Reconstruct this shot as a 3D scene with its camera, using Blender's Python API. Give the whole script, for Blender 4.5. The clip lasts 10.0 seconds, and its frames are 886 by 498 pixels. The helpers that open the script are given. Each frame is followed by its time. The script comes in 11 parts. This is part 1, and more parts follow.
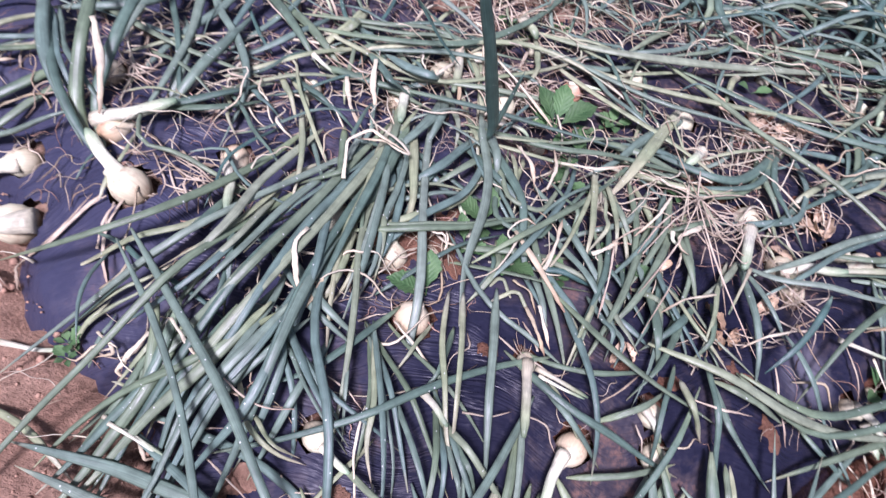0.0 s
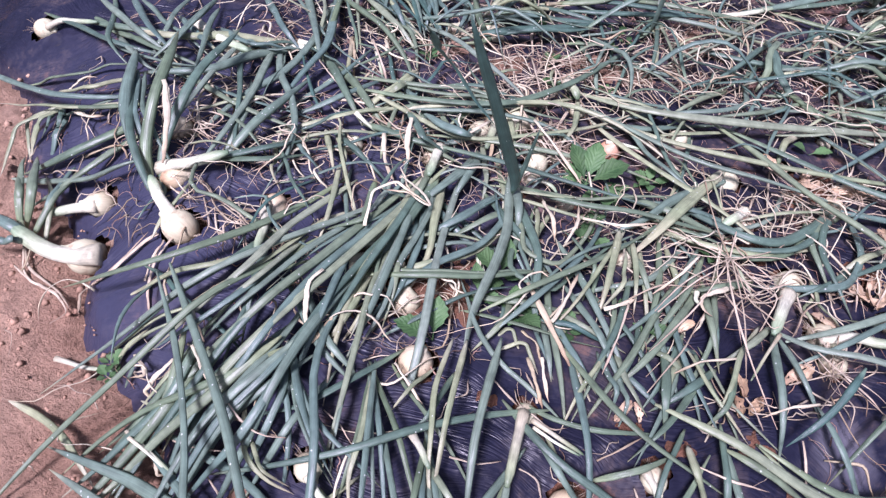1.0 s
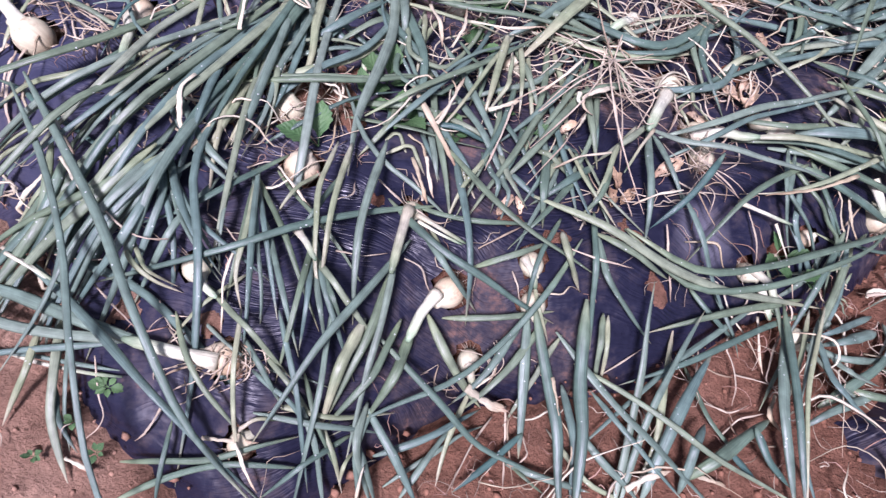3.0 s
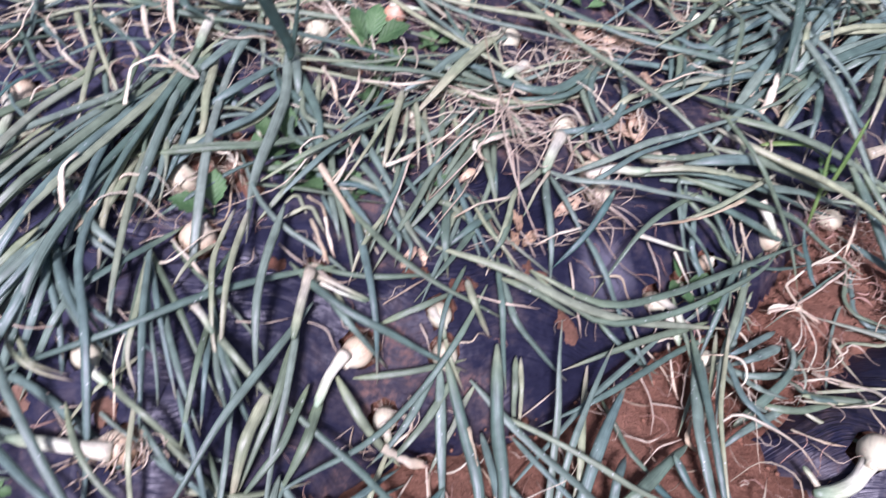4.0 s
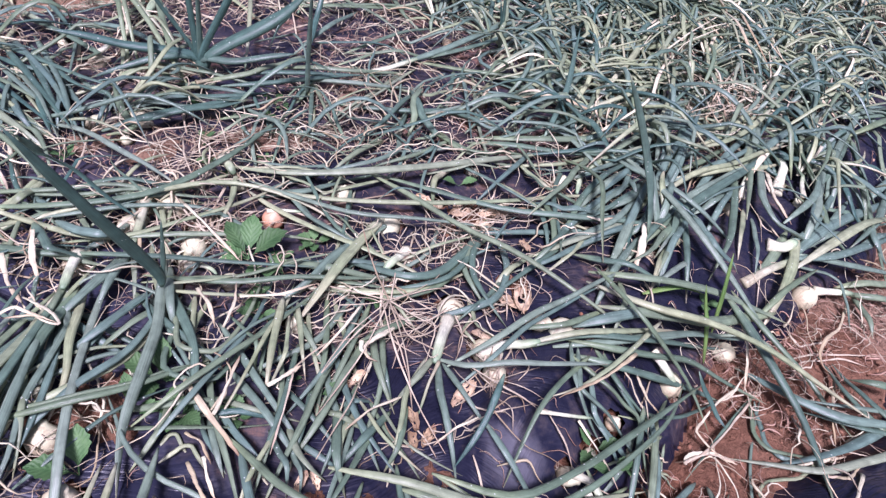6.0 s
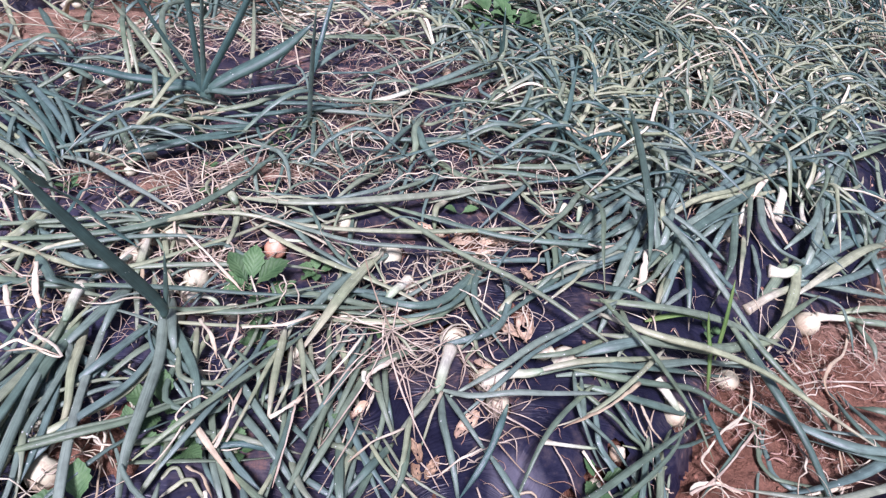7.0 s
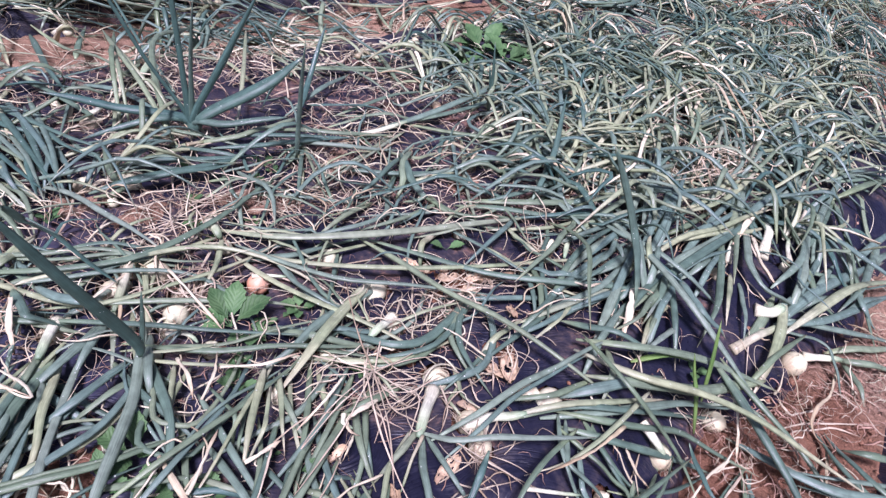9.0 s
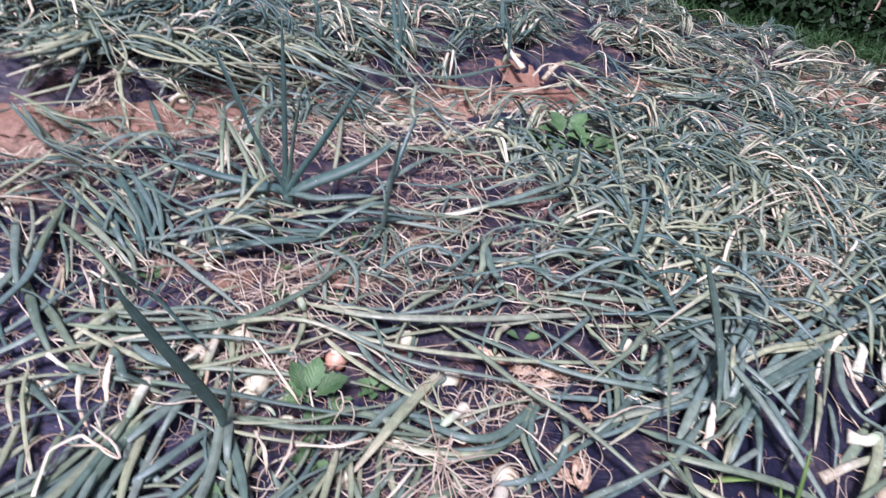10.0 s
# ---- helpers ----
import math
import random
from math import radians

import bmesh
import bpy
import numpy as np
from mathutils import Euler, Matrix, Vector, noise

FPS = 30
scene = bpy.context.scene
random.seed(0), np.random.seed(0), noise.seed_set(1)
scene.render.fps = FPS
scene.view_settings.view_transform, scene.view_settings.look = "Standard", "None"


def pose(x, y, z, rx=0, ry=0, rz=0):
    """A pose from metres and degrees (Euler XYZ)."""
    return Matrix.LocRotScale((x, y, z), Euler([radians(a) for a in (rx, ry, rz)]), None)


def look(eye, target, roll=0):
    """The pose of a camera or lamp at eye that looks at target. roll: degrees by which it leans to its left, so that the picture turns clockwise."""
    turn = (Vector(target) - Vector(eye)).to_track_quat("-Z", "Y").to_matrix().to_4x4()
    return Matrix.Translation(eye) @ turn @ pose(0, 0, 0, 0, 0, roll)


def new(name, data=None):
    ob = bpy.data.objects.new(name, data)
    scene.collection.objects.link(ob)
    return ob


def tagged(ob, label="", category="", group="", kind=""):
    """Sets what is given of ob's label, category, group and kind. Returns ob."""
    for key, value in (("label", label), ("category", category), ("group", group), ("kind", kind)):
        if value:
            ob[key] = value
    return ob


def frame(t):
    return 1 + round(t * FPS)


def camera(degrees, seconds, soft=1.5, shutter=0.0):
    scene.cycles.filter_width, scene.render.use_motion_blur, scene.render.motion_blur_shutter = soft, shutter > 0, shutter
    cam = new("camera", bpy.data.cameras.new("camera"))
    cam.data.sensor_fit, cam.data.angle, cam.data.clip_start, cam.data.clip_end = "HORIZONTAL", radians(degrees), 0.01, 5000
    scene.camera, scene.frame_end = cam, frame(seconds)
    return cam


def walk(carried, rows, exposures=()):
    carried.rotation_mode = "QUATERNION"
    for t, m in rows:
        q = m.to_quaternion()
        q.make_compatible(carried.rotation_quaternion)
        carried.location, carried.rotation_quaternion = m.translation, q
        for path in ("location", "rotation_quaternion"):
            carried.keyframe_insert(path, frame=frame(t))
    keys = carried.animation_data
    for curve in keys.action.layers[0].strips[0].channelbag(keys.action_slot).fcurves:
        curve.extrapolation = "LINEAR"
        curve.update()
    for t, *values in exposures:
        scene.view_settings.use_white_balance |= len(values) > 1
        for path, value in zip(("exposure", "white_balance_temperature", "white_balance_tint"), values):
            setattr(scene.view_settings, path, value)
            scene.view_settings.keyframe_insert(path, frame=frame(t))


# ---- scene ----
cam = camera(70.2, 10.0, soft=1.3, shutter=0.4)
PATH = [
    (0, (0.291, 0.218, 0.85), (0.452, 1.419, -0.741), 18.4),
    (0.5, (0.394, 0.202, 0.881), (0.297, 1.48, -0.655), 9.9),
    (1, (0.438, 0.209, 0.888), (0.245, 1.492, -0.634), 8.3),
    (1.5, (0.456, 0.197, 0.879), (0.284, 1.42, -0.694), 11.5),
    (2, (0.479, 0.162, 0.856), (0.455, 1.251, -0.822), 15.1),
    (2.5, (0.502, 0.145, 0.848), (0.599, 1.142, -0.883), 18.1),
    (2.7, (0.51, 0.144, 0.849), (0.624, 1.124, -0.891), 18.8),
    (3.8, (0.576, 0.153, 0.863), (0.804, 1.216, -0.816), 19.6),
    (4, (0.59, 0.165, 0.872), (0.858, 1.28, -0.766), 19.1),
    (4.5, (0.634, 0.209, 0.917), (1.006, 1.504, -0.561), 15.8),
    (5, (0.664, 0.228, 0.928), (1.088, 1.587, -0.476), 13.8),
    (5.5, (0.671, 0.242, 0.936), (1.102, 1.639, -0.429), 13.5),
    (7, (0.666, 0.255, 0.954), (1.091, 1.741, -0.315), 12.2),
    (7.5, (0.667, 0.256, 0.953), (1.094, 1.748, -0.308), 12.3),
    (8, (0.676, 0.26, 0.955), (1.121, 1.753, -0.298), 12.4),
    (8.5, (0.677, 0.27, 0.961), (1.124, 1.781, -0.271), 13.0),
    (9, (0.682, 0.28, 0.972), (1.129, 1.812, -0.235), 13.1),
    (9.5, (0.632, 0.283, 0.988), (0.979, 1.886, -0.157), 16.9),
    (10, (0.629, 0.305, 1.013), (0.866, 1.974, -0.062), 13.4),
]
walk(cam, [(t, look(eye, target, roll)) for t, eye, target, roll in PATH], [(0, 0.95, 5640, 40.5), (10, 0.95, 5640, 40.5)])

# ---- world and light: a bright overcast day ----
SUN_ELEVATION, SUN_TURN = 58.0, 200.0
world = bpy.data.worlds.new("overcast_sky")
scene.world = world
world.use_nodes = True
wn = world.node_tree.nodes
sky = wn.new("ShaderNodeTexSky")
sky.sky_type, sky.sun_disc = "NISHITA", False
sky.sun_elevation, sky.sun_rotation = radians(SUN_ELEVATION), radians(SUN_TURN)
sky.air_density, sky.dust_density, sky.ozone_density = 1.0, 4.0, 1.0
world.node_tree.links.new(sky.outputs["Color"], wn["Background"].inputs["Color"])
wn["Background"].inputs["Strength"].default_value = 0.04
sun = new("sun", bpy.data.lights.new("sun", "SUN"))
sun.data.energy, sun.data.angle, sun.data.color = 3.42, radians(12), (1.0, 0.96, 0.92)
az = radians(SUN_TURN)
sun.matrix_world = look((0, 0, 5), Vector((0, 0, 5)) - Vector((math.sin(az) * math.cos(radians(SUN_ELEVATION)), math.cos(az) * math.cos(radians(SUN_ELEVATION)), math.sin(radians(SUN_ELEVATION)))))

# ---- materials ----


class Mat:
    """A small helper round one node material."""

    def __init__(self, name, roughness=0.6, specular=0.4):
        self.m = bpy.data.materials.new(name)
        self.m.use_nodes = True
        self.t = self.m.node_tree
        self.b = self.t.nodes["Principled BSDF"]
        self.b.inputs["Roughness"].default_value = roughness
        self.b.inputs["Specular IOR Level"].default_value = specular

    def n(self, kind, **settings):
        node = self.t.nodes.new(kind)
        for key, value in settings.items():
            if key == "operation":
                node.operation = value
            elif key == "blend_type":
                node.data_type, node.blend_type = "RGBA", value
            else:
                node.inputs[key].default_value = value
        return node

    def link(self, a, b):
        self.t.links.new(a, b)

    def world_coords(self, scale=(1, 1, 1)):
        g = self.n("ShaderNodeNewGeometry")
        mp = self.n("ShaderNodeMapping")
        mp.inputs["Scale"].default_value = scale
        self.link(g.outputs["Position"], mp.inputs["Vector"])
        return mp.outputs["Vector"]

    def noise(self, vector, scale, detail=4.0, rough=0.6):
        t = self.n("ShaderNodeTexNoise", Scale=scale, Detail=detail, Roughness=rough)
        self.link(vector, t.inputs["Vector"])
        return t.outputs["Fac"]

    def ramp(self, fac, stops):
        r = self.n("ShaderNodeValToRGB")
        e = r.color_ramp.elements
        while len(e) < len(stops):
            e.new(0.5)
        for el, (p, c) in zip(e, stops):
            el.position = p
            el.color = (*c, 1) if len(c) == 3 else c
        self.link(fac, r.inputs["Fac"])
        return r.outputs["Color"]

    def mix(self, fac, a, b, blend="MIX"):
        x = self.n("ShaderNodeMix", blend_type=blend)
        for value, sock in ((fac, x.inputs[0]), (a, x.inputs[6]), (b, x.inputs[7])):
            if isinstance(value, (int, float)):
                sock.default_value = value
            elif isinstance(value, tuple):
                sock.default_value = (*value, 1)
            else:
                self.link(value, sock)
        return x.outputs[2]

    def math(self, op, a, b=0.0):
        x = self.n("ShaderNodeMath", operation=op)
        for value, sock in ((a, x.inputs[0]), (b, x.inputs[1])):
            if isinstance(value, (int, float)):
                sock.default_value = value
            else:
                self.link(value, sock)
        return x.outputs[0]

    def bump(self, height, strength=0.4, distance=0.005):
        x = self.n("ShaderNodeBump", Strength=strength, Distance=distance)
        self.link(height, x.inputs["Height"])
        self.link(x.outputs["Normal"], self.b.inputs["Normal"])

    def colour(self, c):
        self.link(c, self.b.inputs["Base Color"])
        return self.m


def grey(v):
    return (v, v, v)


def leaf_material(name, stops, rough=0.38, spread=0.5, speckle=True):
    """A waxy leaf: its colour runs from the neck to the tip, with fine veins, mottling and pale specks."""
    k = Mat(name, rough, 0.5)
    uv = k.n("ShaderNodeUVMap")
    sep = k.n("ShaderNodeSeparateXYZ")
    k.link(uv.outputs["UV"], sep.inputs["Vector"])
    info = k.n("ShaderNodeObjectInfo")
    rnd = info.outputs["Random"]
    geo = k.n("ShaderNodeNewGeometry")
    rnd = k.math("FRACT", k.math("ADD", rnd, geo.outputs["Random Per Island"]))
    w = k.world_coords()
    big = k.noise(w, 9, 3)
    along = k.math("ADD", sep.outputs["Y"], k.math("MULTIPLY", k.math("SUBTRACT", big, 0.5), 0.22))
    c = k.ramp(along, stops)
    # each leaf its own shade, from grey-blue to yellow-green
    c = k.mix(spread, c, k.ramp(rnd, [(0, (0.038, 0.085, 0.075)), (0.3, (0.075, 0.14, 0.112)), (0.55, (0.125, 0.17, 0.085)), (0.75, (0.185, 0.235, 0.145)), (0.9, (0.26, 0.3, 0.17)), (1, (0.34, 0.365, 0.25))]))  if spread else c
    c = k.mix(1.0, c, k.ramp(k.noise(w, 38, 4), [(0.3, grey(0.72)), (0.7, grey(1.25))]), "MULTIPLY")
    st = k.n("ShaderNodeCombineXYZ")
    k.link(k.math("MULTIPLY", sep.outputs["X"], 14), st.inputs["X"])
    k.link(k.math("MULTIPLY", sep.outputs["Y"], 2.5), st.inputs["Y"])
    k.link(k.math("MULTIPLY", rnd, 40), st.inputs["Z"])
    vein = k.noise(st.outputs["Vector"], 2.2, 2)
    c = k.mix(1.0, c, k.ramp(vein, [(0.3, grey(0.8)), (0.7, grey(1.17))]), "MULTIPLY")
    if speckle:
        v = k.n("ShaderNodeTexVoronoi", Scale=95.0)
        k.link(w, v.inputs["Vector"])
        spot = k.math("MULTIPLY", k.math("LESS_THAN", v.outputs["Distance"], 0.13), k.math("GREATER_THAN", k.noise(w, 26, 2), 0.56))
        c = k.mix(k.math("MULTIPLY", spot, 0.75), c, (0.62, 0.68, 0.62))
    if not speckle:
        c = k.mix(1.0, c, k.ramp(rnd, [(0, (0.62, 0.55, 0.47)), (0.35, grey(0.85)), (1, grey(1.12))]), "MULTIPLY")
    k.bump(vein, 0.45, 0.002)
    return k.colour(c)


GREEN = leaf_material("onion_leaf_green", [(0.0, (0.42, 0.48, 0.27)), (0.1, (0.22, 0.29, 0.16)), (0.25, (0.117, 0.173, 0.118)), (0.85, (0.103, 0.154, 0.112)), (0.95, (0.21, 0.23, 0.13)), (1.0, (0.55, 0.45, 0.3))])
BLUE = leaf_material("onion_leaf_blue_green", [(0.0, (0.3, 0.4, 0.3)), (0.1, (0.15, 0.22, 0.175)), (0.9, (0.102, 0.163, 0.141)), (1.0, (0.35, 0.34, 0.22))], spread=0.25)
DARK = leaf_material("onion_leaf_dark", [(0.0, (0.16, 0.24, 0.17)), (0.12, (0.06, 0.12, 0.1)), (0.95, (0.045, 0.1, 0.085)), (1.0, (0.2, 0.22, 0.14))], spread=0.12)
GRASS = leaf_material("grass_green", [(0.0, (0.16, 0.24, 0.07)), (0.5, (0.1, 0.2, 0.045)), (1.0, (0.13, 0.22, 0.05))], spread=0.0, speckle=False)
PALE = leaf_material("onion_leaf_fading", [(0.0, (0.52, 0.52, 0.37)), (0.2, (0.34, 0.37, 0.22)), (0.6, (0.24, 0.29, 0.165)), (0.85, (0.38, 0.38, 0.24)), (1.0, (0.55, 0.47, 0.33))], spread=0.15)
STRAW = leaf_material("onion_leaf_withered", [(0.0, (0.58, 0.55, 0.38)), (0.4, (0.65, 0.61, 0.44)), (0.8, (0.58, 0.5, 0.33)), (1.0, (0.42, 0.31, 0.21))], rough=0.7, spread=0.0, speckle=False)
WHITE = leaf_material("onion_neck_white", [(0.0, (0.56, 0.54, 0.38)), (0.4, (0.64, 0.66, 0.5)), (0.75, (0.42, 0.5, 0.32)), (1.0, (0.18, 0.28, 0.17))], rough=0.4, spread=0.0, speckle=False)
FIBRE = leaf_material("dry_fibre", [(0.0, (0.44, 0.37, 0.26)), (0.5, (0.55, 0.48, 0.35)), (1.0, (0.36, 0.27, 0.19))], rough=0.8, spread=0.0, speckle=False)
BROWN = leaf_material("dead_leaf_brown", [(0.0, (0.47, 0.34, 0.21)), (0.5, (0.58, 0.45, 0.3)), (1.0, (0.33, 0.22, 0.14))], rough=0.75, spread=0.0, speckle=False)

CHAFF = leaf_material("brown_chaff", [(0.0, (0.34, 0.2, 0.14)), (0.5, (0.46, 0.3, 0.22)), (1.0, (0.28, 0.16, 0.11))], rough=0.85, spread=0.0, speckle=False)


def bulb_material(name, crown, side, foot):
    k = Mat(name, 0.45, 0.4)
    uv = k.n("ShaderNodeUVMap")
    sep = k.n("ShaderNodeSeparateXYZ")
    k.link(uv.outputs["UV"], sep.inputs["Vector"])
    w = k.world_coords()
    v = k.math("ADD", sep.outputs["Y"], k.math("MULTIPLY", k.math("SUBTRACT", k.noise(w, 30, 3), 0.5), 0.3))
    c = k.ramp(v, [(0.0, foot), (0.45, side), (0.8, crown), (1.0, crown)])
    st = k.n("ShaderNodeCombineXYZ")
    k.link(k.math("MULTIPLY", sep.outputs["X"], 26), st.inputs["X"])
    k.link(k.math("MULTIPLY", sep.outputs["Y"], 1.5), st.inputs["Y"])
    vein = k.noise(st.outputs["Vector"], 1.6, 3)
    c = k.mix(1.0, c, k.ramp(vein, [(0.3, grey(0.82)), (0.7, grey(1.1))]), "MULTIPLY")
    dirt = k.ramp(k.noise(w, 55, 5), [(0.55, grey(0)), (0.75, grey(0.7))])
    c = k.mix(dirt, c, (0.3, 0.16, 0.1))
    k.bump(vein, 0.2, 0.002)
    return k.colour(c)


BULB_PALE = bulb_material("bulb_skin_pale", (0.62, 0.63, 0.43), (0.6, 0.58, 0.39), (0.46, 0.37, 0.23))
BULB_TAN = bulb_material("bulb_skin_tan", (0.64, 0.6, 0.42), (0.6, 0.5, 0.32), (0.4, 0.24, 0.12))
BULB_PINK = bulb_material("bulb_skin_copper", (0.62, 0.4, 0.27), (0.58, 0.3, 0.18), (0.4, 0.2, 0.12))


def soil_material(name="soil", relief=1.0):
    k = Mat(name, 0.95, 0.15)
    w = k.world_coords()
    a = k.noise(w, 2.2, 5)
    b = k.noise(w, 34, 8, 0.7)
    f = k.noise(w, 190, 5, 0.7)
    c = k.ramp(a, [(0.3, (0.4, 0.245, 0.165)), (0.5, (0.49, 0.325, 0.225)), (0.7, (0.57, 0.41, 0.3))])
    c = k.mix(1.0, c, k.ramp(b, [(0.3, grey(0.66)), (0.5, grey(0.95)), (0.72, grey(1.3))]), "MULTIPLY")
    c = k.mix(1.0, c, k.ramp(f, [(0.3, grey(0.75)), (0.7, grey(1.2))]), "MULTIPLY")
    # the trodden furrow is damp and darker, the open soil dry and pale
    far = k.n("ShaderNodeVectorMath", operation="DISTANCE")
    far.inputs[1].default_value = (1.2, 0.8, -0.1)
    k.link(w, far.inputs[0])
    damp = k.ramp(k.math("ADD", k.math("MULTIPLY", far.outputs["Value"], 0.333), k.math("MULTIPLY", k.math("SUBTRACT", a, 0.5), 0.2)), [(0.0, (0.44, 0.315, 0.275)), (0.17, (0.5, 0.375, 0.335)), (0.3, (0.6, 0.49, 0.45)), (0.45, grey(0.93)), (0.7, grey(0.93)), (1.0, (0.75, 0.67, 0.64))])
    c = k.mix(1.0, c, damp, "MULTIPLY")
    k.bump(k.math("ADD", b, k.math("MULTIPLY", f, 0.5)), relief, 0.018)
    return k.colour(c)


# painted sky reflections on the film: place, inner and outer reach, strength, tint
SKY_SHEEN = [((1.03, 0.765, -0.025), 0.075, 0.12, 0.8, (0.115, 0.115, 0.14)), ((-0.15, 1.0, 0), 0.4, 0.85, 0.6, (0.052, 0.056, 0.096))]


def plastic_material():
    """Black mulch film, dusty and splashed with red-brown soil, with fine stretch lines."""
    k = Mat("black_mulch_film", 0.32, 0.3)
    w = k.world_coords()
    st = k.n("ShaderNodeMapping")
    st.inputs["Rotation"].default_value = (0, 0, radians(-33))
    st.inputs["Scale"].default_value = (8, 105, 6)
    bend = k.n("ShaderNodeTexNoise", Scale=2.6, Detail=2.0)
    k.link(w, bend.inputs["Vector"])
    warped = k.n("ShaderNodeVectorMath", operation="MULTIPLY_ADD")
    warped.inputs[1].default_value = (0.35, 0.35, 0.0)
    k.link(bend.outputs["Color"], warped.inputs[0])
    k.link(w, warped.inputs[2])
    k.link(warped.outputs["Vector"], st.inputs["Vector"])
    line = k.noise(st.outputs["Vector"], 1.0, 3, 0.5)
    dust = k.noise(w, 5.5, 6, 0.65)
    fine = k.noise(w, 60, 5, 0.7)
    # more soil is splashed over the middle of the beds than over their bare ends
    over = k.n("ShaderNodeVectorMath", operation="DOT_PRODUCT")
    over.inputs[1].default_value = (-0.545, 0.839, 0.0)
    k.link(w, over.inputs[0])
    splash = k.n("ShaderNodeMapRange")
    for key, value in (("From Min", 0.3), ("From Max", 0.75), ("To Min", 0.0), ("To Max", 0.055)):
        splash.inputs[key].default_value = value
    k.link(over.outputs["Value"], splash.inputs["Value"])
    along = k.n("ShaderNodeVectorMath", operation="DOT_PRODUCT")
    along.inputs[1].default_value = (0.839, 0.545, 0.0)
    k.link(w, along.inputs[0])
    inner = k.n("ShaderNodeMapRange")
    for key, value in (("From Min", 0.5), ("From Max", 0.85)):
        inner.inputs[key].default_value = value
    k.link(along.outputs["Value"], inner.inputs["Value"])
    both = k.math("ADD", k.math("ADD", k.math("MULTIPLY", dust, 0.75), k.math("MULTIPLY", fine, 0.3)), k.math("MULTIPLY", splash.outputs["Result"], inner.outputs["Result"]))
    c = k.ramp(both, [(0.3, (0.005, 0.005, 0.011)), (0.53, (0.014, 0.015, 0.031)), (0.62, (0.045, 0.038, 0.046)), (0.7, (0.17, 0.1, 0.078)), (0.8, (0.3, 0.17, 0.11))])
    # sky sheen on taut stretches of film, painted into the colour as pale tints
    for place, inner, outer, much, tint in SKY_SHEEN:
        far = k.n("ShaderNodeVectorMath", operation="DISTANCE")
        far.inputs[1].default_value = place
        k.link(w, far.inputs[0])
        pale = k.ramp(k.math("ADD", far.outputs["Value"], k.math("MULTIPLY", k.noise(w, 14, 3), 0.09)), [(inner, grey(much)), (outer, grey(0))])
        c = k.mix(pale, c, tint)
    k.link(k.ramp(both, [(0.4, grey(0.26)), (0.6, grey(0.48)), (0.7, grey(0.95))]), k.b.inputs["Roughness"])
    ridge = k.math("ABSOLUTE", k.math("SUBTRACT", line, 0.5))
    k.bump(k.math("SUBTRACT", k.math("MULTIPLY", k.noise(w, 12, 3), 1.3), k.math("MULTIPLY", k.math("MULTIPLY", ridge, k.ramp(k.noise(w, 4.5, 2), [(0.4, grey(0.2)), (0.6, grey(1))])), 1.5)), 0.6, 0.012)
    return k.colour(c)


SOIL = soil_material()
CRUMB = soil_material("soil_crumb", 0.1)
FILM = plastic_material()


def weed_material(name, a, b, veins=False):
    k = Mat(name, 0.55, 0.25)
    w = k.world_coords()
    c = k.ramp(k.noise(w, 30, 4), [(0.3, a), (0.7, b)])
    info = k.n("ShaderNodeObjectInfo")
    c = k.mix(1.0, c, k.ramp(info.outputs["Random"], [(0, grey(0.75)), (1, grey(1.25))]), "MULTIPLY")
    relief = k.noise(w, 120, 3)
    if veins:
        # a pale midrib, and side veins that slant from it to the edges
        uv = k.n("ShaderNodeUVMap")
        sep = k.n("ShaderNodeSeparateXYZ")
        k.link(uv.outputs["UV"], sep.inputs["Vector"])
        off = k.math("ABSOLUTE", k.math("SUBTRACT", sep.outputs["X"], 0.5))
        run = k.math("SUBTRACT", k.math("MULTIPLY", sep.outputs["Y"], 8), k.math("MULTIPLY", off, 4))
        side = k.math("ABSOLUTE", k.math("SUBTRACT", k.math("FRACT", run), 0.5))
        rib = k.math("MAXIMUM", k.math("LESS_THAN", off, 0.035), k.math("LESS_THAN", side, 0.07))
        c = k.mix(k.math("MULTIPLY", rib, 0.12), c, tuple(min(1.0, v * 1.9) for v in b))
        relief = k.math("ADD", k.math("MULTIPLY", relief, 0.4), k.math("MULTIPLY", side, 1.6))
    k.bump(relief, 0.4, 0.002)
    return k.colour(c)


WEED = weed_material("weed_leaf_green", (0.04, 0.1, 0.035), (0.095, 0.175, 0.07), True)
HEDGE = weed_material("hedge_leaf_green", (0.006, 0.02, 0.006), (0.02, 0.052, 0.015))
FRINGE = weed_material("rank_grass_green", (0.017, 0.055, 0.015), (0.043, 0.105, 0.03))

# ---- the lie of the land: beds of film with furrows of bare soil between ----
ALONG, ACROSS = Vector((0.839, 0.545)), Vector((-0.545, 0.839))
BED_EDGES = [(-2.75, -0.31, 1.45), (-0.05, 2.14, -9), (2.6, 4.75, -9), (5.3, 7.4, -9), (7.85, 9.95, -9)]  # near edge, far edge, first end


def step01(t):
    t = min(1.0, max(0.0, t))
    return t * t * (3 - 2 * t)


def bed_depth(x, y, i):
    """How far inside bed i a place lies (minus: outside)."""
    near, far, first = BED_EDGES[i]
    u, v = x * 0.839 + y * 0.545, -x * 0.545 + y * 0.839
    wob = 0.03 * math.sin(u * 5.1 + i) + 0.02 * math.sin(u * 11.3 + 2 * i)
    d = min(v - near + wob, far - v + wob)
    if i == 1:
        d = min(d, 0.666 * x + 0.746 * y - 0.36 + 0.025 * math.sin((y - x) * 9))
    if i == 0:
        d = min(d, u - first + 0.02 * math.sin(v * 14))
    return d


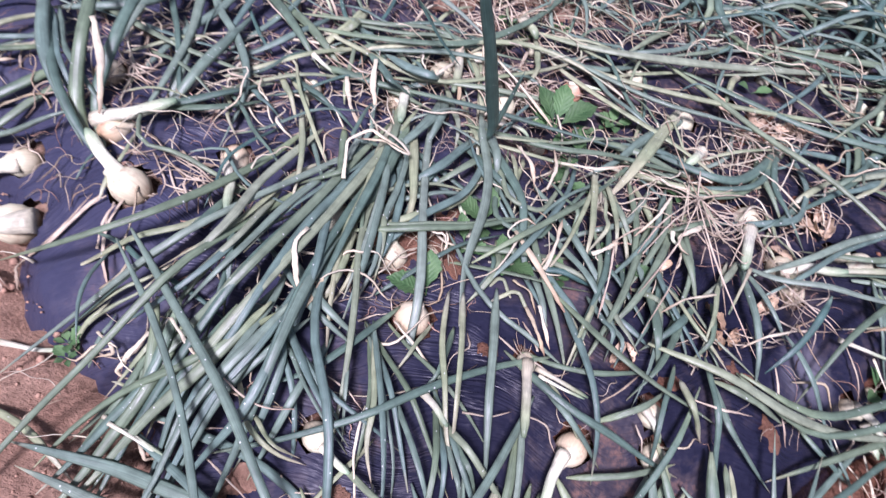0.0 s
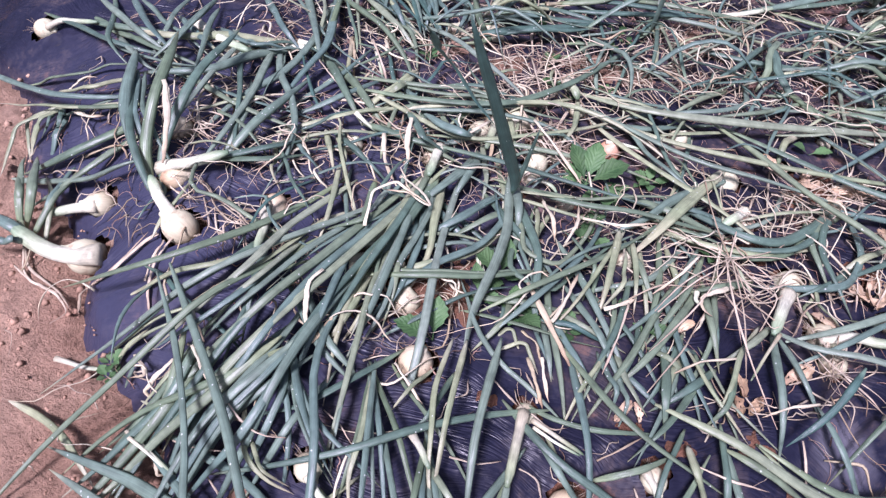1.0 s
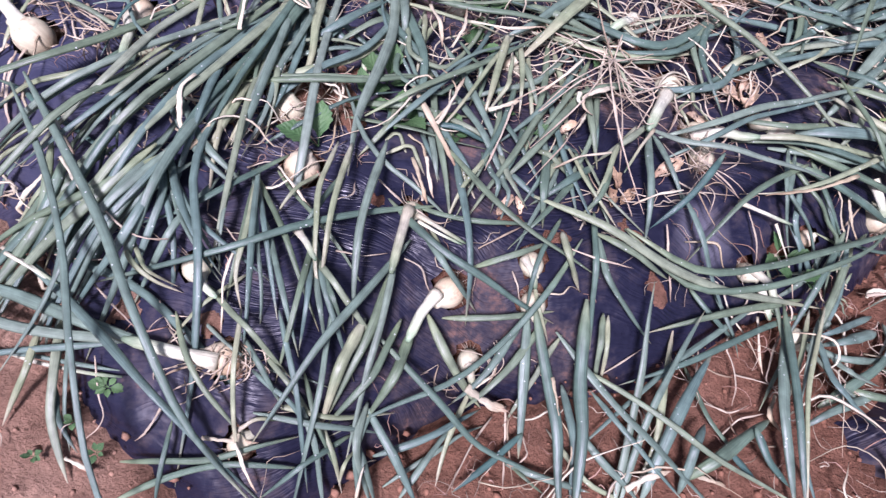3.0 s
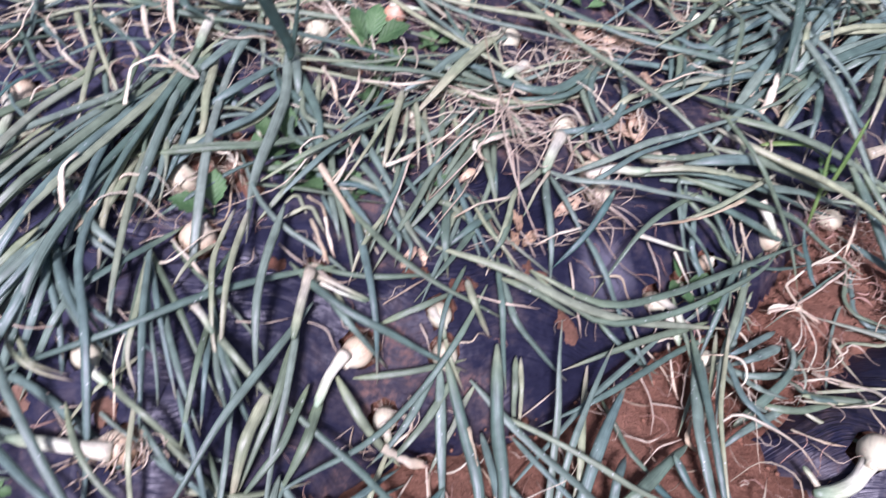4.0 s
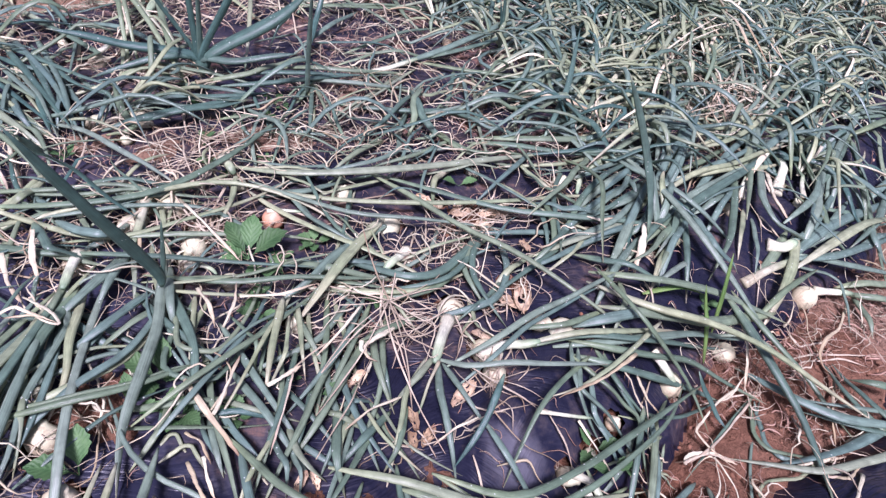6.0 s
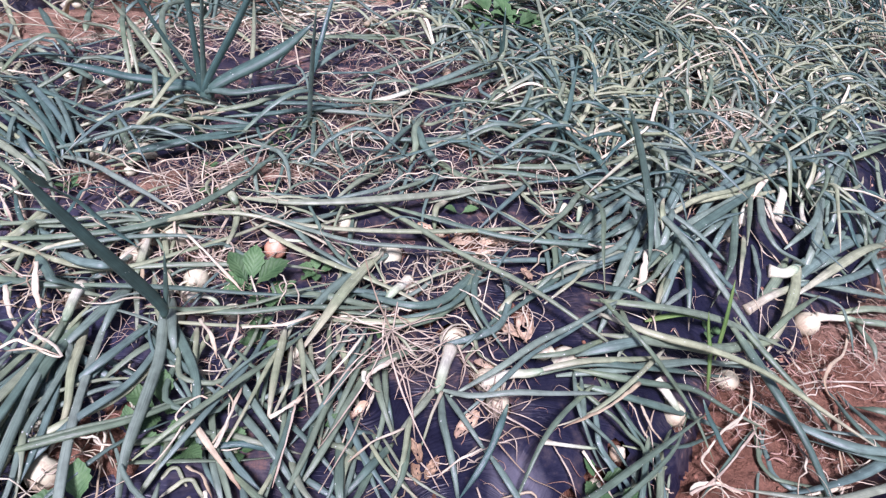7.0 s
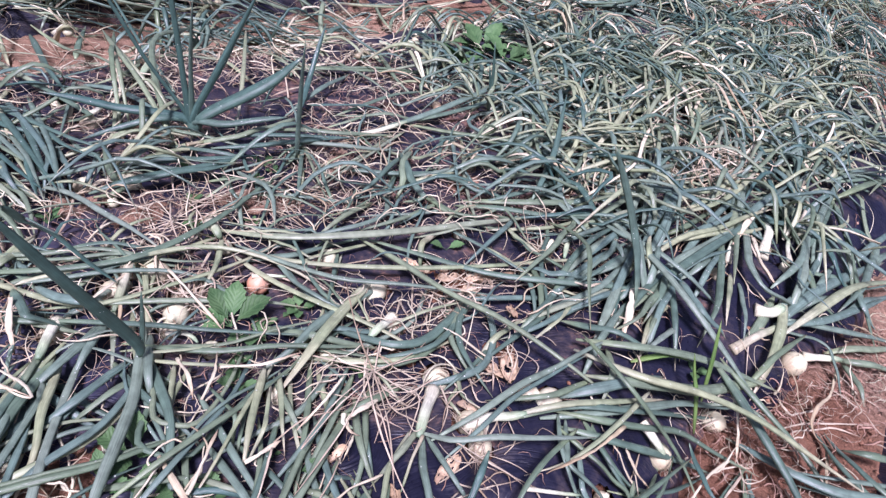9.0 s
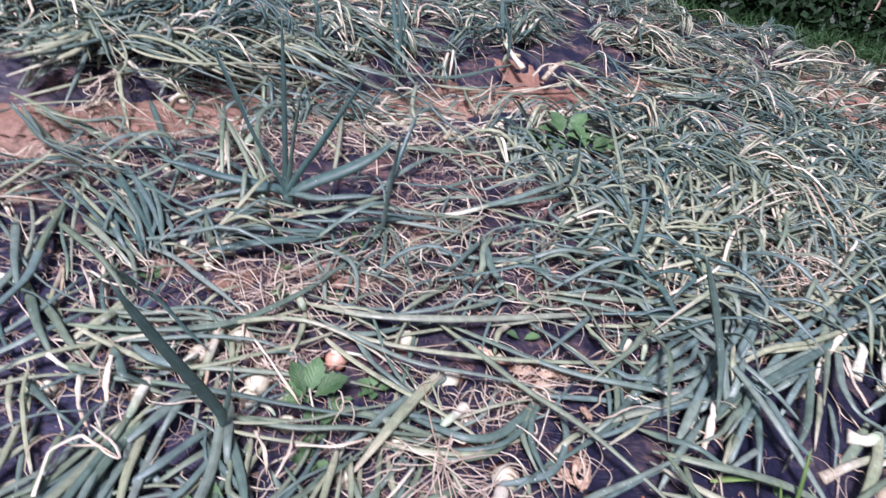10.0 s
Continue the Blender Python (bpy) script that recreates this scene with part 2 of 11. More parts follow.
def lie(x, y):
    """The height of the ground, film or soil, at a place."""
    d = max(bed_depth(x, y, i) for i in range(len(BED_EDGES)))
    return -0.12 * (1 - step01((d + 0.06) / 0.3))


# ---- makers of things ----
def empty(name, x, y, z):
    ob = new(name)
    ob.empty_display_size = 0.02
    ob.location = (x, y, z)
    return ob


def part_mesh(name, verts, faces, uvs, mat, parent=None, smooth=True):
    me = bpy.data.meshes.new(name)
    me.from_pydata(verts, [], faces)
    me.materials.append(mat)
    if uvs is not None:
        layer = me.uv_layers.new(name="UVMap")
        idx = np.empty(len(me.loops), dtype=np.int32)
        me.loops.foreach_get("vertex_index", idx)
        layer.data.foreach_set("uv", np.asarray(uvs, dtype=np.float32)[idx].ravel())
    if smooth:
        me.polygons.foreach_set("use_smooth", np.ones(len(me.polygons), dtype=bool))
    ob = new(name, me)
    if parent is not None:
        ob.parent = parent
    return ob


def smooth_line(p, rings):
    """A curve of that many places through the knots p."""
    p = np.asarray(p, dtype=float)
    if len(p) == 2:
        t = np.linspace(0, 1, rings)[:, None]
        return p[0] * (1 - t) + p[1] * t
    q = np.vstack([2 * p[0] - p[1], p, 2 * p[-1] - p[-2]])
    out = []
    for s in np.linspace(0, len(p) - 1, rings):
        i = min(int(s), len(p) - 2)
        t = s - i
        a, b, c, d = q[i:i + 4]
        out.append(0.5 * (2 * b + (c - a) * t + (2 * a - 5 * b + 4 * c - d) * t * t + (3 * b - a - 3 * c + d) * t ** 3))
    return np.array(out)


def tube(line, widths, thick, sides=6, twist=0.0):
    """Verts, faces and uvs of a flattened, tapering tube round a line."""
    line = np.asarray(line)
    n = len(line)
    tang = np.gradient(line, axis=0)
    tang /= np.linalg.norm(tang, axis=1)[:, None] + 1e-9
    up = np.tile(np.array([0.0, 0.0, 1.0]), (n, 1))
    steep = abs(tang[:, 2]) > 0.8
    up[steep] = (0.4, -0.9, 0.1)
    side = np.cross(tang, up)
    side /= np.linalg.norm(side, axis=1)[:, None] + 1e-9
    nor = np.cross(side, tang)
    s = np.linspace(0, 1, n)
    a = np.arange(sides) / sides * 2 * math.pi
    ca, sa = np.cos(a)[None, :, None], np.sin(a)[None, :, None]
    ro = twist * s
    e1 = side * np.cos(ro)[:, None] + nor * np.sin(ro)[:, None]
    e2 = -side * np.sin(ro)[:, None] + nor * np.cos(ro)[:, None]
    v = line[:, None] + e1[:, None] * ca * (np.asarray(widths)[:, None, None] / 2) + e2[:, None] * sa * (np.asarray(thick)[:, None, None] / 2)
    verts = v.reshape(-1, 3)
    faces = []
    for i in range(n - 1):
        for j in range(sides):
            k = (j + 1) % sides
            faces.append((i * sides + j, i * sides + k, (i + 1) * sides + k, (i + 1) * sides + j))
    faces.append(tuple(range(sides - 1, -1, -1)))
    faces.append(tuple((n - 1) * sides + j for j in range(sides)))
    uvs = np.stack([np.tile(np.arange(sides) / sides, n), np.repeat(s, sides)], axis=1)
    return verts, faces, uvs


def turtle(heading, length, turns, heights):
    """Knots of a leaf that sets out at a heading and turns a little at each even step."""
    n = len(turns) + 1
    x = y = 0.0
    knots = [(0.0, 0.0)]
    for i in range(n):
        x += length / n * math.cos(radians(heading))
        y += length / n * math.sin(radians(heading))
        knots.append((x, y))
        if i < len(turns):
            heading += turns[i]
    hs = np.interp(np.linspace(0, 1, n + 1), np.linspace(0, 1, len(heights)), heights)
    return [(a, b, h) for (a, b), h in zip(knots, hs)]


TONES = {"g": GREEN, "d": DARK, "e": GRASS, "b": BLUE, "p": PALE, "s": STRAW, "w": WHITE, "f": FIBRE, "n": BROWN}


def leaf_shape(knots, width, tone, rng, rings=None):
    rings = rings or max(11, 3 * len(knots) - 1)
    line = smooth_line(knots, rings)
    s = np.linspace(0, 1, rings)
    flat = rng.uniform(0.34, 0.7)
    if tone in "sf":
        w = width * (0.85 + 0.2 * np.sin(s * 9 + rng.uniform(0, 6))) * np.clip((1.03 - s) * 5, 0.25, 1)
        flat = 0.4
        line = line + np.array([[rng.uniform(-1, 1), rng.uniform(-1, 1), rng.uniform(0, 0.6)] for _ in range(rings)]) * width * 0.1
    elif tone == "w":
        w = width * np.interp(s, [0, 0.12, 0.3, 0.85, 1], [1.35, 1.2, 0.95, 0.85, 0.4])
        flat = 0.8
    else:
        w = width * np.interp(s, [0, 0.1, 0.2, 0.5, 0.72, 0.87, 1], [0.3, 0.8, 1.02, 1.0, 0.84, 0.56, 0.08]) * (1 + 0.07 * np.sin(s * rng.uniform(8, 20) + rng.uniform(0, 6)))
    return tube(line, w, np.maximum(w * flat, 0.0015), 8, rng.uniform(-0.9, 0.9) if tone not in "w" else 0)


PART_NAMES = {"w": "neck", "f": "root"}
PART_LABELS = {"w": "white neck turning pale green", "f": "thin dry root strand", "s": "withered straw-coloured leaf", "p": "fading yellow-green leaf"}


def crowd(x, y):
    """How many more leaves, on average, lie along one that is seen at a place."""
    v = y * 0.839 - x * 0.545
    return 0.15 + (1.05 if y < 1.6 else 0.35 if x > 1.1 else 0.1) * step01((v - 0.28) / 0.3) if bed_depth(x, y, 1) > 0.02 else 0.25


def beside(rng, x, y, z, heading, turns):
    """The start of a leaf that lies along another, a little under it."""
    s = rng.choice((-1, 1)) * rng.uniform(0.008, 0.04)
    a = radians(heading + 90)
    return x + s * math.cos(a), y + s * math.sin(a), z - rng.uniform(0.004, 0.014), heading + rng.gauss(0, 15), [t + rng.gauss(0, 7) for t in turns]


def leaf(o, x, y, z, heading, length, turns, heights, width, tone="g", name="leaf"):
    """One leaf of a plant o; x, y, z are the place of its base."""
    rng = random.Random(round(x * 7919 + y * 104729 + length * 611, 3))
    knots = [(a + x - o.location.x, b + y - o.location.y, h + z - o.location.z) for a, b, h in turtle(heading, length, turns, heights)]
    ob = part_mesh(PART_NAMES.get(tone, name), *leaf_shape(knots, width, tone, rng), TONES[tone], o)
    if tone in "gbp" and name == "leaf" and rng.random() < crowd(x, y):
        bx, by, bz, bh, bt = beside(rng, x, y, z, heading, turns)
        knots = [(a + bx - o.location.x, b + by - o.location.y, h + bz - o.location.z) for a, b, h in turtle(bh, length * rng.uniform(0.75, 1.3), bt, heights)]
        part_mesh("leaf", *leaf_shape(knots, width * rng.uniform(0.65, 1), tone, rng), TONES[rng.choice("gpb" + tone)], o)
    return tagged(ob, PART_LABELS[tone]) if tone in PART_LABELS else ob


LOOSE = {"d": ("onion_leaf", "dark green hollow onion leaf standing over others"), "e": ("grass_blade", "fresh green blade of grass among the onions"), "g": ("onion_leaf", "limp grey-green onion leaf fallen over the bed"), "b": ("onion_leaf", "blue-green hollow onion leaf lying over others"), "p": ("onion_leaf", "fading yellow-green onion leaf lying flat"),
         "s": ("withered_leaf", "withered straw-coloured onion leaf on the film"), "f": ("dry_root", "thin pale dry strand on the film"), "w": ("onion_neck", "white onion neck lying on the film"), "n": ("dead_leaf", "crumpled brown dead leaf on the bed")}


UNDER = {}


def loose(x, y, z, heading, length, turns, heights, width, tone="g"):
    """A leaf or strand whose plant is buried under others; far ones are past counting and stay joined."""
    name, label = LOOSE[tone]
    rng = random.Random(round(x * 7919 + y * 104729 + length * 611, 3))
    knots = turtle(heading, length, turns, heights)
    if tone in "gbp" and rng.random() < crowd(x, y):
        bx, by, bz, bh, bt = beside(rng, x, y, z, heading, turns)
        twin = [(a + bx, b + by, h + bz) for a, b, h in turtle(bh, length * rng.uniform(0.75, 1.3), bt, heights)]
        own = rng.choice("gpb" + tone)
        UNDER.setdefault(own, []).append(leaf_shape(twin, width * rng.uniform(0.65, 1), own, rng))
    if y > 1.9 or (tone in "fs" and y > 1.3):
        UNDER.setdefault(tone, []).append(leaf_shape([(a + x, b + y, h + z) for a, b, h in knots], width, tone, rng))
        return
    ob = part_mesh(name, *leaf_shape(knots, width, tone, rng), TONES[tone])
    ob.location = (x, y, z)
    tagged(ob, label, "leaf" if tone not in "f" else "root", "fallen leaves" if tone not in "f" else "dry strands")


def bulb_shape(r, squash=0.9, segs=16):
    """An onion bulb: a squat globe drawn up into a short neck."""
    prof = [(0.02, -0.95), (0.5, -0.85), (0.85, -0.5), (1.0, -0.05), (0.93, 0.35), (0.7, 0.68), (0.45, 0.88), (0.3, 1.05), (0.24, 1.25)]
    verts, faces, uvs = [], [], []
    for i, (a, h) in enumerate(prof):
        for j in range(segs):
            t = 2 * math.pi * j / segs
            verts.append((r * a * math.cos(t), r * a * math.sin(t), r * squash * h))
            uvs.append((j / segs, i / (len(prof) - 1)))
    for i in range(len(prof) - 1):
        for j in range(segs):
            k = (j + 1) % segs
            faces.append((i * segs + j, i * segs + k, (i + 1) * segs + k, (i + 1) * segs + j))
    faces.append(tuple((len(prof) - 1) * segs + j for j in range(segs)))
    return verts, faces, uvs


SKINS = {"p": (BULB_PALE, "pale"), "t": (BULB_TAN, "tan"), "c": (BULB_PINK, "copper")}


HOLES = []  # planting holes in the film, one for each onion


def root_tuft(r, rng):
    """Short dry roots that spread from the foot of a bulb."""
    verts, faces, uvs = [], [], []
    for i in range(14):
        a, out = rng.uniform(0, 6.28), rng.uniform(0.2, 1.1) * r
        dx, dy = math.cos(a), math.sin(a)
        end = -r * rng.uniform(1.3, 2.3)
        line = smooth_line([(0.15 * r * dx, 0.15 * r * dy, -0.9 * r), (0.4 * out * dx, 0.4 * out * dy, -r * 1.15), (out * dx, out * dy + rng.uniform(-0.3, 0.3) * r, end)], 6)
        w = np.linspace(0.0015, 0.0007, 6)
        v, f, u = tube(line, w, w, 4)
        faces += [tuple(k + len(verts) for k in q) for q in f]
        verts += [tuple(p) for p in v]
        uvs += [tuple(p) for p in u]
    return verts, faces, uvs


def onion(x, y, z, r, lean=0.0, heading=0.0, skin="p", label=""):
    """An onion: its bulb leans towards a heading, as the top has fallen over. Leaves are added to it."""
    o = empty("onion_plant", x, y, z)
    back = 0.25 * r * (lean > 50)
    HOLES.append((x - back * math.cos(radians(heading)), y - back * math.sin(radians(heading)), max(0.022, r * 1.12)))
    ob = part_mesh("bulb", *bulb_shape(r * 0.95, 1.15 if lean > 50 else 0.9), SKINS[skin][0], o)
    ob.rotation_euler = Euler((0, radians(lean), radians(heading)))
    if lean > 50 and r > 0.016:
        tagged(part_mesh("root_tuft", *root_tuft(r * 0.95 * 0.93, random.Random(round(x * 523 + y * 811, 3))), FIBRE, ob), "tuft of thin dry roots")
    tagged(o, label or "onion with a %s bulb and fallen grey-green leaves" % SKINS[skin][1], "onion", "onions in the beds")
    return o


# ---- the setting ----
def spread(lo, hi, fine, reach):
    mid = list(np.arange(lo, hi + fine / 2, fine))
    out, stp, left, right = [], fine, lo, hi
    a, b = [], []
    while left > -reach:
        stp *= 1.35
        left -= stp
        right += stp
        a.append(left)
        b.append(right)
    return a[::-1] + mid + b


def soil_top(x, y):
    """The crumbly surface of the soil; under the film it lies lower."""
    z = lie(x, y)
    if max(bed_depth(x, y, i) for i in range(len(BED_EDGES))) > -0.02:
        z -= 0.028
    return z + 0.012 * noise.noise((x * 9, y * 9, 0)) + 0.01 * noise.noise((x * 27, y * 27, 3)) + 0.005 * noise.noise((x * 55, y * 55, 5)) - 0.006


def ground_sheet():
    xs, ys = spread(-1.3, 3.4, 0.02, 300), spread(-0.5, 4.0, 0.02, 300)
    verts, faces = [], []
    for y in ys:
        for x in xs:
            verts.append((x, y, soil_top(x, y)))
    nx = len(xs)
    for j in range(len(ys) - 1):
        for i in range(nx - 1):
            faces.append((j * nx + i, j * nx + i + 1, (j + 1) * nx + i + 1, (j + 1) * nx + i))
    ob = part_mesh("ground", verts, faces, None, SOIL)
    tagged(ob, "red-brown crumbly bare soil between the onion beds", "soil", kind="structure")


def film_sheet(i, u0, u1, stp):
    """Black film over bed i, tucked into the soil at its edges, wrinkled, with a round hole for each onion."""
    near, far, first = BED_EDGES[i]
    nu, nv = int((u1 - u0) / stp), int((far - near + 0.24) / stp)
    verts, faces, index = [], [], {}
    mine = [(hx, hy, hr) for hx, hy, hr in HOLES]
    buckets = {}
    for h in mine:
        for a in (-1, 0, 1):
            for b in (-1, 0, 1):
                buckets.setdefault((int(h[0] // 0.12) + a, int(h[1] // 0.12) + b), []).append(h)

    def vert(a, b):
        if (a, b) in index:
            return index[(a, b)]
        u, v = u0 + a * stp, near - 0.12 + b * stp
        x, y = ALONG.x * u + ACROSS.x * v, ALONG.y * u + ACROSS.y * v
        d = bed_depth(x, y, i)
        for hx, hy, hr in buckets.get((int(x // 0.12), int(y // 0.12)), ()):
            q = math.hypot(x - hx, y - hy)
            if q < hr + stp * 0.7 and q > 1e-4:
                x, y = hx + (x - hx) / q * max(q, hr), hy + (y - hy) / q * max(q, hr)
        fold = noise.noise((u * 5, v * 26, i)) * 0.006 + noise.noise((x * 16, y * 16, 7)) * 0.007 + noise.noise((u * 12 + v * 9, v * 55 - u * 12, i)) * 0.0045 * step01(0.5 + 1.6 * noise.noise((x * 3, y * 3, 11)))
        z = lie(x, y) + 0.004 + fold * (1 if d > 0.0 else 0.3)
        if d < 0.02:
            z -= 0.075 * min(1, (0.02 - d) / 0.07)
        index[(a, b)] = len(verts)
        verts.append((x, y, z))
        return index[(a, b)]

    for a in range(nu):
        for b in range(nv):
            u, v = u0 + (a + 0.5) * stp, near - 0.12 + (b + 0.5) * stp
            x, y = ALONG.x * u + ACROSS.x * v, ALONG.y * u + ACROSS.y * v
            if bed_depth(x, y, i) < -0.07:
                continue
            if any(math.hypot(x - hx, y - hy) < hr for hx, hy, hr in buckets.get((int(x // 0.12), int(y // 0.12)), ())):
                continue
            faces.append((vert(a, b), vert(a + 1, b), vert(a + 1, b + 1), vert(a, b + 1)))
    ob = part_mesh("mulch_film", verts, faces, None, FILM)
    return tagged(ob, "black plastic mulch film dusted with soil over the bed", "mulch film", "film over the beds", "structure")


def weed(x, y, z, size, count, first=0, arc=360):
    """A low broad-leaved weed: a rosette of ovate leaves on short stalks."""
    rng = random.Random(round(x * 331 + y * 977, 3))
    o = empty("broadleaf_weed", x, y, z)
    for i in range(count):
        a = first + arc * i / count + rng.uniform(-25, 25) * arc / 360
        ln = size * rng.uniform(0.4, 0.75)
        wide = ln * rng.uniform(0.5, 0.7)
        rise = rng.uniform(0.5, 1.3)
        verts, faces, uvs = [], [], []
        n = 13
        for k in range(n):
            s = k / (n - 1)
            wd = wide * (0.06 if s < 0.2 else max(0.04, math.sin(math.pi * ((s - 0.2) / 0.8) ** 0.8)))
            wd *= 1 + 0.1 * (-1) ** k
            px, pz = ln * s, ln * (rise * s - 0.45 * s * s) + 0.01
            for j in (-1, -0.5, 0, 0.5, 1):
                verts.append((px, j * wd / 2, pz + abs(j) * wd * 0.16 + rng.uniform(-1, 1) * ln * 0.012))
                uvs.append((j / 2 + 0.5, s))
        for k in range(n - 1):
            for j in range(4):
                faces.append((k * 5 + j, k * 5 + j + 1, k * 5 + j + 6, k * 5 + j + 5))
        ob = part_mesh("leaf", verts, faces, uvs, WEED, o)
        ob.rotation_euler = Euler((0, 0, radians(a)))
    return tagged(o, "small green broad-leaved weed growing through the film", "weed", "weeds in the bed")


def crumpled_leaf(x, y, z, wide):
    """A dead, curled and torn leaf, rolled over on itself."""
    size = wide * 1.35
    rng = random.Random(round(x * 631 + y * 277, 3))
    n = 12
    verts, faces, uvs = [], [], []
    roll = rng.uniform(0.8, 1.8)
    for i in range(n + 1):
        for j in range(n + 1):
            s, t = i / n * 2 - 1, j / n * 2 - 1
            wd = math.sqrt(max(0.03, 1 - s * s * 0.95)) * (0.6 + 0.25 * noise.noise((s * 3, x * 20, y * 20)))
            a = t * roll
            crease = 0.16 * noise.noise((s * 2.6 + x * 9, t * 2.6, y * 7)) + 0.07 * noise.noise((s * 7, t * 7, x * 5))
            verts.append((s * size * 0.6, math.sin(a) * wd * size * 0.4, size * (0.28 * (1 - math.cos(a)) * wd + crease + 0.05) + 0.004))
            uvs.append((j / n, i / n))
    for i in range(n):
        for j in range(n):
            if rng.random() < 0.06:
                continue
            a = i * (n + 1) + j
            faces.append((a, a + 1, a + n + 2, a + n + 1))
    ob = part_mesh("dead_leaf", verts, faces, uvs, BROWN)
    ob.location = (x, y, z - 0.008)
    ob.rotation_euler = Euler((rng.uniform(-0.4, 0.4), rng.uniform(-0.4, 0.4), rng.uniform(0, 6)))
    return tagged(ob, "crumpled brown dead leaf lying on the film", "dead leaf", "dead leaves")


def soil_heap(x, y, z, size):
    """Loose crumbs of soil spilled on the film: a low, ragged mound."""
    n = 19
    verts, faces, inside = [], [], []
    for i in range(n):
        for j in range(n):
            a, b = (i / (n - 1) - 0.5) * 2, (j / (n - 1) - 0.5) * 2
            px, py = a * size, b * size
            edge = 1 - math.hypot(a, b) / max(0.15, 0.62 + 0.6 * noise.noise((x * 5 + a * 1.5, y * 5 + b * 1.5, 2)) + 0.22 * noise.noise((x * 9 + a * 6, b * 6, 4)))
            inside.append(edge)
            h = 0.014 * step01(edge * 1.6 + 0.2) + 0.012 * noise.noise(((x + px) * 50, (y + py) * 50, 1)) - 0.006
            verts.append((px, py, lie(x + px, y + py) - z + h))
    for i in range(n - 1):
        for j in range(n - 1):
            q = (i * n + j, (i + 1) * n + j, (i + 1) * n + j + 1, i * n + j + 1)
            if all(inside[k] > 0.0 for k in q):
                faces.append(q)
    # keep the one piece round the middle
    near = {max(range(n * n), key=lambda k: inside[k] - abs(k - n * n // 2) * 1e-6)}
    grown = True
    while grown:
        before = len(near)
        for q in faces:
            if near.intersection(q):
                near.update(q)
        grown = len(near) > before
    faces = [q for q in faces if near.intersection(q)]
    used = sorted({k for q in faces for k in q})
    at = {k: i for i, k in enumerate(used)}
    verts, faces = [verts[k] for k in used], [tuple(at[k] for k in q) for q in faces]
    ob = part_mesh("soil_patch", verts, faces, None, SOIL)
    ob.location = (x, y, z)
    return tagged(ob, "loose red-brown soil spilled on the film", "soil", "soil on the film")


def standing(x, y, z, tall, count):
    """A small onion whose leaves still stand."""
    rng = random.Random(round(x * 431 + y * 177, 3))
    o = empty("standing_onion", x, y, z)
    for i in range(count):
        a, sway = rng.uniform(0, 6.28), rng.uniform(0.05, 0.3)
        h = tall * (1 if i == 0 else rng.uniform(0.5, 0.9))
        dx, dy = math.cos(a) * sway * h, math.sin(a) * sway * h
        part_mesh("leaf", *leaf_shape([(0, 0, 0), (dx * 0.3, dy * 0.3, h * 0.5), (dx, dy, h)], rng.uniform(0.011, 0.017), "b", rng, 9), DARK, o)
    return tagged(o, "upright dark green onion leaves above the fallen tops", "onion", "standing onions")

# ---- the onions of the near bed, plant by plant ----
o = onion(-.144, .853, -.006, .0335, 78, 162, "p")
leaf(o, -.17, .824, -.005, -154, .16, (10,17,-9,-12,35,), (0,-.018,-.04,-.05,-.07,-.09,-.09), .0045, "f")
leaf(o, -.151, .812, 0, -94, .135, (15,11,10,), (0,-.016,-.03,-.04,-.05), .0042, "f")
leaf(o, -.085, .739, .048, -46, .745, (-1,-5,3,15,), (0,-.003,0,-.009,-.07,-.14), .0135, "b")
leaf(o, -.154, .856, .009, 147, .112, (-2,-10,0,), (0,.006,.011,.013,.015), .0239, "w")
leaf(o, -.183, .835, -.017, -128, .13, (2,-3,-20,), (0,-.013,-.03,-.05,-.07), .0077, "f")
leaf(o, -.141, .828, -.003, -103, .152, (17,15,12,), (0,-.009,-.019,-.03,-.05), .0059, "f")
o = onion(-.003, .951, .002, .0266, 78, -76, "t")
leaf(o, -.009, .927, .02, -65, .118, (0,-14,0,), (0,.008,.016,.018,.02), .018, "w")
leaf(o, .036, .902, .01, -108, .373, (-1,-20,-13,1,), (0,.018,.03,.012,-.05,-.11), .0152, "g")
leaf(o, .029, .857, .02, -75, .207, (-1,-1,-7,), (0,.015,.03,.02,-.03), .0127, "g")
o = onion(-.365, .909, -.08, .0284, 78, -150, "p")
leaf(o, -.445, .993, -.048, 3, .089, (0,18,1,), (0,.015,.03,.04,.04), .0114, "s")
leaf(o, -.36, .894, -.067, -161, .1, (0,4,0,), (0,-.005,-.01,-.016,-.02), .0246, "w")
leaf(o, -.473, .818, -.1, 84, .175, (39,2,2,), (0,.06,.06,.05,.04), .0184, "g")
o = onion(-.331, .799, -.106, .0373, 78, -173, "p")
leaf(o, -.453, .783, -.11, -47, .193, (24,4,-15,), (0,0,0,.001,.005), .0054, "f")
leaf(o, -.445, .741, -.11, -23, .126, (4,11,3,), (0,0,0,.001,.001), .0048, "f")
leaf(o, -.288, .793, -.073, -166, .196, (-11,-12,-7,), (0,-.012,-.014,-.007,.003), .0362, "w")
leaf(o, -.431, .798, -.1, -178, .15, (-15,-1,-5,), (0,.03,.03,.016,0), .0219, "b")
leaf(o, -.44, .791, -.1, -98, .106, (-13,-56,-4,0,-3,-14,0,), (0,.018,.04,.03,.03,.02,.017,.008,0), .0155, "b")
leaf(o, -.476, .807, -.1, 111, .19, (12,2,2,), (0,.05,.05,.05,.03), .0184, "g")
leaf(o, -.455, .799, -.11, 76, .165, (9,4,8,), (0,.03,.05,.05,.05), .0143, "g")
o = onion(-.788, 1.345, -.036, .0274, 78, -8, "p")
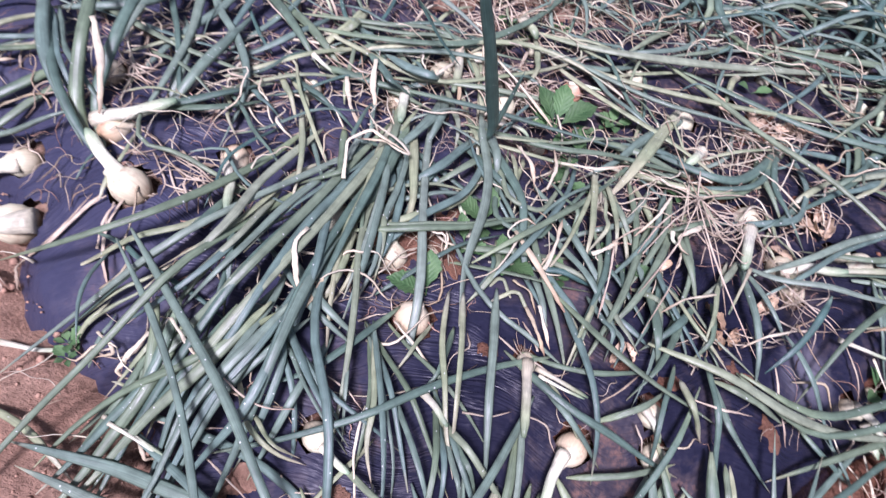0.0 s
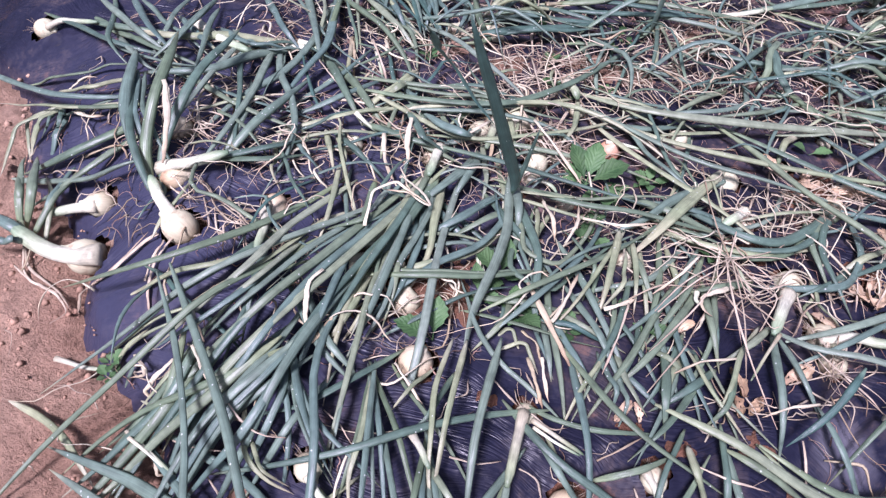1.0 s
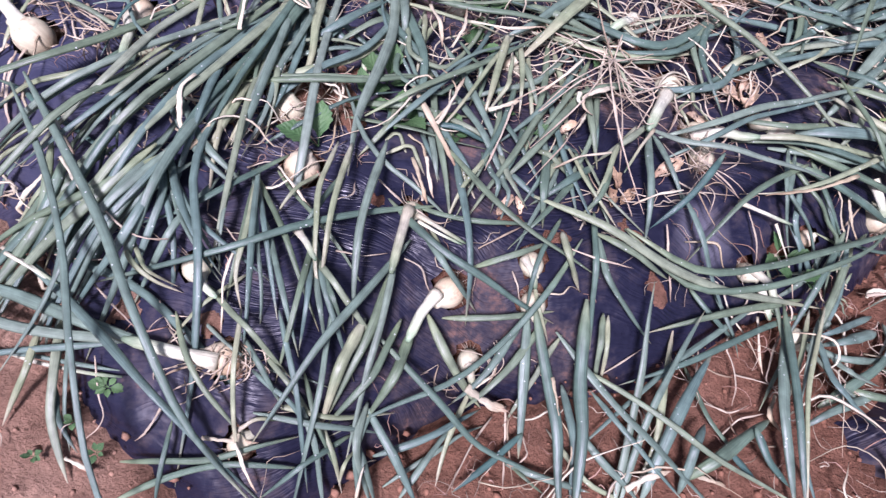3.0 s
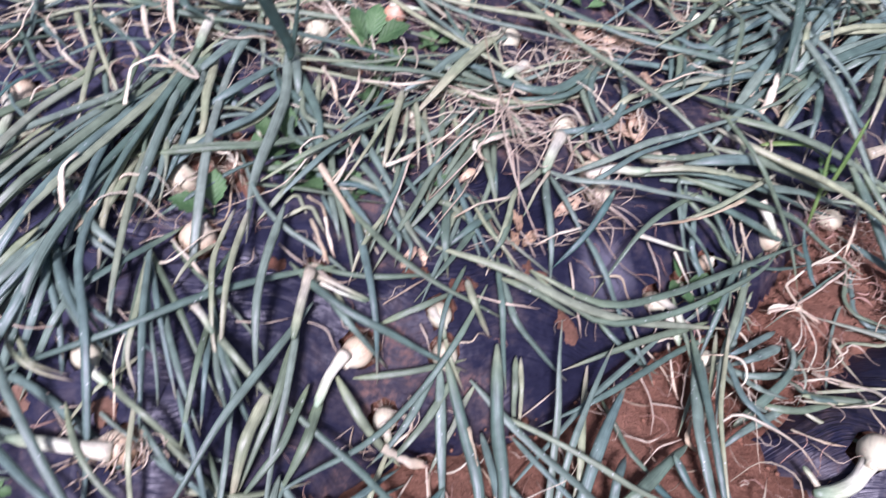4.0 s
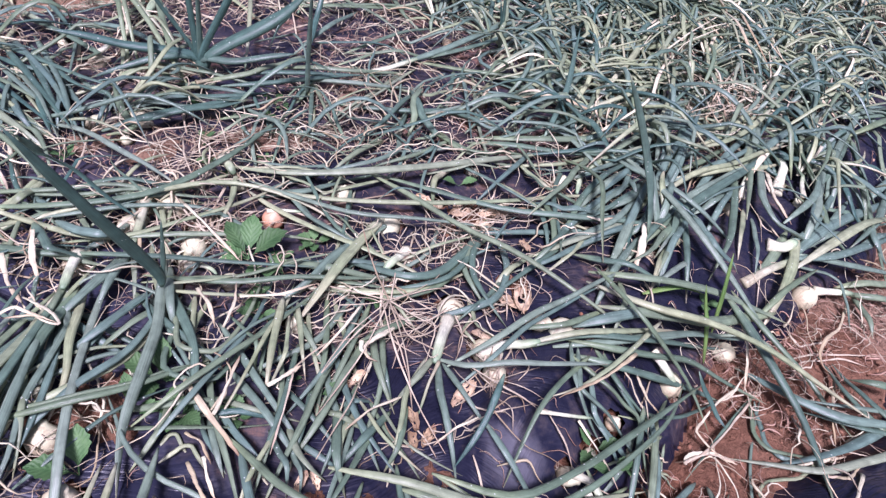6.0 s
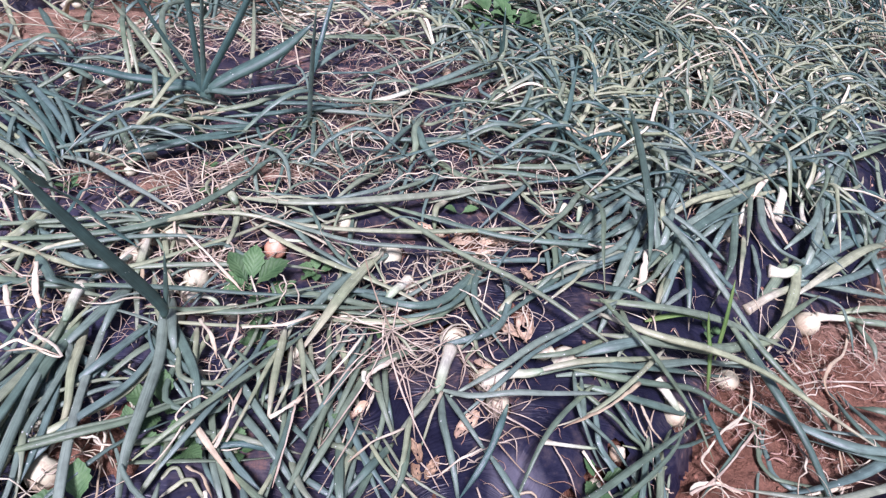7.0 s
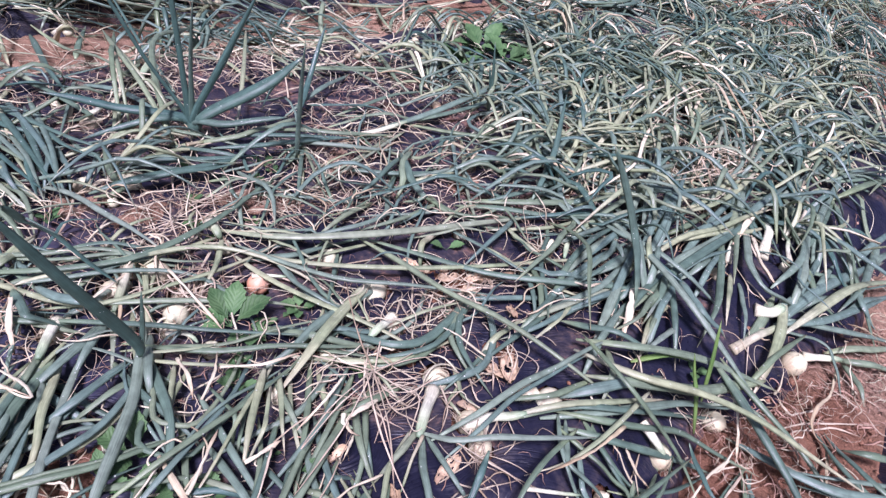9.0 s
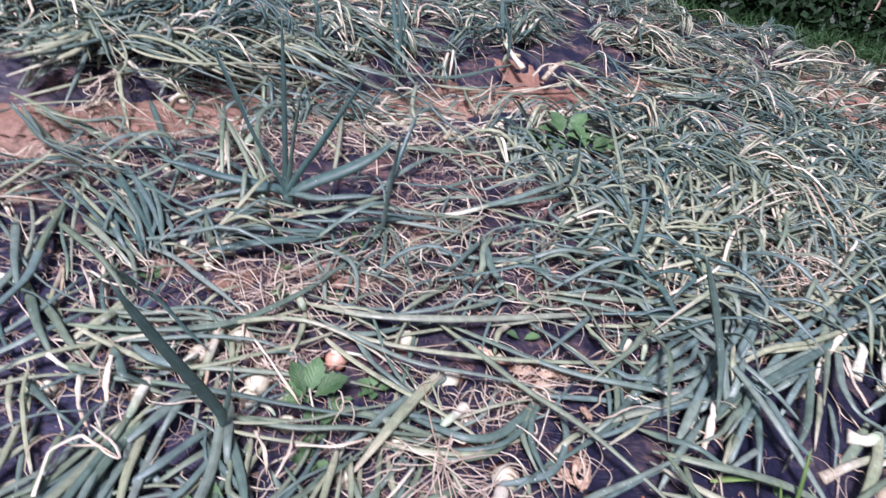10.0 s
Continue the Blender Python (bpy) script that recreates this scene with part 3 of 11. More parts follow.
leaf(o, -.77, 1.334, -.02, 17, .154, (-23,0,0,), (0,.02,.03,.04,.05), .0161, "w")
leaf(o, -.69, 1.366, .001, -18, .292, (2,24,30,), (0,.02,.04,.04,.019), .0168, "g")
leaf(o, -.754, 1.203, -.097, -4, .337, (-5,0,1,26,0,7,55,), (0,.02,.05,.07,.09,.1,.12,.12,.11), .0139, "g")
leaf(o, -.697, 1.45, .02, -36, .367, (1,1,26,), (0,.015,.03,.04,0), .0169, "b")
leaf(o, -.81, 1.381, -.016, -23, .461, (0,-4,20,26,), (0,.02,.04,.06,.06,.04), .014, "g")
o = onion(-.293, 1.392, .002, .0325, 78, -163, "p")
leaf(o, -.407, 1.476, .05, -79, .299, (-4,-1,-14,), (0,.013,.02,.02,-.01), .0164, "b")
leaf(o, -.277, 1.387, .04, -84, .342, (-4,-5,-10,), (0,.012,.018,.006,-.03), .0144, "b")
leaf(o, -.207, 1.415, .03, -78, .457, (-1,-10,-13,), (0,.014,.02,.016,-.02), .0185, "b")
leaf(o, -.413, 1.418, .03, -32, .205, (0,11,9,), (0,.008,.016,.02,.02), .0235, "w")
leaf(o, -.354, 1.422, .03, -37, .24, (3,0,0,27,34,2,34,), (0,.009,.017,.02,.03,.03,.03,.017,0), .0189, "b")
leaf(o, -.186, 1.429, .02, -8, .093, (0,23,0,), (0,.005,.009,.01,.01), .0173, "w")
leaf(o, -.163, 1.44, .03, 6, .077, (0,3,28,), (0,0,0,0,0), .015, "w")
o = onion(-.218, .964, -.007, .0265, 78, 31, "t")
leaf(o, -.231, .911, -.008, 126, .376, (-29,4,7,5,), (0,.04,.11,.13,.13,.12), .0225, "g")
leaf(o, -.251, .969, .004, 7, .14, (0,19,1,), (0,.017,.03,.04,.05), .0258, "w")
leaf(o, -.167, 1.014, .02, 11, .224, (16,21,13,), (0,.02,.03,.02,0), .0202, "g")
leaf(o, -.155, 1.015, .02, 0, .213, (6,44,9,), (0,.017,.03,.013,-.01), .0159, "g")
leaf(o, -.147, 1.024, .01, 67, .322, (11,4,6,), (0,.04,.04,.03,.01), .0238, "b")
o = onion(-.275, 1.089, .002, .0284, 20, 0, "t")
leaf(o, -.272, 1.078, .13, -62, .126, (-3,-14,0,), (0,-.018,-.04,-.07,-.1), .0139, "s")
leaf(o, -.357, 1.081, .004, -129, .275, (-10,-22,-6,), (0,-.01,-.03,-.07,-.11), .0211, "g")
leaf(o, -.375, 1.129, .01, -130, .33, (-17,-21,-29,0,-3,-4,0,), (0,.01,.012,.006,-.012,-.03,-.05,-.07,-.09), .0153, "g")
loose(-.235, .952, -.009, -32, .123, (2,20,43,), (0,.006,.012,.018,.018), .0038, "f")
loose(-.183, .97, .007, -22, .096, (-3,-17,-11,), (0,.003,.006,.005,.001), .0038, "f")
loose(-.231, .923, -.012, -36, .115, (1,23,43,), (0,.006,.011,.017,.02), .0038, "f")
loose(-.132, .922, .009, -53, .101, (0,-3,-34,), (0,.002,.004,.006,-.002), .0036, "f")
loose(-.098, .9, .012, -59, .087, (1,9,18,), (0,-.001,-.001,-.002,-.003), .0036, "f")
loose(-.283, 1.175, .009, -73, .096, (0,17,44,), (0,.002,.004,.004,0), .0043, "f")
loose(-.312, 1.229, .008, -16, .168, (-35,-24,-56,), (0,.004,.005,.004,-.001), .0043, "f")
loose(-.255, .987, -.002, -55, .135, (10,25,6,), (0,-.002,-.002,.004,.01), .0033, "f")
loose(-.125, 1.144, .01, 0, .198, (-36,-47,-7,-14,-31,), (0,.001,.003,.004,.004,.003,-.002), .0039, "f")
loose(-.09, 1.374, .05, -44, .275, (3,6,6,), (0,0,-.001,-.005,-.02), .0041, "f")
loose(.01, 1.476, .06, -54, .137, (-1,-4,-2,), (0,-.007,-.014,-.02,-.03), .006, "f")
o = onion(.073, 1.167, .002, .0243, 20, 0, "p")
leaf(o, .111, 1.165, .02, -22, .141, (5,10,2,), (0,0,0,0,0), .0045, "f")
leaf(o, .083, 1.267, .02, 16, .733, (5,1,-35,-18,), (0,.03,.04,.03,.02,0), .0115, "p")
leaf(o, .079, 1.21, .03, -20, .222, (5,16,19,), (0,.015,.02,.017,-.01), .0171, "g")
leaf(o, .123, 1.16, .02, 21, .156, (0,-4,-40,0,9,57,0,), (0,0,0,0,-.002,-.003,-.005,-.007,-.01), .0047, "f")
leaf(o, .142, 1.161, .06, -70, .098, (0,18,3,), (0,-.01,-.019,-.03,-.04), .0099, "s")
leaf(o, .078, 1.263, .01, 14, .186, (15,16,15,), (0,.02,.03,.02,0), .0113, "g")
leaf(o, .067, 1.203, .06, -24, .052, (4,24,0,), (0,-.004,-.01,-.02,-.03), .0093, "w")
leaf(o, -.081, 1.132, .02, 29, .354, (5,3,11,), (0,.019,.03,.02,0), .0109, "p")
leaf(o, .017, 1.192, .01, -46, .18, (2,3,26,), (0,.015,.03,.04,0), .0147, "g")
leaf(o, -.054, 1.143, .01, -51, .148, (2,0,0,0,0,27,27,), (0,.008,.014,.02,.03,.03,.04,.03,0), .0124, "b")
leaf(o, .01, 1.175, .02, -63, .137, (1,0,5,), (0,.012,.02,.03,-.01), .0125, "p")
leaf(o, .054, 1.246, .01, 57, .232, (12,4,9,), (0,.03,.03,.03,.01), .0139, "p")
leaf(o, .127, 1.046, .03, -109, .475, (0,8,-24,-13,), (0,.017,.03,.04,-.002,-.08), .016, "g")
leaf(o, .163, 1.052, .04, -80, .216, (-2,0,0,0,-82,-5,-8,), (0,.009,.014,.019,.02,.03,.015,0,-.02), .013, "g")
leaf(o, .075, 1.091, .02, -75, .234, (0,-5,-10,), (0,.016,.03,.03,0), .0115, "p")
o = onion(.246, 1.192, .002, .0264, 78, 62, "p")
leaf(o, .262, 1.066, .02, -80, .334, (0,-7,-10,-9,), (0,.014,.03,.03,.02,-.01), .0148, "b")
leaf(o, .273, 1.111, .03, -95, .293, (-2,-6,-8,), (0,.015,.03,.018,-.01), .0208, "g")
leaf(o, .244, 1.069, .006, -44, .192, (1,10,9,), (0,.015,.03,.02,0), .0158, "b")
leaf(o, .2, 1.193, .3, 64, .196, (0,0,-27,-41,-1,-7,0,), (0,-.03,-.07,-.1,-.13,-.16,-.19,-.21,-.23), .0136, "d")
leaf(o, .202, 1.198, .03, -10, .551, (2,3,7,6,), (0,.018,.03,.03,.02,0), .0129, "g")
leaf(o, .253, 1.198, .03, -88, .112, (0,1,0,), (0,.009,.015,.018,.02), .0205, "w")
leaf(o, .246, 1.161, .02, -86, .262, (0,-10,-8,-12,), (0,.015,.03,.03,.02,-.01), .0145, "g")
leaf(o, .188, 1.194, .09, -86, .082, (8,8,0,), (0,-.015,-.03,-.04,-.06), .0124, "s")
leaf(o, .168, 1.246, .06, -62, .165, (5,1,0,0,80,0,3,), (0,.008,.012,.015,.019,.02,.002,-.019,-.04), .0176, "g")
leaf(o, .289, 1.166, .03, -107, .92, (0,-6,-11,5,), (0,.019,.04,.03,-.09,-.14), .0155, "g")
leaf(o, .241, 1.1, .03, -108, .711, (0,-3,-19,8,), (0,.02,.04,.05,-.05,-.13), .0142, "g")
leaf(o, .247, 1.056, .03, -109, .717, (0,4,-8,11,), (0,.019,.04,.03,-.07,-.14), .014, "b")
leaf(o, .247, 1.074, .04, -86, .422, (0,-4,-3,-6,), (0,.015,.03,.03,.015,-.02), .0137, "b")
leaf(o, .258, 1.11, .04, -95, .45, (0,-5,0,0,), (0,.015,.03,.03,.02,-.01), .0155, "g")
leaf(o, .257, 1.059, .03, -90, .355, (0,-4,-5,), (0,.019,.04,.03,0), .0133, "b")
o = onion(.198, .871, .002, .0243, 78, -109, "p")
leaf(o, .1, .558, -.013, -27, .106, (8,11,2,), (0,.005,.011,.019,.03), .0039, "f")
leaf(o, .026, .507, -.063, -8, .099, (2,6,2,), (0,.008,.018,.03,.04), .0031, "f")
leaf(o, .213, .824, .04, 5, .341, (7,11,9,4,), (0,.02,.03,.02,.01,-.01), .0119, "g")
leaf(o, .174, .929, .03, -109, .604, (0,-5,1,10,), (0,.02,.04,-.014,-.09,-.14), .0156, "g")
leaf(o, .136, .843, .03, -109, .378, (-2,1,1,4,), (0,.013,.02,-.003,-.05,-.11), .0127, "g")
leaf(o, .184, .772, .03, -101, .426, (-3,-17,11,5,), (0,.013,.017,-.019,-.07,-.12), .0135, "b")
leaf(o, .227, .854, .03, -90, .188, (-2,-7,-20,), (0,.013,.02,.017,-.02), .0125, "p")
leaf(o, .164, .784, .08, -112, .125, (37,4,15,), (0,0,-.005,-.012,-.03), .0088, "s")
leaf(o, .191, .904, .07, 97, .192, (0,0,-46,-13,-59,0,0,), (0,.005,.01,.014,.016,.018,.015,.013,.01), .0071, "s")
leaf(o, .172, .965, .03, -113, .38, (0,1,-8,-16,), (0,.018,.03,.03,.011,-.06), .0142, "b")
leaf(o, .095, .882, .03, -102, .257, (-2,-22,-19,), (0,.018,.03,.007,-.05), .0126, "g")
o = onion(.295, .818, .004, .028, 40, 100, "p")
leaf(o, .422, .814, .04, 37, .446, (7,6,4,0,), (0,.03,.03,.013,-.003,-.02), .0119, "g")
leaf(o, .376, .86, .01, -7, .232, (3,22,6,), (0,.02,.04,.02,0), .0129, "g")
leaf(o, .418, .889, .01, 113, .064, (2,5,0,), (0,.005,.01,.015,.02), .0129, "w")
o = onion(.345, .712, .004, .031, 25, 60, "t")
leaf(o, .324, .72, .02, -122, .305, (-2,-13,-29,-6,), (0,.016,.03,.017,-.02,-.07), .0119, "g")
leaf(o, .291, .674, .03, -80, .23, (-1,-1,-6,22,), (0,.013,.02,.03,.012,-.02), .0093, "p")
leaf(o, .288, .681, .03, -76, .299, (0,0,-2,-5,), (0,.015,.03,.03,.014,-.03), .0099, "b")
leaf(o, .235, .65, .02, -102, .216, (-4,-4,-4,), (0,.012,.018,-.018,-.07), .0117, "b")
leaf(o, .415, .755, .04, -89, .258, (0,1,3,1,), (0,.014,.03,.03,.01,-.02), .0104, "p")
leaf(o, .374, .582, .04, -48, .062, (0,-3,-1,), (0,.004,.009,.01,.01), .0112, "w")
leaf(o, .395, .564, .02, -48, .178, (1,9,7,10,), (0,.015,.03,.013,-.016,-.06), .0101, "g")
leaf(o, .321, .6, .02, -63, .215, (0,1,2,), (0,.018,.03,.02,-.02), .0092, "b")
leaf(o, .41, .704, .02, -99, .138, (-2,-4,-27,), (0,.015,.03,.03,0), .0092, "g")
leaf(o, .319, .681, .04, -43, .091, (0,9,1,), (0,0,0,-.01,-.02), .0051, "s")
leaf(o, .284, .685, .01, -80, .229, (0,-7,-4,), (0,.02,.04,.03,-.007), .0096, "g")
leaf(o, .279, .687, .01, -66, .257, (0,-1,0,), (0,.02,.04,.02,-.006), .0088, "b")
leaf(o, .276, .687, .01, -55, .284, (0,-1,2,), (0,.02,.04,.019,-.018), .0089, "g")
leaf(o, .396, .608, .01, -86, .234, (0,-5,-3,), (0,.02,.04,.019,-.03), .0092, "g")
leaf(o, .39, .607, .01, -67, .231, (0,10,5,), (0,.018,.03,.002,-.06), .0093, "b")
leaf(o, .267, .65, .03, 153, .224, (-19,-8,0,), (0,.02,.018,.001,-.02), .0122, "b")
o = onion(.248, .507, -.003, .0215, 78, -47, "p")
leaf(o, .214, .452, -.012, -53, .059, (0,8,18,), (0,-.001,-.001,-.001,.001), .0027, "f")
leaf(o, .263, .434, 0, -178, .068, (3,33,27,), (0,-.006,-.013,-.02,-.03), .0021, "f")
leaf(o, .266, .412, -.003, -143, .041, (0,20,71,), (0,-.005,-.011,-.016,-.018), .0029, "f")
leaf(o, .277, .379, -.02, 133, .06, (0,2,7,), (0,.002,.004,.005,.004), .0026, "f")
leaf(o, .169, .397, -.061, -165, .255, (-1,2,-4,), (0,-.008,-.018,-.03,-.05), .0103, "b")
leaf(o, .119, .577, -.007, -65, .181, (0,16,25,22,), (0,.012,.02,.03,.02,.002), .0079, "p")
leaf(o, .141, .538, -.009, -49, .121, (0,0,0,0,17,37,0,), (0,.01,.018,.03,.03,.04,.04,.02,.003), .0065, "p")
leaf(o, .259, .487, .024, -44, .052, (0,10,5,), (0,.004,.009,.011,.012), .0115, "w")
leaf(o, .274, .483, .006, -41, .176, (2,4,6,2,), (0,.018,.03,.04,.008,-.03), .0088, "g")
leaf(o, .323, .515, .006, -118, .145, (-3,-5,-4,-6,), (0,.012,.02,.015,-.007,-.04), .007, "p")
leaf(o, .302, .545, .04, -94, .133, (6,12,0,), (0,0,-.004,-.013,-.02), .0039, "s")
leaf(o, .243, .439, -.004, -59, .205, (4,10,10,1,), (0,.01,.013,.003,-.016,-.04), .0081, "g")
o = onion(.531, .677, .002, .018, 78, -90, "p")
leaf(o, .543, .691, .02, 108, .055, (8,10,1,), (0,0,0,0,0), .004, "f")
leaf(o, .535, .833, .05, 61, .138, (16,38,23,), (0,.006,.008,.004,0), .0046, "s")
leaf(o, .464, .771, .006, 27, .101, (6,0,-33,-54,0,-1,-1,), (0,.006,.009,.012,.012,.009,.005,.002,0), .0071, "p")
leaf(o, .497, .813, .02, -39, .067, (0,-18,-4,), (0,.004,.008,.001,-.01), .0051, "s")
leaf(o, .521, .837, .03, 3, .122, (-3,-7,0,), (0,.005,.006,-.002,-.01), .0116, "d")
leaf(o, .568, .688, .02, -153, .527, (6,2,-14,-12,), (0,.02,.04,.04,.003,-.07), .0113, "g")
leaf(o, .467, .776, .04, -92, .306, (0,2,7,5,), (0,.014,.03,.03,.004,-.04), .0133, "b")
leaf(o, .525, .666, .03, -93, .124, (0,1,1,), (0,.007,.015,.018,.016), .0158, "w")
leaf(o, .537, .612, .029, -113, .352, (-2,-2,4,-2,), (0,.009,.015,.006,-.02,-.06), .0118, "b")
leaf(o, .521, .594, .028, -89, .299, (-1,-4,3,0,), (0,.001,-.008,-.03,-.07,-.11), .0108, "b")
leaf(o, .539, .657, .03, -27, .087, (3,12,0,), (0,.005,.007,.001,-.005), .0077, "w")
leaf(o, .543, .646, .03, -27, .077, (0,24,0,), (0,.004,.008,.001,-.006), .0051, "w")
leaf(o, .491, .681, .02, -46, .33, (13,17,6,3,), (0,.019,.02,.004,-.03,-.06), .0124, "g")
leaf(o, .519, .69, .01, -22, .232, (18,21,6,), (0,.02,.03,.02,0), .0087, "g")
leaf(o, .547, .645, .02, -55, .153, (5,19,9,), (0,.01,.011,-.016,-.06), .0123, "b")
leaf(o, .578, .798, .02, -77, .282, (1,2,0,-3,), (0,.015,.03,.03,.002,-.06), .0132, "b")
leaf(o, .559, .801, .03, -50, .349, (2,20,15,8,), (0,.016,.03,.02,-.002,-.04), .0126, "g")
leaf(o, .513, .747, .05, -63, .077, (0,3,2,), (0,0,-.001,-.008,-.02), .007, "s")
leaf(o, .534, .754, .05, -74, .066, (0,6,12,), (0,-.001,-.003,-.008,-.02), .0062, "s")
leaf(o, .539, .824, .05, 69, .12, (6,5,-3,), (0,.007,.009,.006,0), .0072, "s")
o = onion(.42, 1.141, .002, .0254, 20, 0, "p")
leaf(o, .407, 1.182, .03, -83, .473, (0,-9,-7,13,), (0,.015,.03,.04,.015,-.02), .0203, "b")
leaf(o, .394, 1.102, .03, -112, .23, (-3,-25,-13,), (0,.016,.03,.011,-.02), .0173, "b")
leaf(o, .431, 1.102, .03, -99, .427, (-10,-24,3,15,), (0,.018,.03,.03,.006,-.02), .0134, "b")
leaf(o, .362, 1.112, .02, -54, .273, (0,11,5,4,), (0,.015,.03,.03,.02,-.01), .0132, "g")
leaf(o, .436, 1.116, .02, -79, .449, (0,5,71,64,8,10,2,), (0,.014,.03,.04,.03,.02,.02,.015,0), .0103, "g")
leaf(o, .474, 1.098, .03, -83, .173, (-1,-2,-5,), (0,.014,.02,.02,-.01), .0099, "p")
leaf(o, .376, 1.143, .03, -17, .468, (9,17,-3,5,), (0,.019,.03,.03,.02,0), .0129, "g")
leaf(o, .414, 1.179, .02, -78, .183, (0,0,2,), (0,.015,.03,.04,0), .0189, "b")
leaf(o, .42, 1.147, .03, -27, .111, (0,0,0,30,16,0,0,), (0,0,0,0,0,-.002,-.005,-.007,-.01), .004, "f")
leaf(o, .42, 1.113, .04, -18, .177, (27,17,13,), (0,.02,.02,.012,-.01), .0086, "p")
leaf(o, .482, 1.083, .06, -57, .085, (0,-10,-4,), (0,0,0,-.008,-.02), .008, "s")
weed(.385, 1.774, 0, .065, 5)
weed(.557, 1.733, 0, .048, 5)
weed(-.152, .607, -.106, .038, 5)
weed(-.051, 1.656, 0, .048, 4)
weed(.604, 1.796, 0, .041, 4)
weed(.139, 1.528, 0, .051, 5)
o = onion(.318, 1.308, .002, .0279, 78, 36, "p")
leaf(o, .238, 1.31, .03, 15, .217, (13,7,16,), (0,.015,.019,.01,-.01), .013, "g")
leaf(o, .328, 1.268, .01, -75, .2, (0,-1,-9,), (0,.013,.02,.03,-.004), .0118, "g")
leaf(o, .339, 1.241, .01, -102, .258, (0,-14,-15,), (0,.02,.04,.04,.01), .0206, "b")
leaf(o, .19, 1.375, .006, -61, .183, (0,-1,-14,), (0,.012,.02,.03,0), .0125, "g")
leaf(o, .333, 1.274, .02, 26, .16, (1,1,0,), (0,0,-.001,-.006,-.01), .0044, "f")
leaf(o, .318, 1.32, .01, -94, .146, (-7,-1,0,-16,-45,0,-27,), (0,.008,.014,.02,.03,.03,.019,.011,-.004), .0143, "b")
leaf(o, .303, 1.239, .05, 54, .094, (0,9,4,), (0,.003,.006,.004,0), .0079, "s")
leaf(o, .326, 1.321, .04, -72, .142, (0,-4,-12,), (0,.003,.006,.004,-.01), .009, "s")
o = onion(.335, 1.379, .002, .0237, 20, 0, "p")
leaf(o, .185, 1.404, .02, 5, .28, (-3,-2,3,11,), (0,.02,.03,.02,.011,-.01), .0124, "g")
leaf(o, .347, 1.44, .01, -75, .323, (0,-2,-2,), (0,.015,.03,.02,-.004), .0127, "p")
leaf(o, .342, 1.362, .04, -86, .147, (0,-4,-3,), (0,.004,.008,.006,0), .0194, "w")
o = onion(.452, 1.236, .016, .027, 60, -98, "p")
o = onion(.6, 1.345, .006, .026, 20, 0, "c")
leaf(o, .575, 1.368, .009, -161, .066, (-2,-20,-23,), (0,.003,.005,.004,-.001), .0043, "f")
leaf(o, .581, 1.365, .02, -8, .119, (-9,-10,-1,), (0,.003,.006,.008,.01), .005, "f")
leaf(o, .437, 1.363, .025, -38, .145, (-6,-39,-19,), (0,-.002,-.003,-.004,-.005), .0032, "f")
leaf(o, .482, 1.355, .026, -81, .085, (0,0,-47,), (0,.004,.008,.012,-.01), .0026, "f")
leaf(o, .48, 1.347, .018, -88, .074, (-9,-33,-9,), (0,.002,.004,.006,.008), .0029, "f")
leaf(o, .496, 1.372, .024, -75, .096, (0,-15,-40,), (0,-.001,-.002,-.002,-.002), .003, "f")
leaf(o, .572, 1.393, .026, -128, .15, (2,7,3,), (0,.006,.009,.002,-.009), .0028, "f")
leaf(o, .5, 1.36, .021, -73, .162, (1,31,44,), (0,.008,.016,.013,-.003), .004, "f")
leaf(o, .491, 1.398, .02, -82, .195, (7,33,12,), (0,.006,.011,.009,.003), .0021, "f")
leaf(o, .554, 1.309, .02, -26, .095, (55,10,0,), (0,.007,.005,.001,-.002), .0021, "f")
leaf(o, .587, 1.344, .03, 10, .074, (-4,-9,0,), (0,0,0,0,0), .0087, "w")
leaf(o, .655, 1.405, .006, 19, .282, (6,2,8,), (0,.02,.02,.016,0), .0099, "p")
leaf(o, .619, 1.435, .02, -64, .309, (2,12,23,23,), (0,.014,.02,.03,.017,-.01), .0144, "b")
o = onion(.752, 1.451, .002, .0251, 20, 0, "p")
leaf(o, .814, 1.509, .03, -49, .74, (0,8,-3,9,), (0,.019,.03,.04,.03,-.017), .0156, "g")
leaf(o, .776, 1.473, .01, -97, .268, (0,-1,-2,), (0,.014,.02,.02,-.004), .0105, "g")
o = onion(.858, 1.339, .002, .0268, 78, -124, "p")
leaf(o, .848, 1.36, .02, -118, .397, (0,0,-2,-6,), (0,.016,.03,.04,.03,0), .0267, "p")
o = onion(.895, 1.23, -.006, .02, 78, 93, "p")
leaf(o, .89, 1.254, .01, -121, .107, (0,-2,-13,), (0,.01,.02,.03,.02), .0215, "w")
o = onion(1.078, 1.335, .002, .0281, 78, -108, "t")
leaf(o, 1.097, 1.373, .01, -119, .533, (0,-8,-10,-23,-43,-8,-6,), (0,.009,.02,.03,.03,.04,.03,.018,0), .0194, "g")
leaf(o, 1.071, 1.333, .01, -115, .399, (0,-18,-35,-27,), (0,.014,.03,.04,.03,0), .0148, "g")
leaf(o, 1.083, 1.336, .01, -115, .327, (0,16,22,26,), (0,.014,.03,.03,.03,-.004), .0163, "g")
leaf(o, 1.077, 1.368, .01, 18, .165, (1,7,0,), (0,.005,.009,.004,0), .0166, "n")
leaf(o, 1.065, 1.378, .01, 43, .154, (7,17,0,), (0,.011,.017,.014,.01), .0052, "f")
leaf(o, 1.079, 1.388, .02, 16, .103, (3,8,0,), (0,.006,.009,.004,0), .0096, "s")
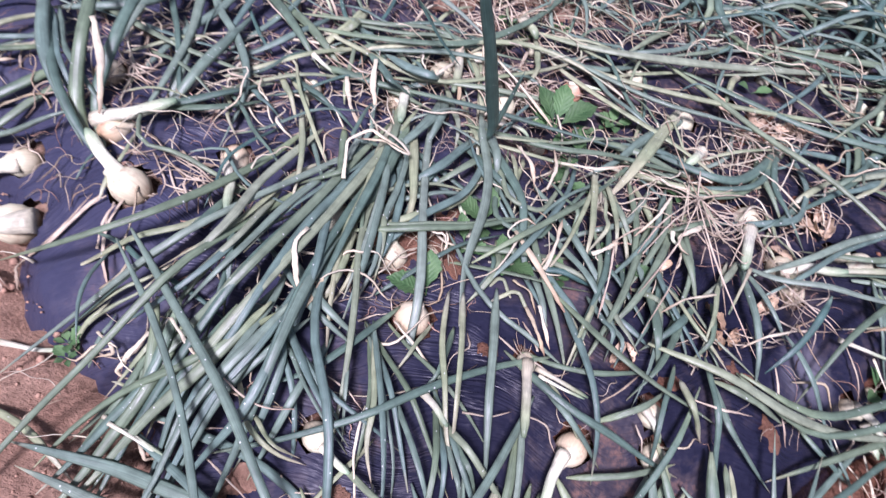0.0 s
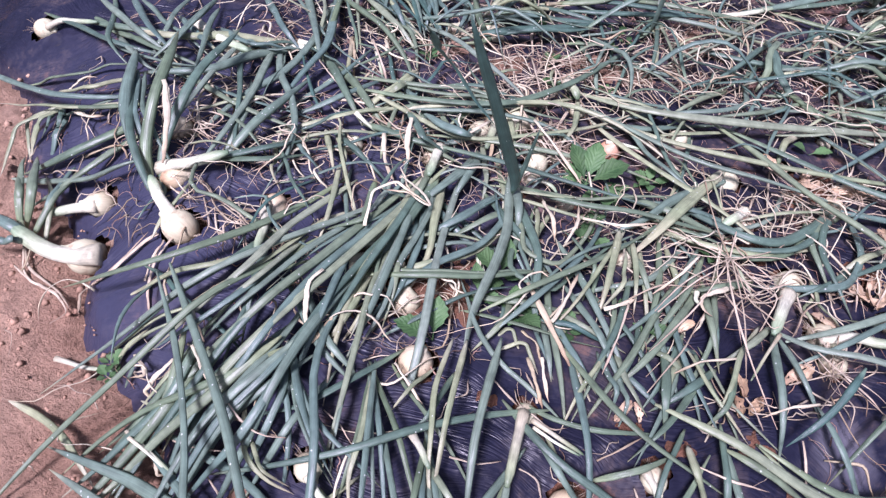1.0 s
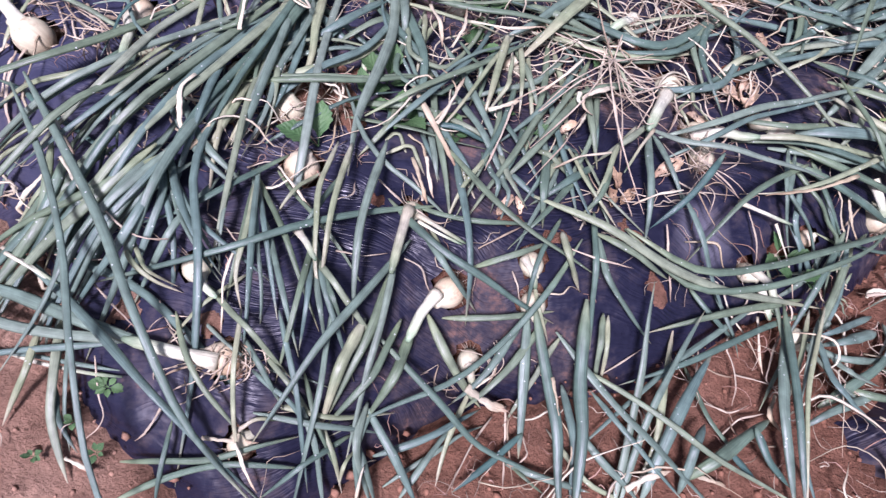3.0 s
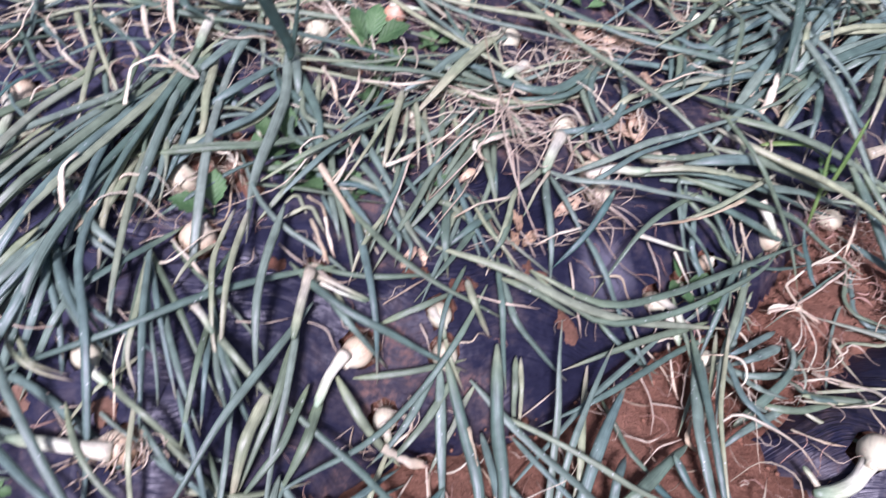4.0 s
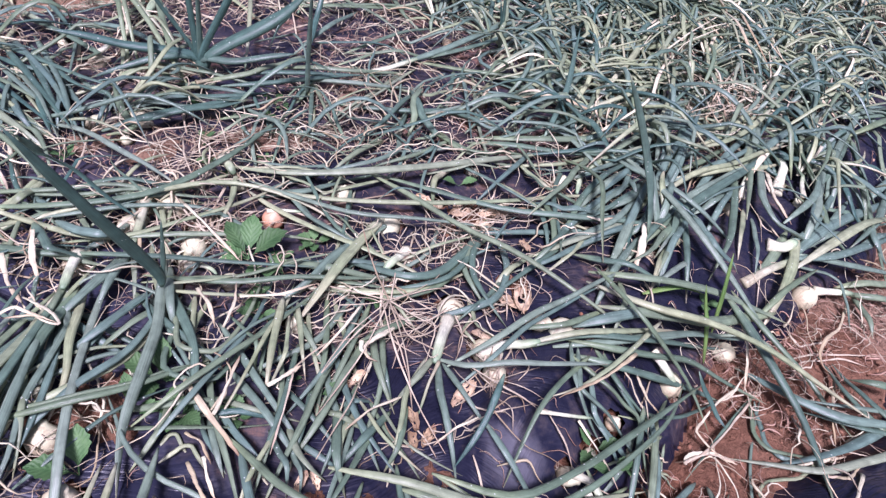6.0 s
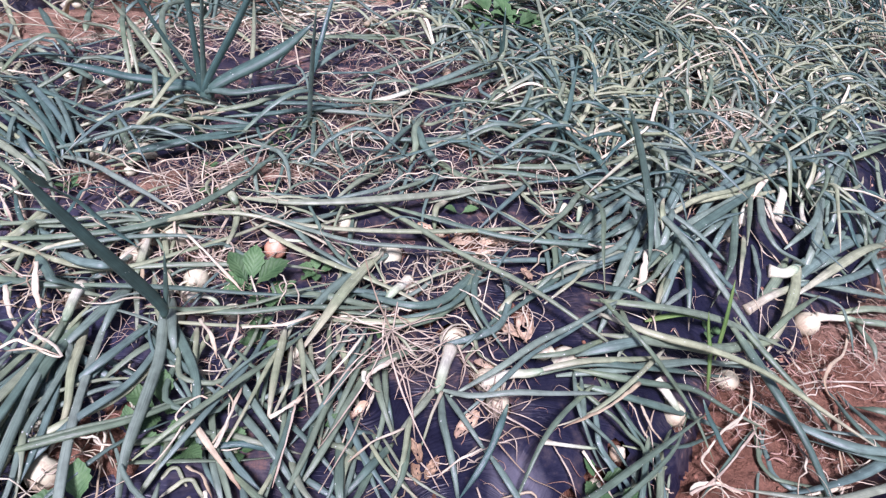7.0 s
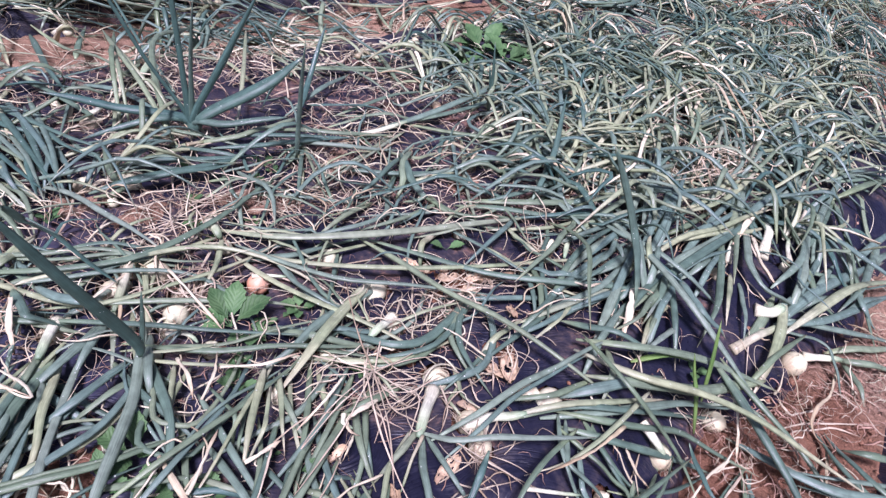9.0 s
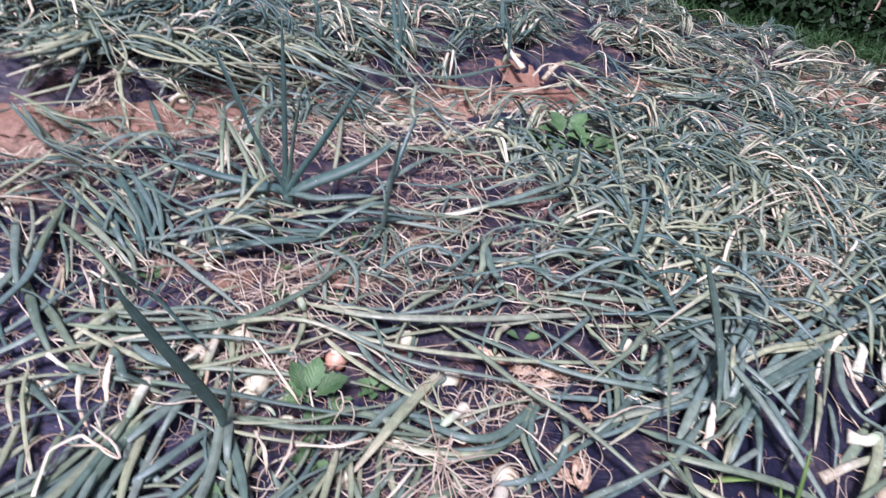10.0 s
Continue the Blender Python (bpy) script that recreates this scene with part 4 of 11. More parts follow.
leaf(o, 1.203, 1.254, .006, 42, .493, (0,-3,-2,4,), (0,.03,.04,.04,.03,.014), .0187, "b")
leaf(o, 1.165, 1.216, .006, 35, .298, (14,1,2,), (0,.04,.03,.02,.004), .0148, "g")
leaf(o, 1.225, 1.277, .006, 10, .456, (16,17,3,1,), (0,.04,.05,.05,.04,.02), .0183, "b")
leaf(o, 1.174, 1.247, .006, 12, .419, (9,5,5,4,), (0,.03,.04,.04,.03,.014), .0164, "g")
o = onion(.987, 1.435, -.004, .013, 78, 79, "p")
leaf(o, .951, 1.403, .01, -98, .284, (0,3,1,), (0,.004,.009,.006,0), .0047, "f")
o = onion(.963, 1.085, .002, .0291, 78, -115, "p")
leaf(o, .948, 1.04, .03, -112, .129, (0,2,2,), (0,.008,.016,.02,.02), .023, "w")
leaf(o, .891, 1.058, .02, -134, .154, (-2,-18,-23,), (0,.017,.03,.03,0), .0163, "g")
leaf(o, 1.004, 1.126, .006, -93, .173, (3,0,0,0,46,23,13,), (0,.008,.013,.019,.02,.03,.03,.015,0), .0092, "p")
leaf(o, 1.068, 1.149, .006, 38, .17, (5,0,3,), (0,.03,.02,.014,0), .0149, "p")
leaf(o, .835, .991, .06, -141, .106, (0,0,-7,-1,50,44,36,), (0,.003,.006,.009,.006,.002,-.002,-.006,-.01), .0099, "s")
o = onion(.658, 1.044, .002, .0222, 20, 0, "p")
leaf(o, .648, 1.098, .03, -107, .308, (-1,-1,-4,-9,), (0,.014,.03,.03,.018,-.01), .0086, "p")
leaf(o, .634, 1.084, .04, -95, .222, (-1,1,0,), (0,.014,.02,.02,-.01), .0143, "p")
leaf(o, .548, .936, .02, -58, .249, (1,4,2,), (0,.016,.03,.012,-.014), .0138, "b")
leaf(o, .664, .978, .03, -98, .262, (-1,-8,-4,), (0,.014,.02,.009,-.02), .0108, "g")
leaf(o, .691, .906, .01, -98, .164, (0,-6,-4,), (0,.017,.03,.02,-.004), .0099, "g")
leaf(o, .725, .995, .01, -81, .308, (0,10,12,9,), (0,.016,.03,.03,.02,-.005), .0134, "b")
leaf(o, .775, .968, .05, -99, .036, (0,0,12,73,0,0,0,), (0,0,0,0,0,-.003,-.005,-.008,-.01), .008, "w")
leaf(o, .649, 1.078, .02, -73, .188, (1,12,5,), (0,.015,.03,.013,-.014), .0111, "g")
leaf(o, .669, 1.09, .01, 42, .217, (5,1,4,), (0,.02,.02,.012,-.004), .0126, "g")
leaf(o, .558, 1.055, .07, 6, .15, (1,23,0,), (0,0,-.001,-.005,-.01), .0072, "s")
leaf(o, .536, .992, .06, 71, .109, (7,14,0,), (0,.006,.008,.004,0), .007, "s")
leaf(o, .618, .893, .02, 51, .152, (35,2,1,), (0,.05,.04,.04,.02), .008, "p")
crumpled_leaf(.694, .726, .02, .02)
crumpled_leaf(.852, .828, .02, .039)
crumpled_leaf(.954, .876, .02, .042)
crumpled_leaf(1.12, 1.103, .02, .057)
crumpled_leaf(1.014, 1.004, .02, .03)
crumpled_leaf(1.032, 1.376, .02, .054)
crumpled_leaf(.95, 1.415, .02, .04)
crumpled_leaf(1.025, 1.412, .02, .045)
crumpled_leaf(.85, .784, .02, .026)
loose(.926, 1.061, .04, -170, .18, (-15,-20,29,), (0,.002,.004,.007,.01), .0032, "f")
loose(.924, 1.054, .04, -158, .176, (1,4,2,), (0,.002,.005,.007,.01), .0031, "f")
loose(.943, 1.06, .03, -143, .191, (3,18,12,), (0,.002,.004,.007,.01), .0031, "f")
loose(.918, 1.052, .04, 146, .113, (0,-11,-26,), (0,.002,.004,.006,.01), .0033, "f")
loose(.852, 1.149, .05, -102, .261, (4,21,-1,), (0,0,0,-.005,-.02), .003, "f")
loose(.825, 1.126, .05, -97, .214, (2,31,30,), (0,-.002,-.004,-.007,-.01), .0031, "f")
loose(.738, 1.055, .05, 5, .232, (11,5,-12,), (0,0,0,0,0), .0033, "f")
loose(.979, 1.093, .02, -61, .097, (-2,-14,-13,), (0,0,0,0,0), .0041, "f")
loose(.963, 1.074, .02, -78, .131, (-5,-23,-9,), (0,0,0,0,0), .0039, "f")
loose(1.029, 1.078, .02, -86, .079, (0,13,62,), (0,0,0,0,0), .0041, "f")
loose(.811, .79, .026, -86, .069, (40,8,0,), (0,.006,.004,.001,-.002), .0015, "f")
loose(.795, .783, .021, -18, .077, (9,3,0,), (0,.005,.003,-.001,-.006), .0028, "f")
loose(.771, .753, .025, 28, .112, (4,9,2,), (0,.001,0,-.005,-.01), .0019, "f")
loose(.807, .833, .017, -80, .144, (23,79,7,), (0,.013,.02,.013,.004), .0023, "f")
loose(.858, .809, .021, -57, .064, (-3,-4,-1,), (0,.002,.003,.001,-.002), .003, "f")
loose(.868, .785, .017, -87, .06, (99,14,0,), (0,.017,.016,.011,.006), .0027, "f")
loose(.885, .807, .015, -44, .048, (10,68,17,), (0,.009,.016,.012,.004), .0029, "f")
loose(.921, .827, .019, -79, .04, (0,-6,-11,), (0,.007,.014,.014,.001), .0016, "f")
loose(.91, .83, .017, -83, .096, (10,84,16,), (0,.004,.007,.005,.003), .0016, "f")
loose(.967, .834, .015, -134, .085, (0,105,55,), (0,.009,.018,.015,.005), .0031, "f")
loose(1.026, .861, .013, -70, .058, (-6,-12,-3,), (0,.009,.012,.001,-.012), .0022, "f")
loose(.948, .808, .025, 26, .144, (-5,-5,-1,), (0,-.001,-.004,-.01,-.016), .0032, "f")
loose(1.005, .843, .018, 28, .078, (-1,-35,-64,), (0,.005,.01,.005,-.013), .0031, "f")
loose(1.016, .911, .014, -26, .1, (0,0,0,), (0,.003,.006,.003,-.006), .0022, "f")
loose(.986, .823, .014, 64, .081, (-7,-2,0,), (0,.019,.02,.016,.012), .0019, "f")
loose(1.008, .944, .015, -93, .064, (0,3,23,), (0,.007,.014,.017,-.001), .002, "f")
loose(.971, .944, .026, -62, .109, (2,18,17,), (0,0,.001,-.001,-.004), .0028, "f")
loose(.933, .846, .025, 29, .199, (-1,-5,-3,), (0,.003,.005,.001,-.006), .0025, "f")
loose(1.019, .98, .014, -100, .14, (0,5,42,), (0,.009,.017,.02,.003), .0018, "f")
loose(1.036, .96, .023, -101, .08, (0,4,112,), (0,.001,.002,.001,-.009), .0028, "f")
loose(1.095, 1.183, .021, -97, .146, (-1,-4,-3,), (0,.001,.002,.003,.005), .0037, "f")
loose(1.054, 1.136, .018, -79, .076, (-4,-43,-25,), (0,0,-.001,-.002,-.002), .0039, "f")
loose(1.02, 1.092, .018, -18, .09, (22,4,0,), (0,.003,.004,.005,.006), .0035, "f")
loose(1.15, 1.195, .017, -105, .096, (-7,-7,-1,), (0,.002,.005,.006,.008), .0027, "f")
loose(1.101, 1.151, .019, -12, .071, (-1,-14,-23,), (0,0,.001,.001,.002), .0026, "f")
loose(1.132, 1.169, .025, -67, .123, (-42,-10,0,), (0,0,0,.001,.001), .0036, "f")
loose(1.148, 1.231, .016, -57, .171, (-28,-37,-3,), (0,.003,.006,.008,.01), .0026, "f")
loose(1.122, 1.156, .02, -16, .162, (-35,-70,-3,), (0,-.001,-.002,-.003,-.004), .003, "f")
loose(.909, 1.327, .024, 5, .234, (-3,-20,-11,), (0,.003,.006,.01,.014), .0024, "f")
loose(.919, 1.255, .023, 42, .308, (0,-2,-2,), (0,.001,.002,.003,.004), .0034, "f")
loose(.992, 1.27, .019, 30, .126, (5,14,4,), (0,.001,.003,.004,.006), .0022, "f")
loose(.943, 1.316, .021, -9, .152, (0,-1,-1,), (0,.004,.007,.012,.017), .0041, "f")
loose(1.022, 1.257, .019, 55, .112, (3,5,1,), (0,.005,.01,.015,.019), .0033, "f")
loose(.986, 1.233, .017, 37, .246, (8,11,2,), (0,.001,.003,.004,.005), .0026, "f")
loose(1.022, 1.319, .02, -114, .081, (50,28,1,), (0,.005,.01,.012,.015), .0038, "f")
loose(1.117, 1.463, .016, -125, .286, (0,13,71,), (0,.002,.005,.009,.015), .0022, "f")
loose(.514, 1.234, .02, 69, .212, (-4,-18,-8,), (0,0,.001,.001,.001), .0028, "f")
loose(.531, 1.335, .017, -63, .099, (0,-6,-13,), (0,.002,.003,.005,.009), .0027, "f")
loose(.608, 1.33, .015, -124, .169, (0,-6,-24,), (0,.004,.008,.013,.02), .0036, "f")
loose(.502, 1.302, .024, -41, .156, (-29,-16,-1,), (0,.004,.007,.009,.012), .0028, "f")
loose(.552, 1.351, .015, -122, .199, (26,4,0,), (0,.011,.015,.019,.02), .0032, "f")
loose(.58, 1.291, .021, -112, .145, (0,1,0,), (0,.003,.006,.01,.013), .0029, "f")
loose(.522, 1.309, .022, -103, .164, (9,32,10,), (0,.004,.007,.011,.015), .0029, "f")
loose(.511, 1.31, .022, -85, .152, (63,32,1,), (0,0,0,0,0), .0023, "f")
loose(.283, 1.339, .017, -48, .096, (-9,-18,-4,), (0,.004,.007,.01,.013), .0018, "f")
loose(.216, 1.3, .016, -54, .125, (1,8,8,), (0,.005,.009,.015,.02), .0026, "f")
loose(.221, 1.295, .024, -51, .131, (0,-8,-22,), (0,0,0,-.001,-.001), .0028, "f")
loose(.223, 1.25, .022, -66, .086, (0,-2,-18,), (0,0,0,0,.001), .003, "f")
loose(.243, 1.24, .026, -100, .118, (0,-2,-16,), (0,.001,.002,.003,.006), .0017, "f")
loose(.203, 1.213, .014, -47, .155, (-22,-25,-3,), (0,.005,.01,.014,.018), .0032, "f")
loose(.259, 1.557, .018, -102, .228, (1,4,2,), (0,.001,.002,.003,.004), .0038, "f")
loose(.215, 1.501, .021, -55, .167, (2,17,16,), (0,.002,.004,.007,.01), .0034, "f")
loose(.23, 1.451, .026, -23, .116, (-1,-3,-1,), (0,0,-.001,-.001,-.002), .0034, "f")
loose(.204, 1.413, .016, -16, .079, (11,60,14,), (0,.003,.007,.011,.014), .0018, "f")
loose(.216, 1.355, .024, 146, .124, (-105,-10,0,), (0,.006,.01,.012,.014), .0034, "f")
loose(.203, 1.357, .019, 37, .127, (3,26,21,), (0,.001,.001,.002,.003), .0035, "f")
o = onion(1.026, .929, .002, .0238, 78, 69, "p")
leaf(o, .927, .919, .04, 23, .507, (9,-2,0,3,), (0,.03,.04,.03,.03,.01), .0136, "b")
leaf(o, .908, .915, .06, -118, .102, (0,5,0,), (0,0,0,-.01,-.02), .0057, "w")
leaf(o, .959, .802, .058, -160, .082, (0,6,0,), (0,-.004,-.008,-.018,-.03), .0046, "s")
leaf(o, .999, .844, .119, -118, .151, (-3,-9,-8,), (0,-.011,-.03,-.05,-.08), .0116, "d")
leaf(o, .978, .826, .019, -70, .238, (8,11,15,-4,), (0,.006,-.005,-.04,-.08,-.12), .0122, "b")
leaf(o, 1.02, .898, .02, -41, .116, (0,21,6,), (0,.001,.001,-.009,-.02), .0037, "f")
o = onion(1.194, 1.037, .002, .0266, 78, -157, "p")
leaf(o, 1.208, .936, .045, -140, .3, (0,4,10,3,), (0,.01,.018,.006,-.03,-.07), .0115, "g")
leaf(o, 1.284, 1.064, .03, -150, .252, (-2,-30,-12,), (0,.016,.03,.017,-.01), .0142, "g")
leaf(o, 1.192, .988, .02, -107, .209, (4,20,25,12,), (0,.01,.014,0,-.04,-.08), .0104, "b")
leaf(o, 1.157, .986, .01, -1, .604, (13,5,-7,-4,), (0,.02,.004,-.03,-.07,-.1), .0205, "b")
leaf(o, 1.203, 1.021, .03, 0, .306, (18,4,6,), (0,.03,.018,-.006,-.04), .0237, "b")
leaf(o, 1.186, .996, .02, -19, .512, (21,8,-21,-16,), (0,.01,-.018,-.06,-.11,-.13), .0167, "g")
leaf(o, 1.184, .96, .02, -21, .392, (16,11,-3,-12,), (0,.004,-.02,-.06,-.1,-.13), .017, "g")
leaf(o, 1.177, .952, .03, -59, .272, (16,0,16,0,-52,-1,-7,), (0,.003,-.005,-.012,-.04,-.06,-.09,-.12,-.14), .0108, "g")
leaf(o, 1.282, 1.091, .01, 53, .303, (-4,-1,1,), (0,.04,.04,.03,.01), .0177, "b")
leaf(o, 1.248, .99, .005, -78, .212, (9,43,7,), (0,.002,-.005,-.05,-.09), .0151, "g")
leaf(o, 1.204, .975, .02, -109, .276, (6,0,67,7,-11,-1,-4,), (0,.006,.007,.008,-.008,-.03,-.06,-.09,-.12), .0128, "b")
o = onion(.734, .639, -.01, .0208, 78, -73, "p")
leaf(o, .717, .638, .009, -54, .051, (0,-9,0,), (0,-.001,-.001,-.007,-.014), .0131, "w")
leaf(o, .803, .684, .026, -114, .493, (-8,-10,-15,2,), (0,-.014,-.05,-.07,-.08,-.1), .0099, "g")
leaf(o, .768, .718, .02, -111, .169, (1,13,19,), (0,.009,.009,-.011,-.07), .0088, "g")
leaf(o, .701, .609, .009, -53, .044, (0,9,3,), (0,-.006,-.011,-.03,-.04), .0033, "f")
leaf(o, .715, .734, .04, -19, .605, (7,16,9,-2,), (0,.02,-.013,-.06,-.1,-.13), .0155, "g")
leaf(o, .769, .687, .029, -81, .096, (7,33,17,), (0,.008,.012,-.014,-.05), .0142, "p")
leaf(o, .822, .745, .02, -89, .208, (5,8,6,), (0,.008,.005,-.04,-.09), .0105, "g")
leaf(o, .833, .714, .009, -81, .209, (7,0,32,18,0,2,4,), (0,.005,.004,.003,-.01,-.03,-.05,-.07,-.09), .0131, "b")
leaf(o, .823, .7, .028, -28, .153, (15,9,10,), (0,.012,.004,-.02,-.05), .0131, "g")
leaf(o, .78, .659, .031, -10, .115, (7,11,0,), (0,0,-.003,-.011,-.019), .0039, "f")
o = onion(1.144, .755, -.07, .019, 78, -42, "p")
leaf(o, 1.08, .833, .023, -7, .113, (2,5,0,), (0,-.003,-.007,-.014,-.02), .008, "w")
leaf(o, 1.143, .754, -.052, -22, .097, (0,0,-9,-37,0,0,0,), (0,-.003,-.006,-.009,-.012,-.017,-.02,-.03,-.03), .017, "w")
leaf(o, 1.021, .687, -.05, -46, .153, (13,23,2,), (0,-.003,-.014,-.04,-.06), .0105, "g")
leaf(o, 1.074, .701, -.063, -69, .121, (8,14,8,), (0,.001,-.004,-.02,-.05), .0097, "b")
leaf(o, 1.169, .733, -.07, -62, .059, (0,-4,-4,), (0,-.004,-.008,-.014,-.02), .0156, "w")
leaf(o, 1.179, .687, -.1, -91, .106, (0,3,10,), (0,-.001,-.002,-.005,-.01), .0051, "s")
leaf(o, 1.144, .679, -.085, 19, .107, (-7,-4,0,), (0,.003,-.002,-.012,-.02), .0062, "s")
o = onion(.613, .567, -.026, .026, 78, -120, "t")
leaf(o, .522, .576, .015, -96, .235, (-1,-9,-1,), (0,.002,-.006,-.03,-.07), .0131, "g")
leaf(o, .636, .604, -.005, 14, .142, (11,15,4,), (0,.03,.04,.03,.013), .0103, "g")
leaf(o, .594, .55, -.001, -116, .091, (2,10,0,), (0,.003,.004,.002,0), .0172, "w")
leaf(o, .569, .496, -.029, -99, .147, (0,-13,-6,), (0,.005,.008,-.014,-.05), .0162, "g")
leaf(o, .611, .529, -.04, 7, .188, (5,11,2,), (0,.012,.018,.011,-.001), .0103, "g")
leaf(o, .498, .484, .004, -102, .153, (-1,5,0,), (0,.006,.007,-.02,-.07), .0169, "p")
leaf(o, .513, .472, -.006, -32, .355, (1,0,19,6,), (0,-.019,-.04,-.07,-.09,-.11), .0106, "g")
leaf(o, .586, .519, -.014, -53, .153, (4,18,3,), (0,-.008,-.02,-.06,-.09), .0146, "g")
leaf(o, .549, .5, -.009, -104, .184, (0,-18,-5,), (0,.002,0,-.017,-.05), .0116, "g")
o = onion(1.096, 1.573, -.004, .018, 20, 0, "p")
leaf(o, 1.036, 1.597, .02, -56, .398, (3,7,12,8,), (0,.016,.03,.03,.013,-.01), .014, "b")
leaf(o, 1.041, 1.583, .01, -122, .169, (0,2,24,), (0,.01,.02,.03,0), .0185, "w")
leaf(o, 1.066, 1.713, .01, -133, .348, (-1,-16,-26,), (0,.017,.03,.03,0), .0147, "g")
leaf(o, 1.097, 1.7, .01, -20, .488, (12,14,7,), (0,.03,.03,.02,0), .0202, "g")
leaf(o, 1.125, 1.713, .02, -8, .488, (5,18,8,), (0,.018,.03,.02,0), .0207, "g")
leaf(o, 1.168, 1.593, .01, -7, .387, (18,17,3,), (0,.02,.02,.012,-.004), .0114, "p")
leaf(o, 1.217, 1.634, .01, -78, .197, (6,20,18,), (0,.014,.02,.018,-.004), .0123, "p")
o = onion(.322, .392, -.018, .0247, 78, -179, "t")
leaf(o, .327, .394, .002, -103, .039, (-1,-8,-7,), (0,-.005,-.01,-.015,-.02), .0031, "f")
leaf(o, .311, .404, .013, -93, .052, (-27,-6,0,), (0,-.008,-.017,-.02,-.03), .0014, "f")
leaf(o, .321, .397, .016, -117, .044, (-15,-23,-3,), (0,-.01,-.02,-.03,-.04), .0028, "f")
leaf(o, .322, .387, -.001, -139, .037, (-1,-22,-33,), (0,-.006,-.011,-.016,-.019), .0024, "f")
leaf(o, .309, .397, .012, -64, .031, (-26,-1,0,), (0,-.012,-.018,-.02,-.03), .0018, "f")
leaf(o, .356, .397, .016, -137, .038, (0,-54,-78,), (0,-.006,-.013,-.018,-.017), .0016, "f")
leaf(o, .343, .394, .02, -117, .034, (23,2,0,), (0,-.009,-.015,-.02,-.03), .0021, "f")
leaf(o, .263, .374, -.035, -164, .045, (0,2,85,), (0,-.006,-.012,-.018,-.02), .0029, "f")
leaf(o, .3, .385, -.016, -165, .056, (0,1,26,), (0,-.007,-.013,-.02,-.02), .0017, "f")
leaf(o, .276, .361, -.036, -62, .026, (0,-18,-73,), (0,-.002,-.005,-.008,-.011), .0019, "f")
leaf(o, .328, .358, -.025, -145, .085, (-3,-6,-1,), (0,-.011,-.02,-.03,-.04), .0024, "f")
leaf(o, .322, .38, .004, 177, .136, (0,-3,0,), (0,-.004,-.007,-.014,-.02), .0197, "w")
leaf(o, .227, .393, -.029, 172, .396, (-3,-2,7,-1,), (0,-.008,-.02,-.04,-.05,-.07), .0188, "b")
leaf(o, .212, .398, -.032, -176, .356, (-2,-4,-11,-1,), (0,-.013,-.03,-.04,-.05,-.07), .0162, "b")
leaf(o, .332, .453, .019, -78, .198, (-1,1,5,7,), (0,.007,.009,-.014,-.04,-.08), .0074, "p")
leaf(o, .273, .308, -.068, -83, .11, (-3,-2,1,), (0,.001,-.005,-.02,-.04), .0069, "g")
leaf(o, .322, .377, .003, -142, .072, (-1,-17,0,), (0,-.015,-.03,-.04,-.06), .0034, "f")
leaf(o, .325, .391, .01, -157, .089, (-1,-1,0,), (0,-.014,-.03,-.04,-.06), .0034, "f")
leaf(o, .331, .385, .009, -104, .039, (0,-13,-18,), (0,-.01,-.02,-.03,-.04), .0034, "f")
leaf(o, .338, .425, .004, -47, .112, (1,2,2,), (0,.01,.014,-.005,-.04), .0082, "b")
leaf(o, .449, .489, .011, -84, .285, (0,-6,-1,0,), (0,-.003,-.013,-.04,-.08,-.12), .009, "b")
leaf(o, .381, .463, .019, -63, .229, (0,-6,0,), (0,-.001,-.016,-.06,-.11), .0083, "b")
leaf(o, .433, .397, -.021, -63, .135, (1,13,1,), (0,-.001,-.009,-.04,-.08), .007, "g")
leaf(o, .375, .406, .001, -39, .125, (2,3,0,), (0,.003,0,-.04,-.07), .0083, "g")
o = onion(.373, .295, -.057, .0183, 78, 50, "p")
leaf(o, .371, .288, -.023, -56, .063, (0,7,4,), (0,-.011,-.02,-.03,-.05), .0052, "s")
leaf(o, .366, .302, -.027, 42, .053, (0,-18,-13,), (0,.004,.008,.005,-.004), .006, "w")
leaf(o, .321, .291, -.055, 2, .077, (1,2,0,), (0,.006,.01,.013,.016), .0068, "s")
leaf(o, .515, .34, -.08, -132, .152, (-1,-1,-2,), (0,.017,.03,.014,-.008), .0091, "g")
leaf(o, .466, .347, -.055, -54, .1, (1,-6,-4,), (0,0,-.005,-.03,-.05), .0079, "p")
leaf(o, .514, .272, -.101, 90, .063, (-12,-12,0,), (0,.03,.03,.018,.008), .0058, "p")
leaf(o, .514, .345, -.078, -58, .107, (1,1,-1,), (0,.004,.003,-.017,-.04), .0116, "b")
leaf(o, .381, .331, -.028, -1, .181, (3,9,3,), (0,.004,.001,-.02,-.06), .0091, "b")
leaf(o, .424, .374, -.026, -54, .164, (-1,-12,0,), (0,-.006,-.02,-.06,-.08), .0091, "b")
weed(.169, .338, -.094, .037, 6)
weed(.182, .254, -.117, .024, 5)
weed(.104, .235, -.12, .023, 5)
weed(.136, .288, -.117, .021, 5)
weed(-.146, .585, -.112, .039, 5)
o = onion(.668, .485, -.083, .0198, 78, -87, "p")
leaf(o, .744, .416, -.099, -85, .099, (6,2,0,), (0,-.001,-.001,-.001,-.001), .004, "f")
leaf(o, .668, .438, -.066, -17, .077, (2,11,0,), (0,-.01,-.019,-.03,-.03), .0155, "s")
leaf(o, .67, .468, -.073, -69, .026, (0,), (0,-.001,-.002), .0138, "w")
leaf(o, .68, .447, -.098, -107, .153, (0,5,6,3,), (0,.005,.009,.001,-.01,-.016), .0092, "p")
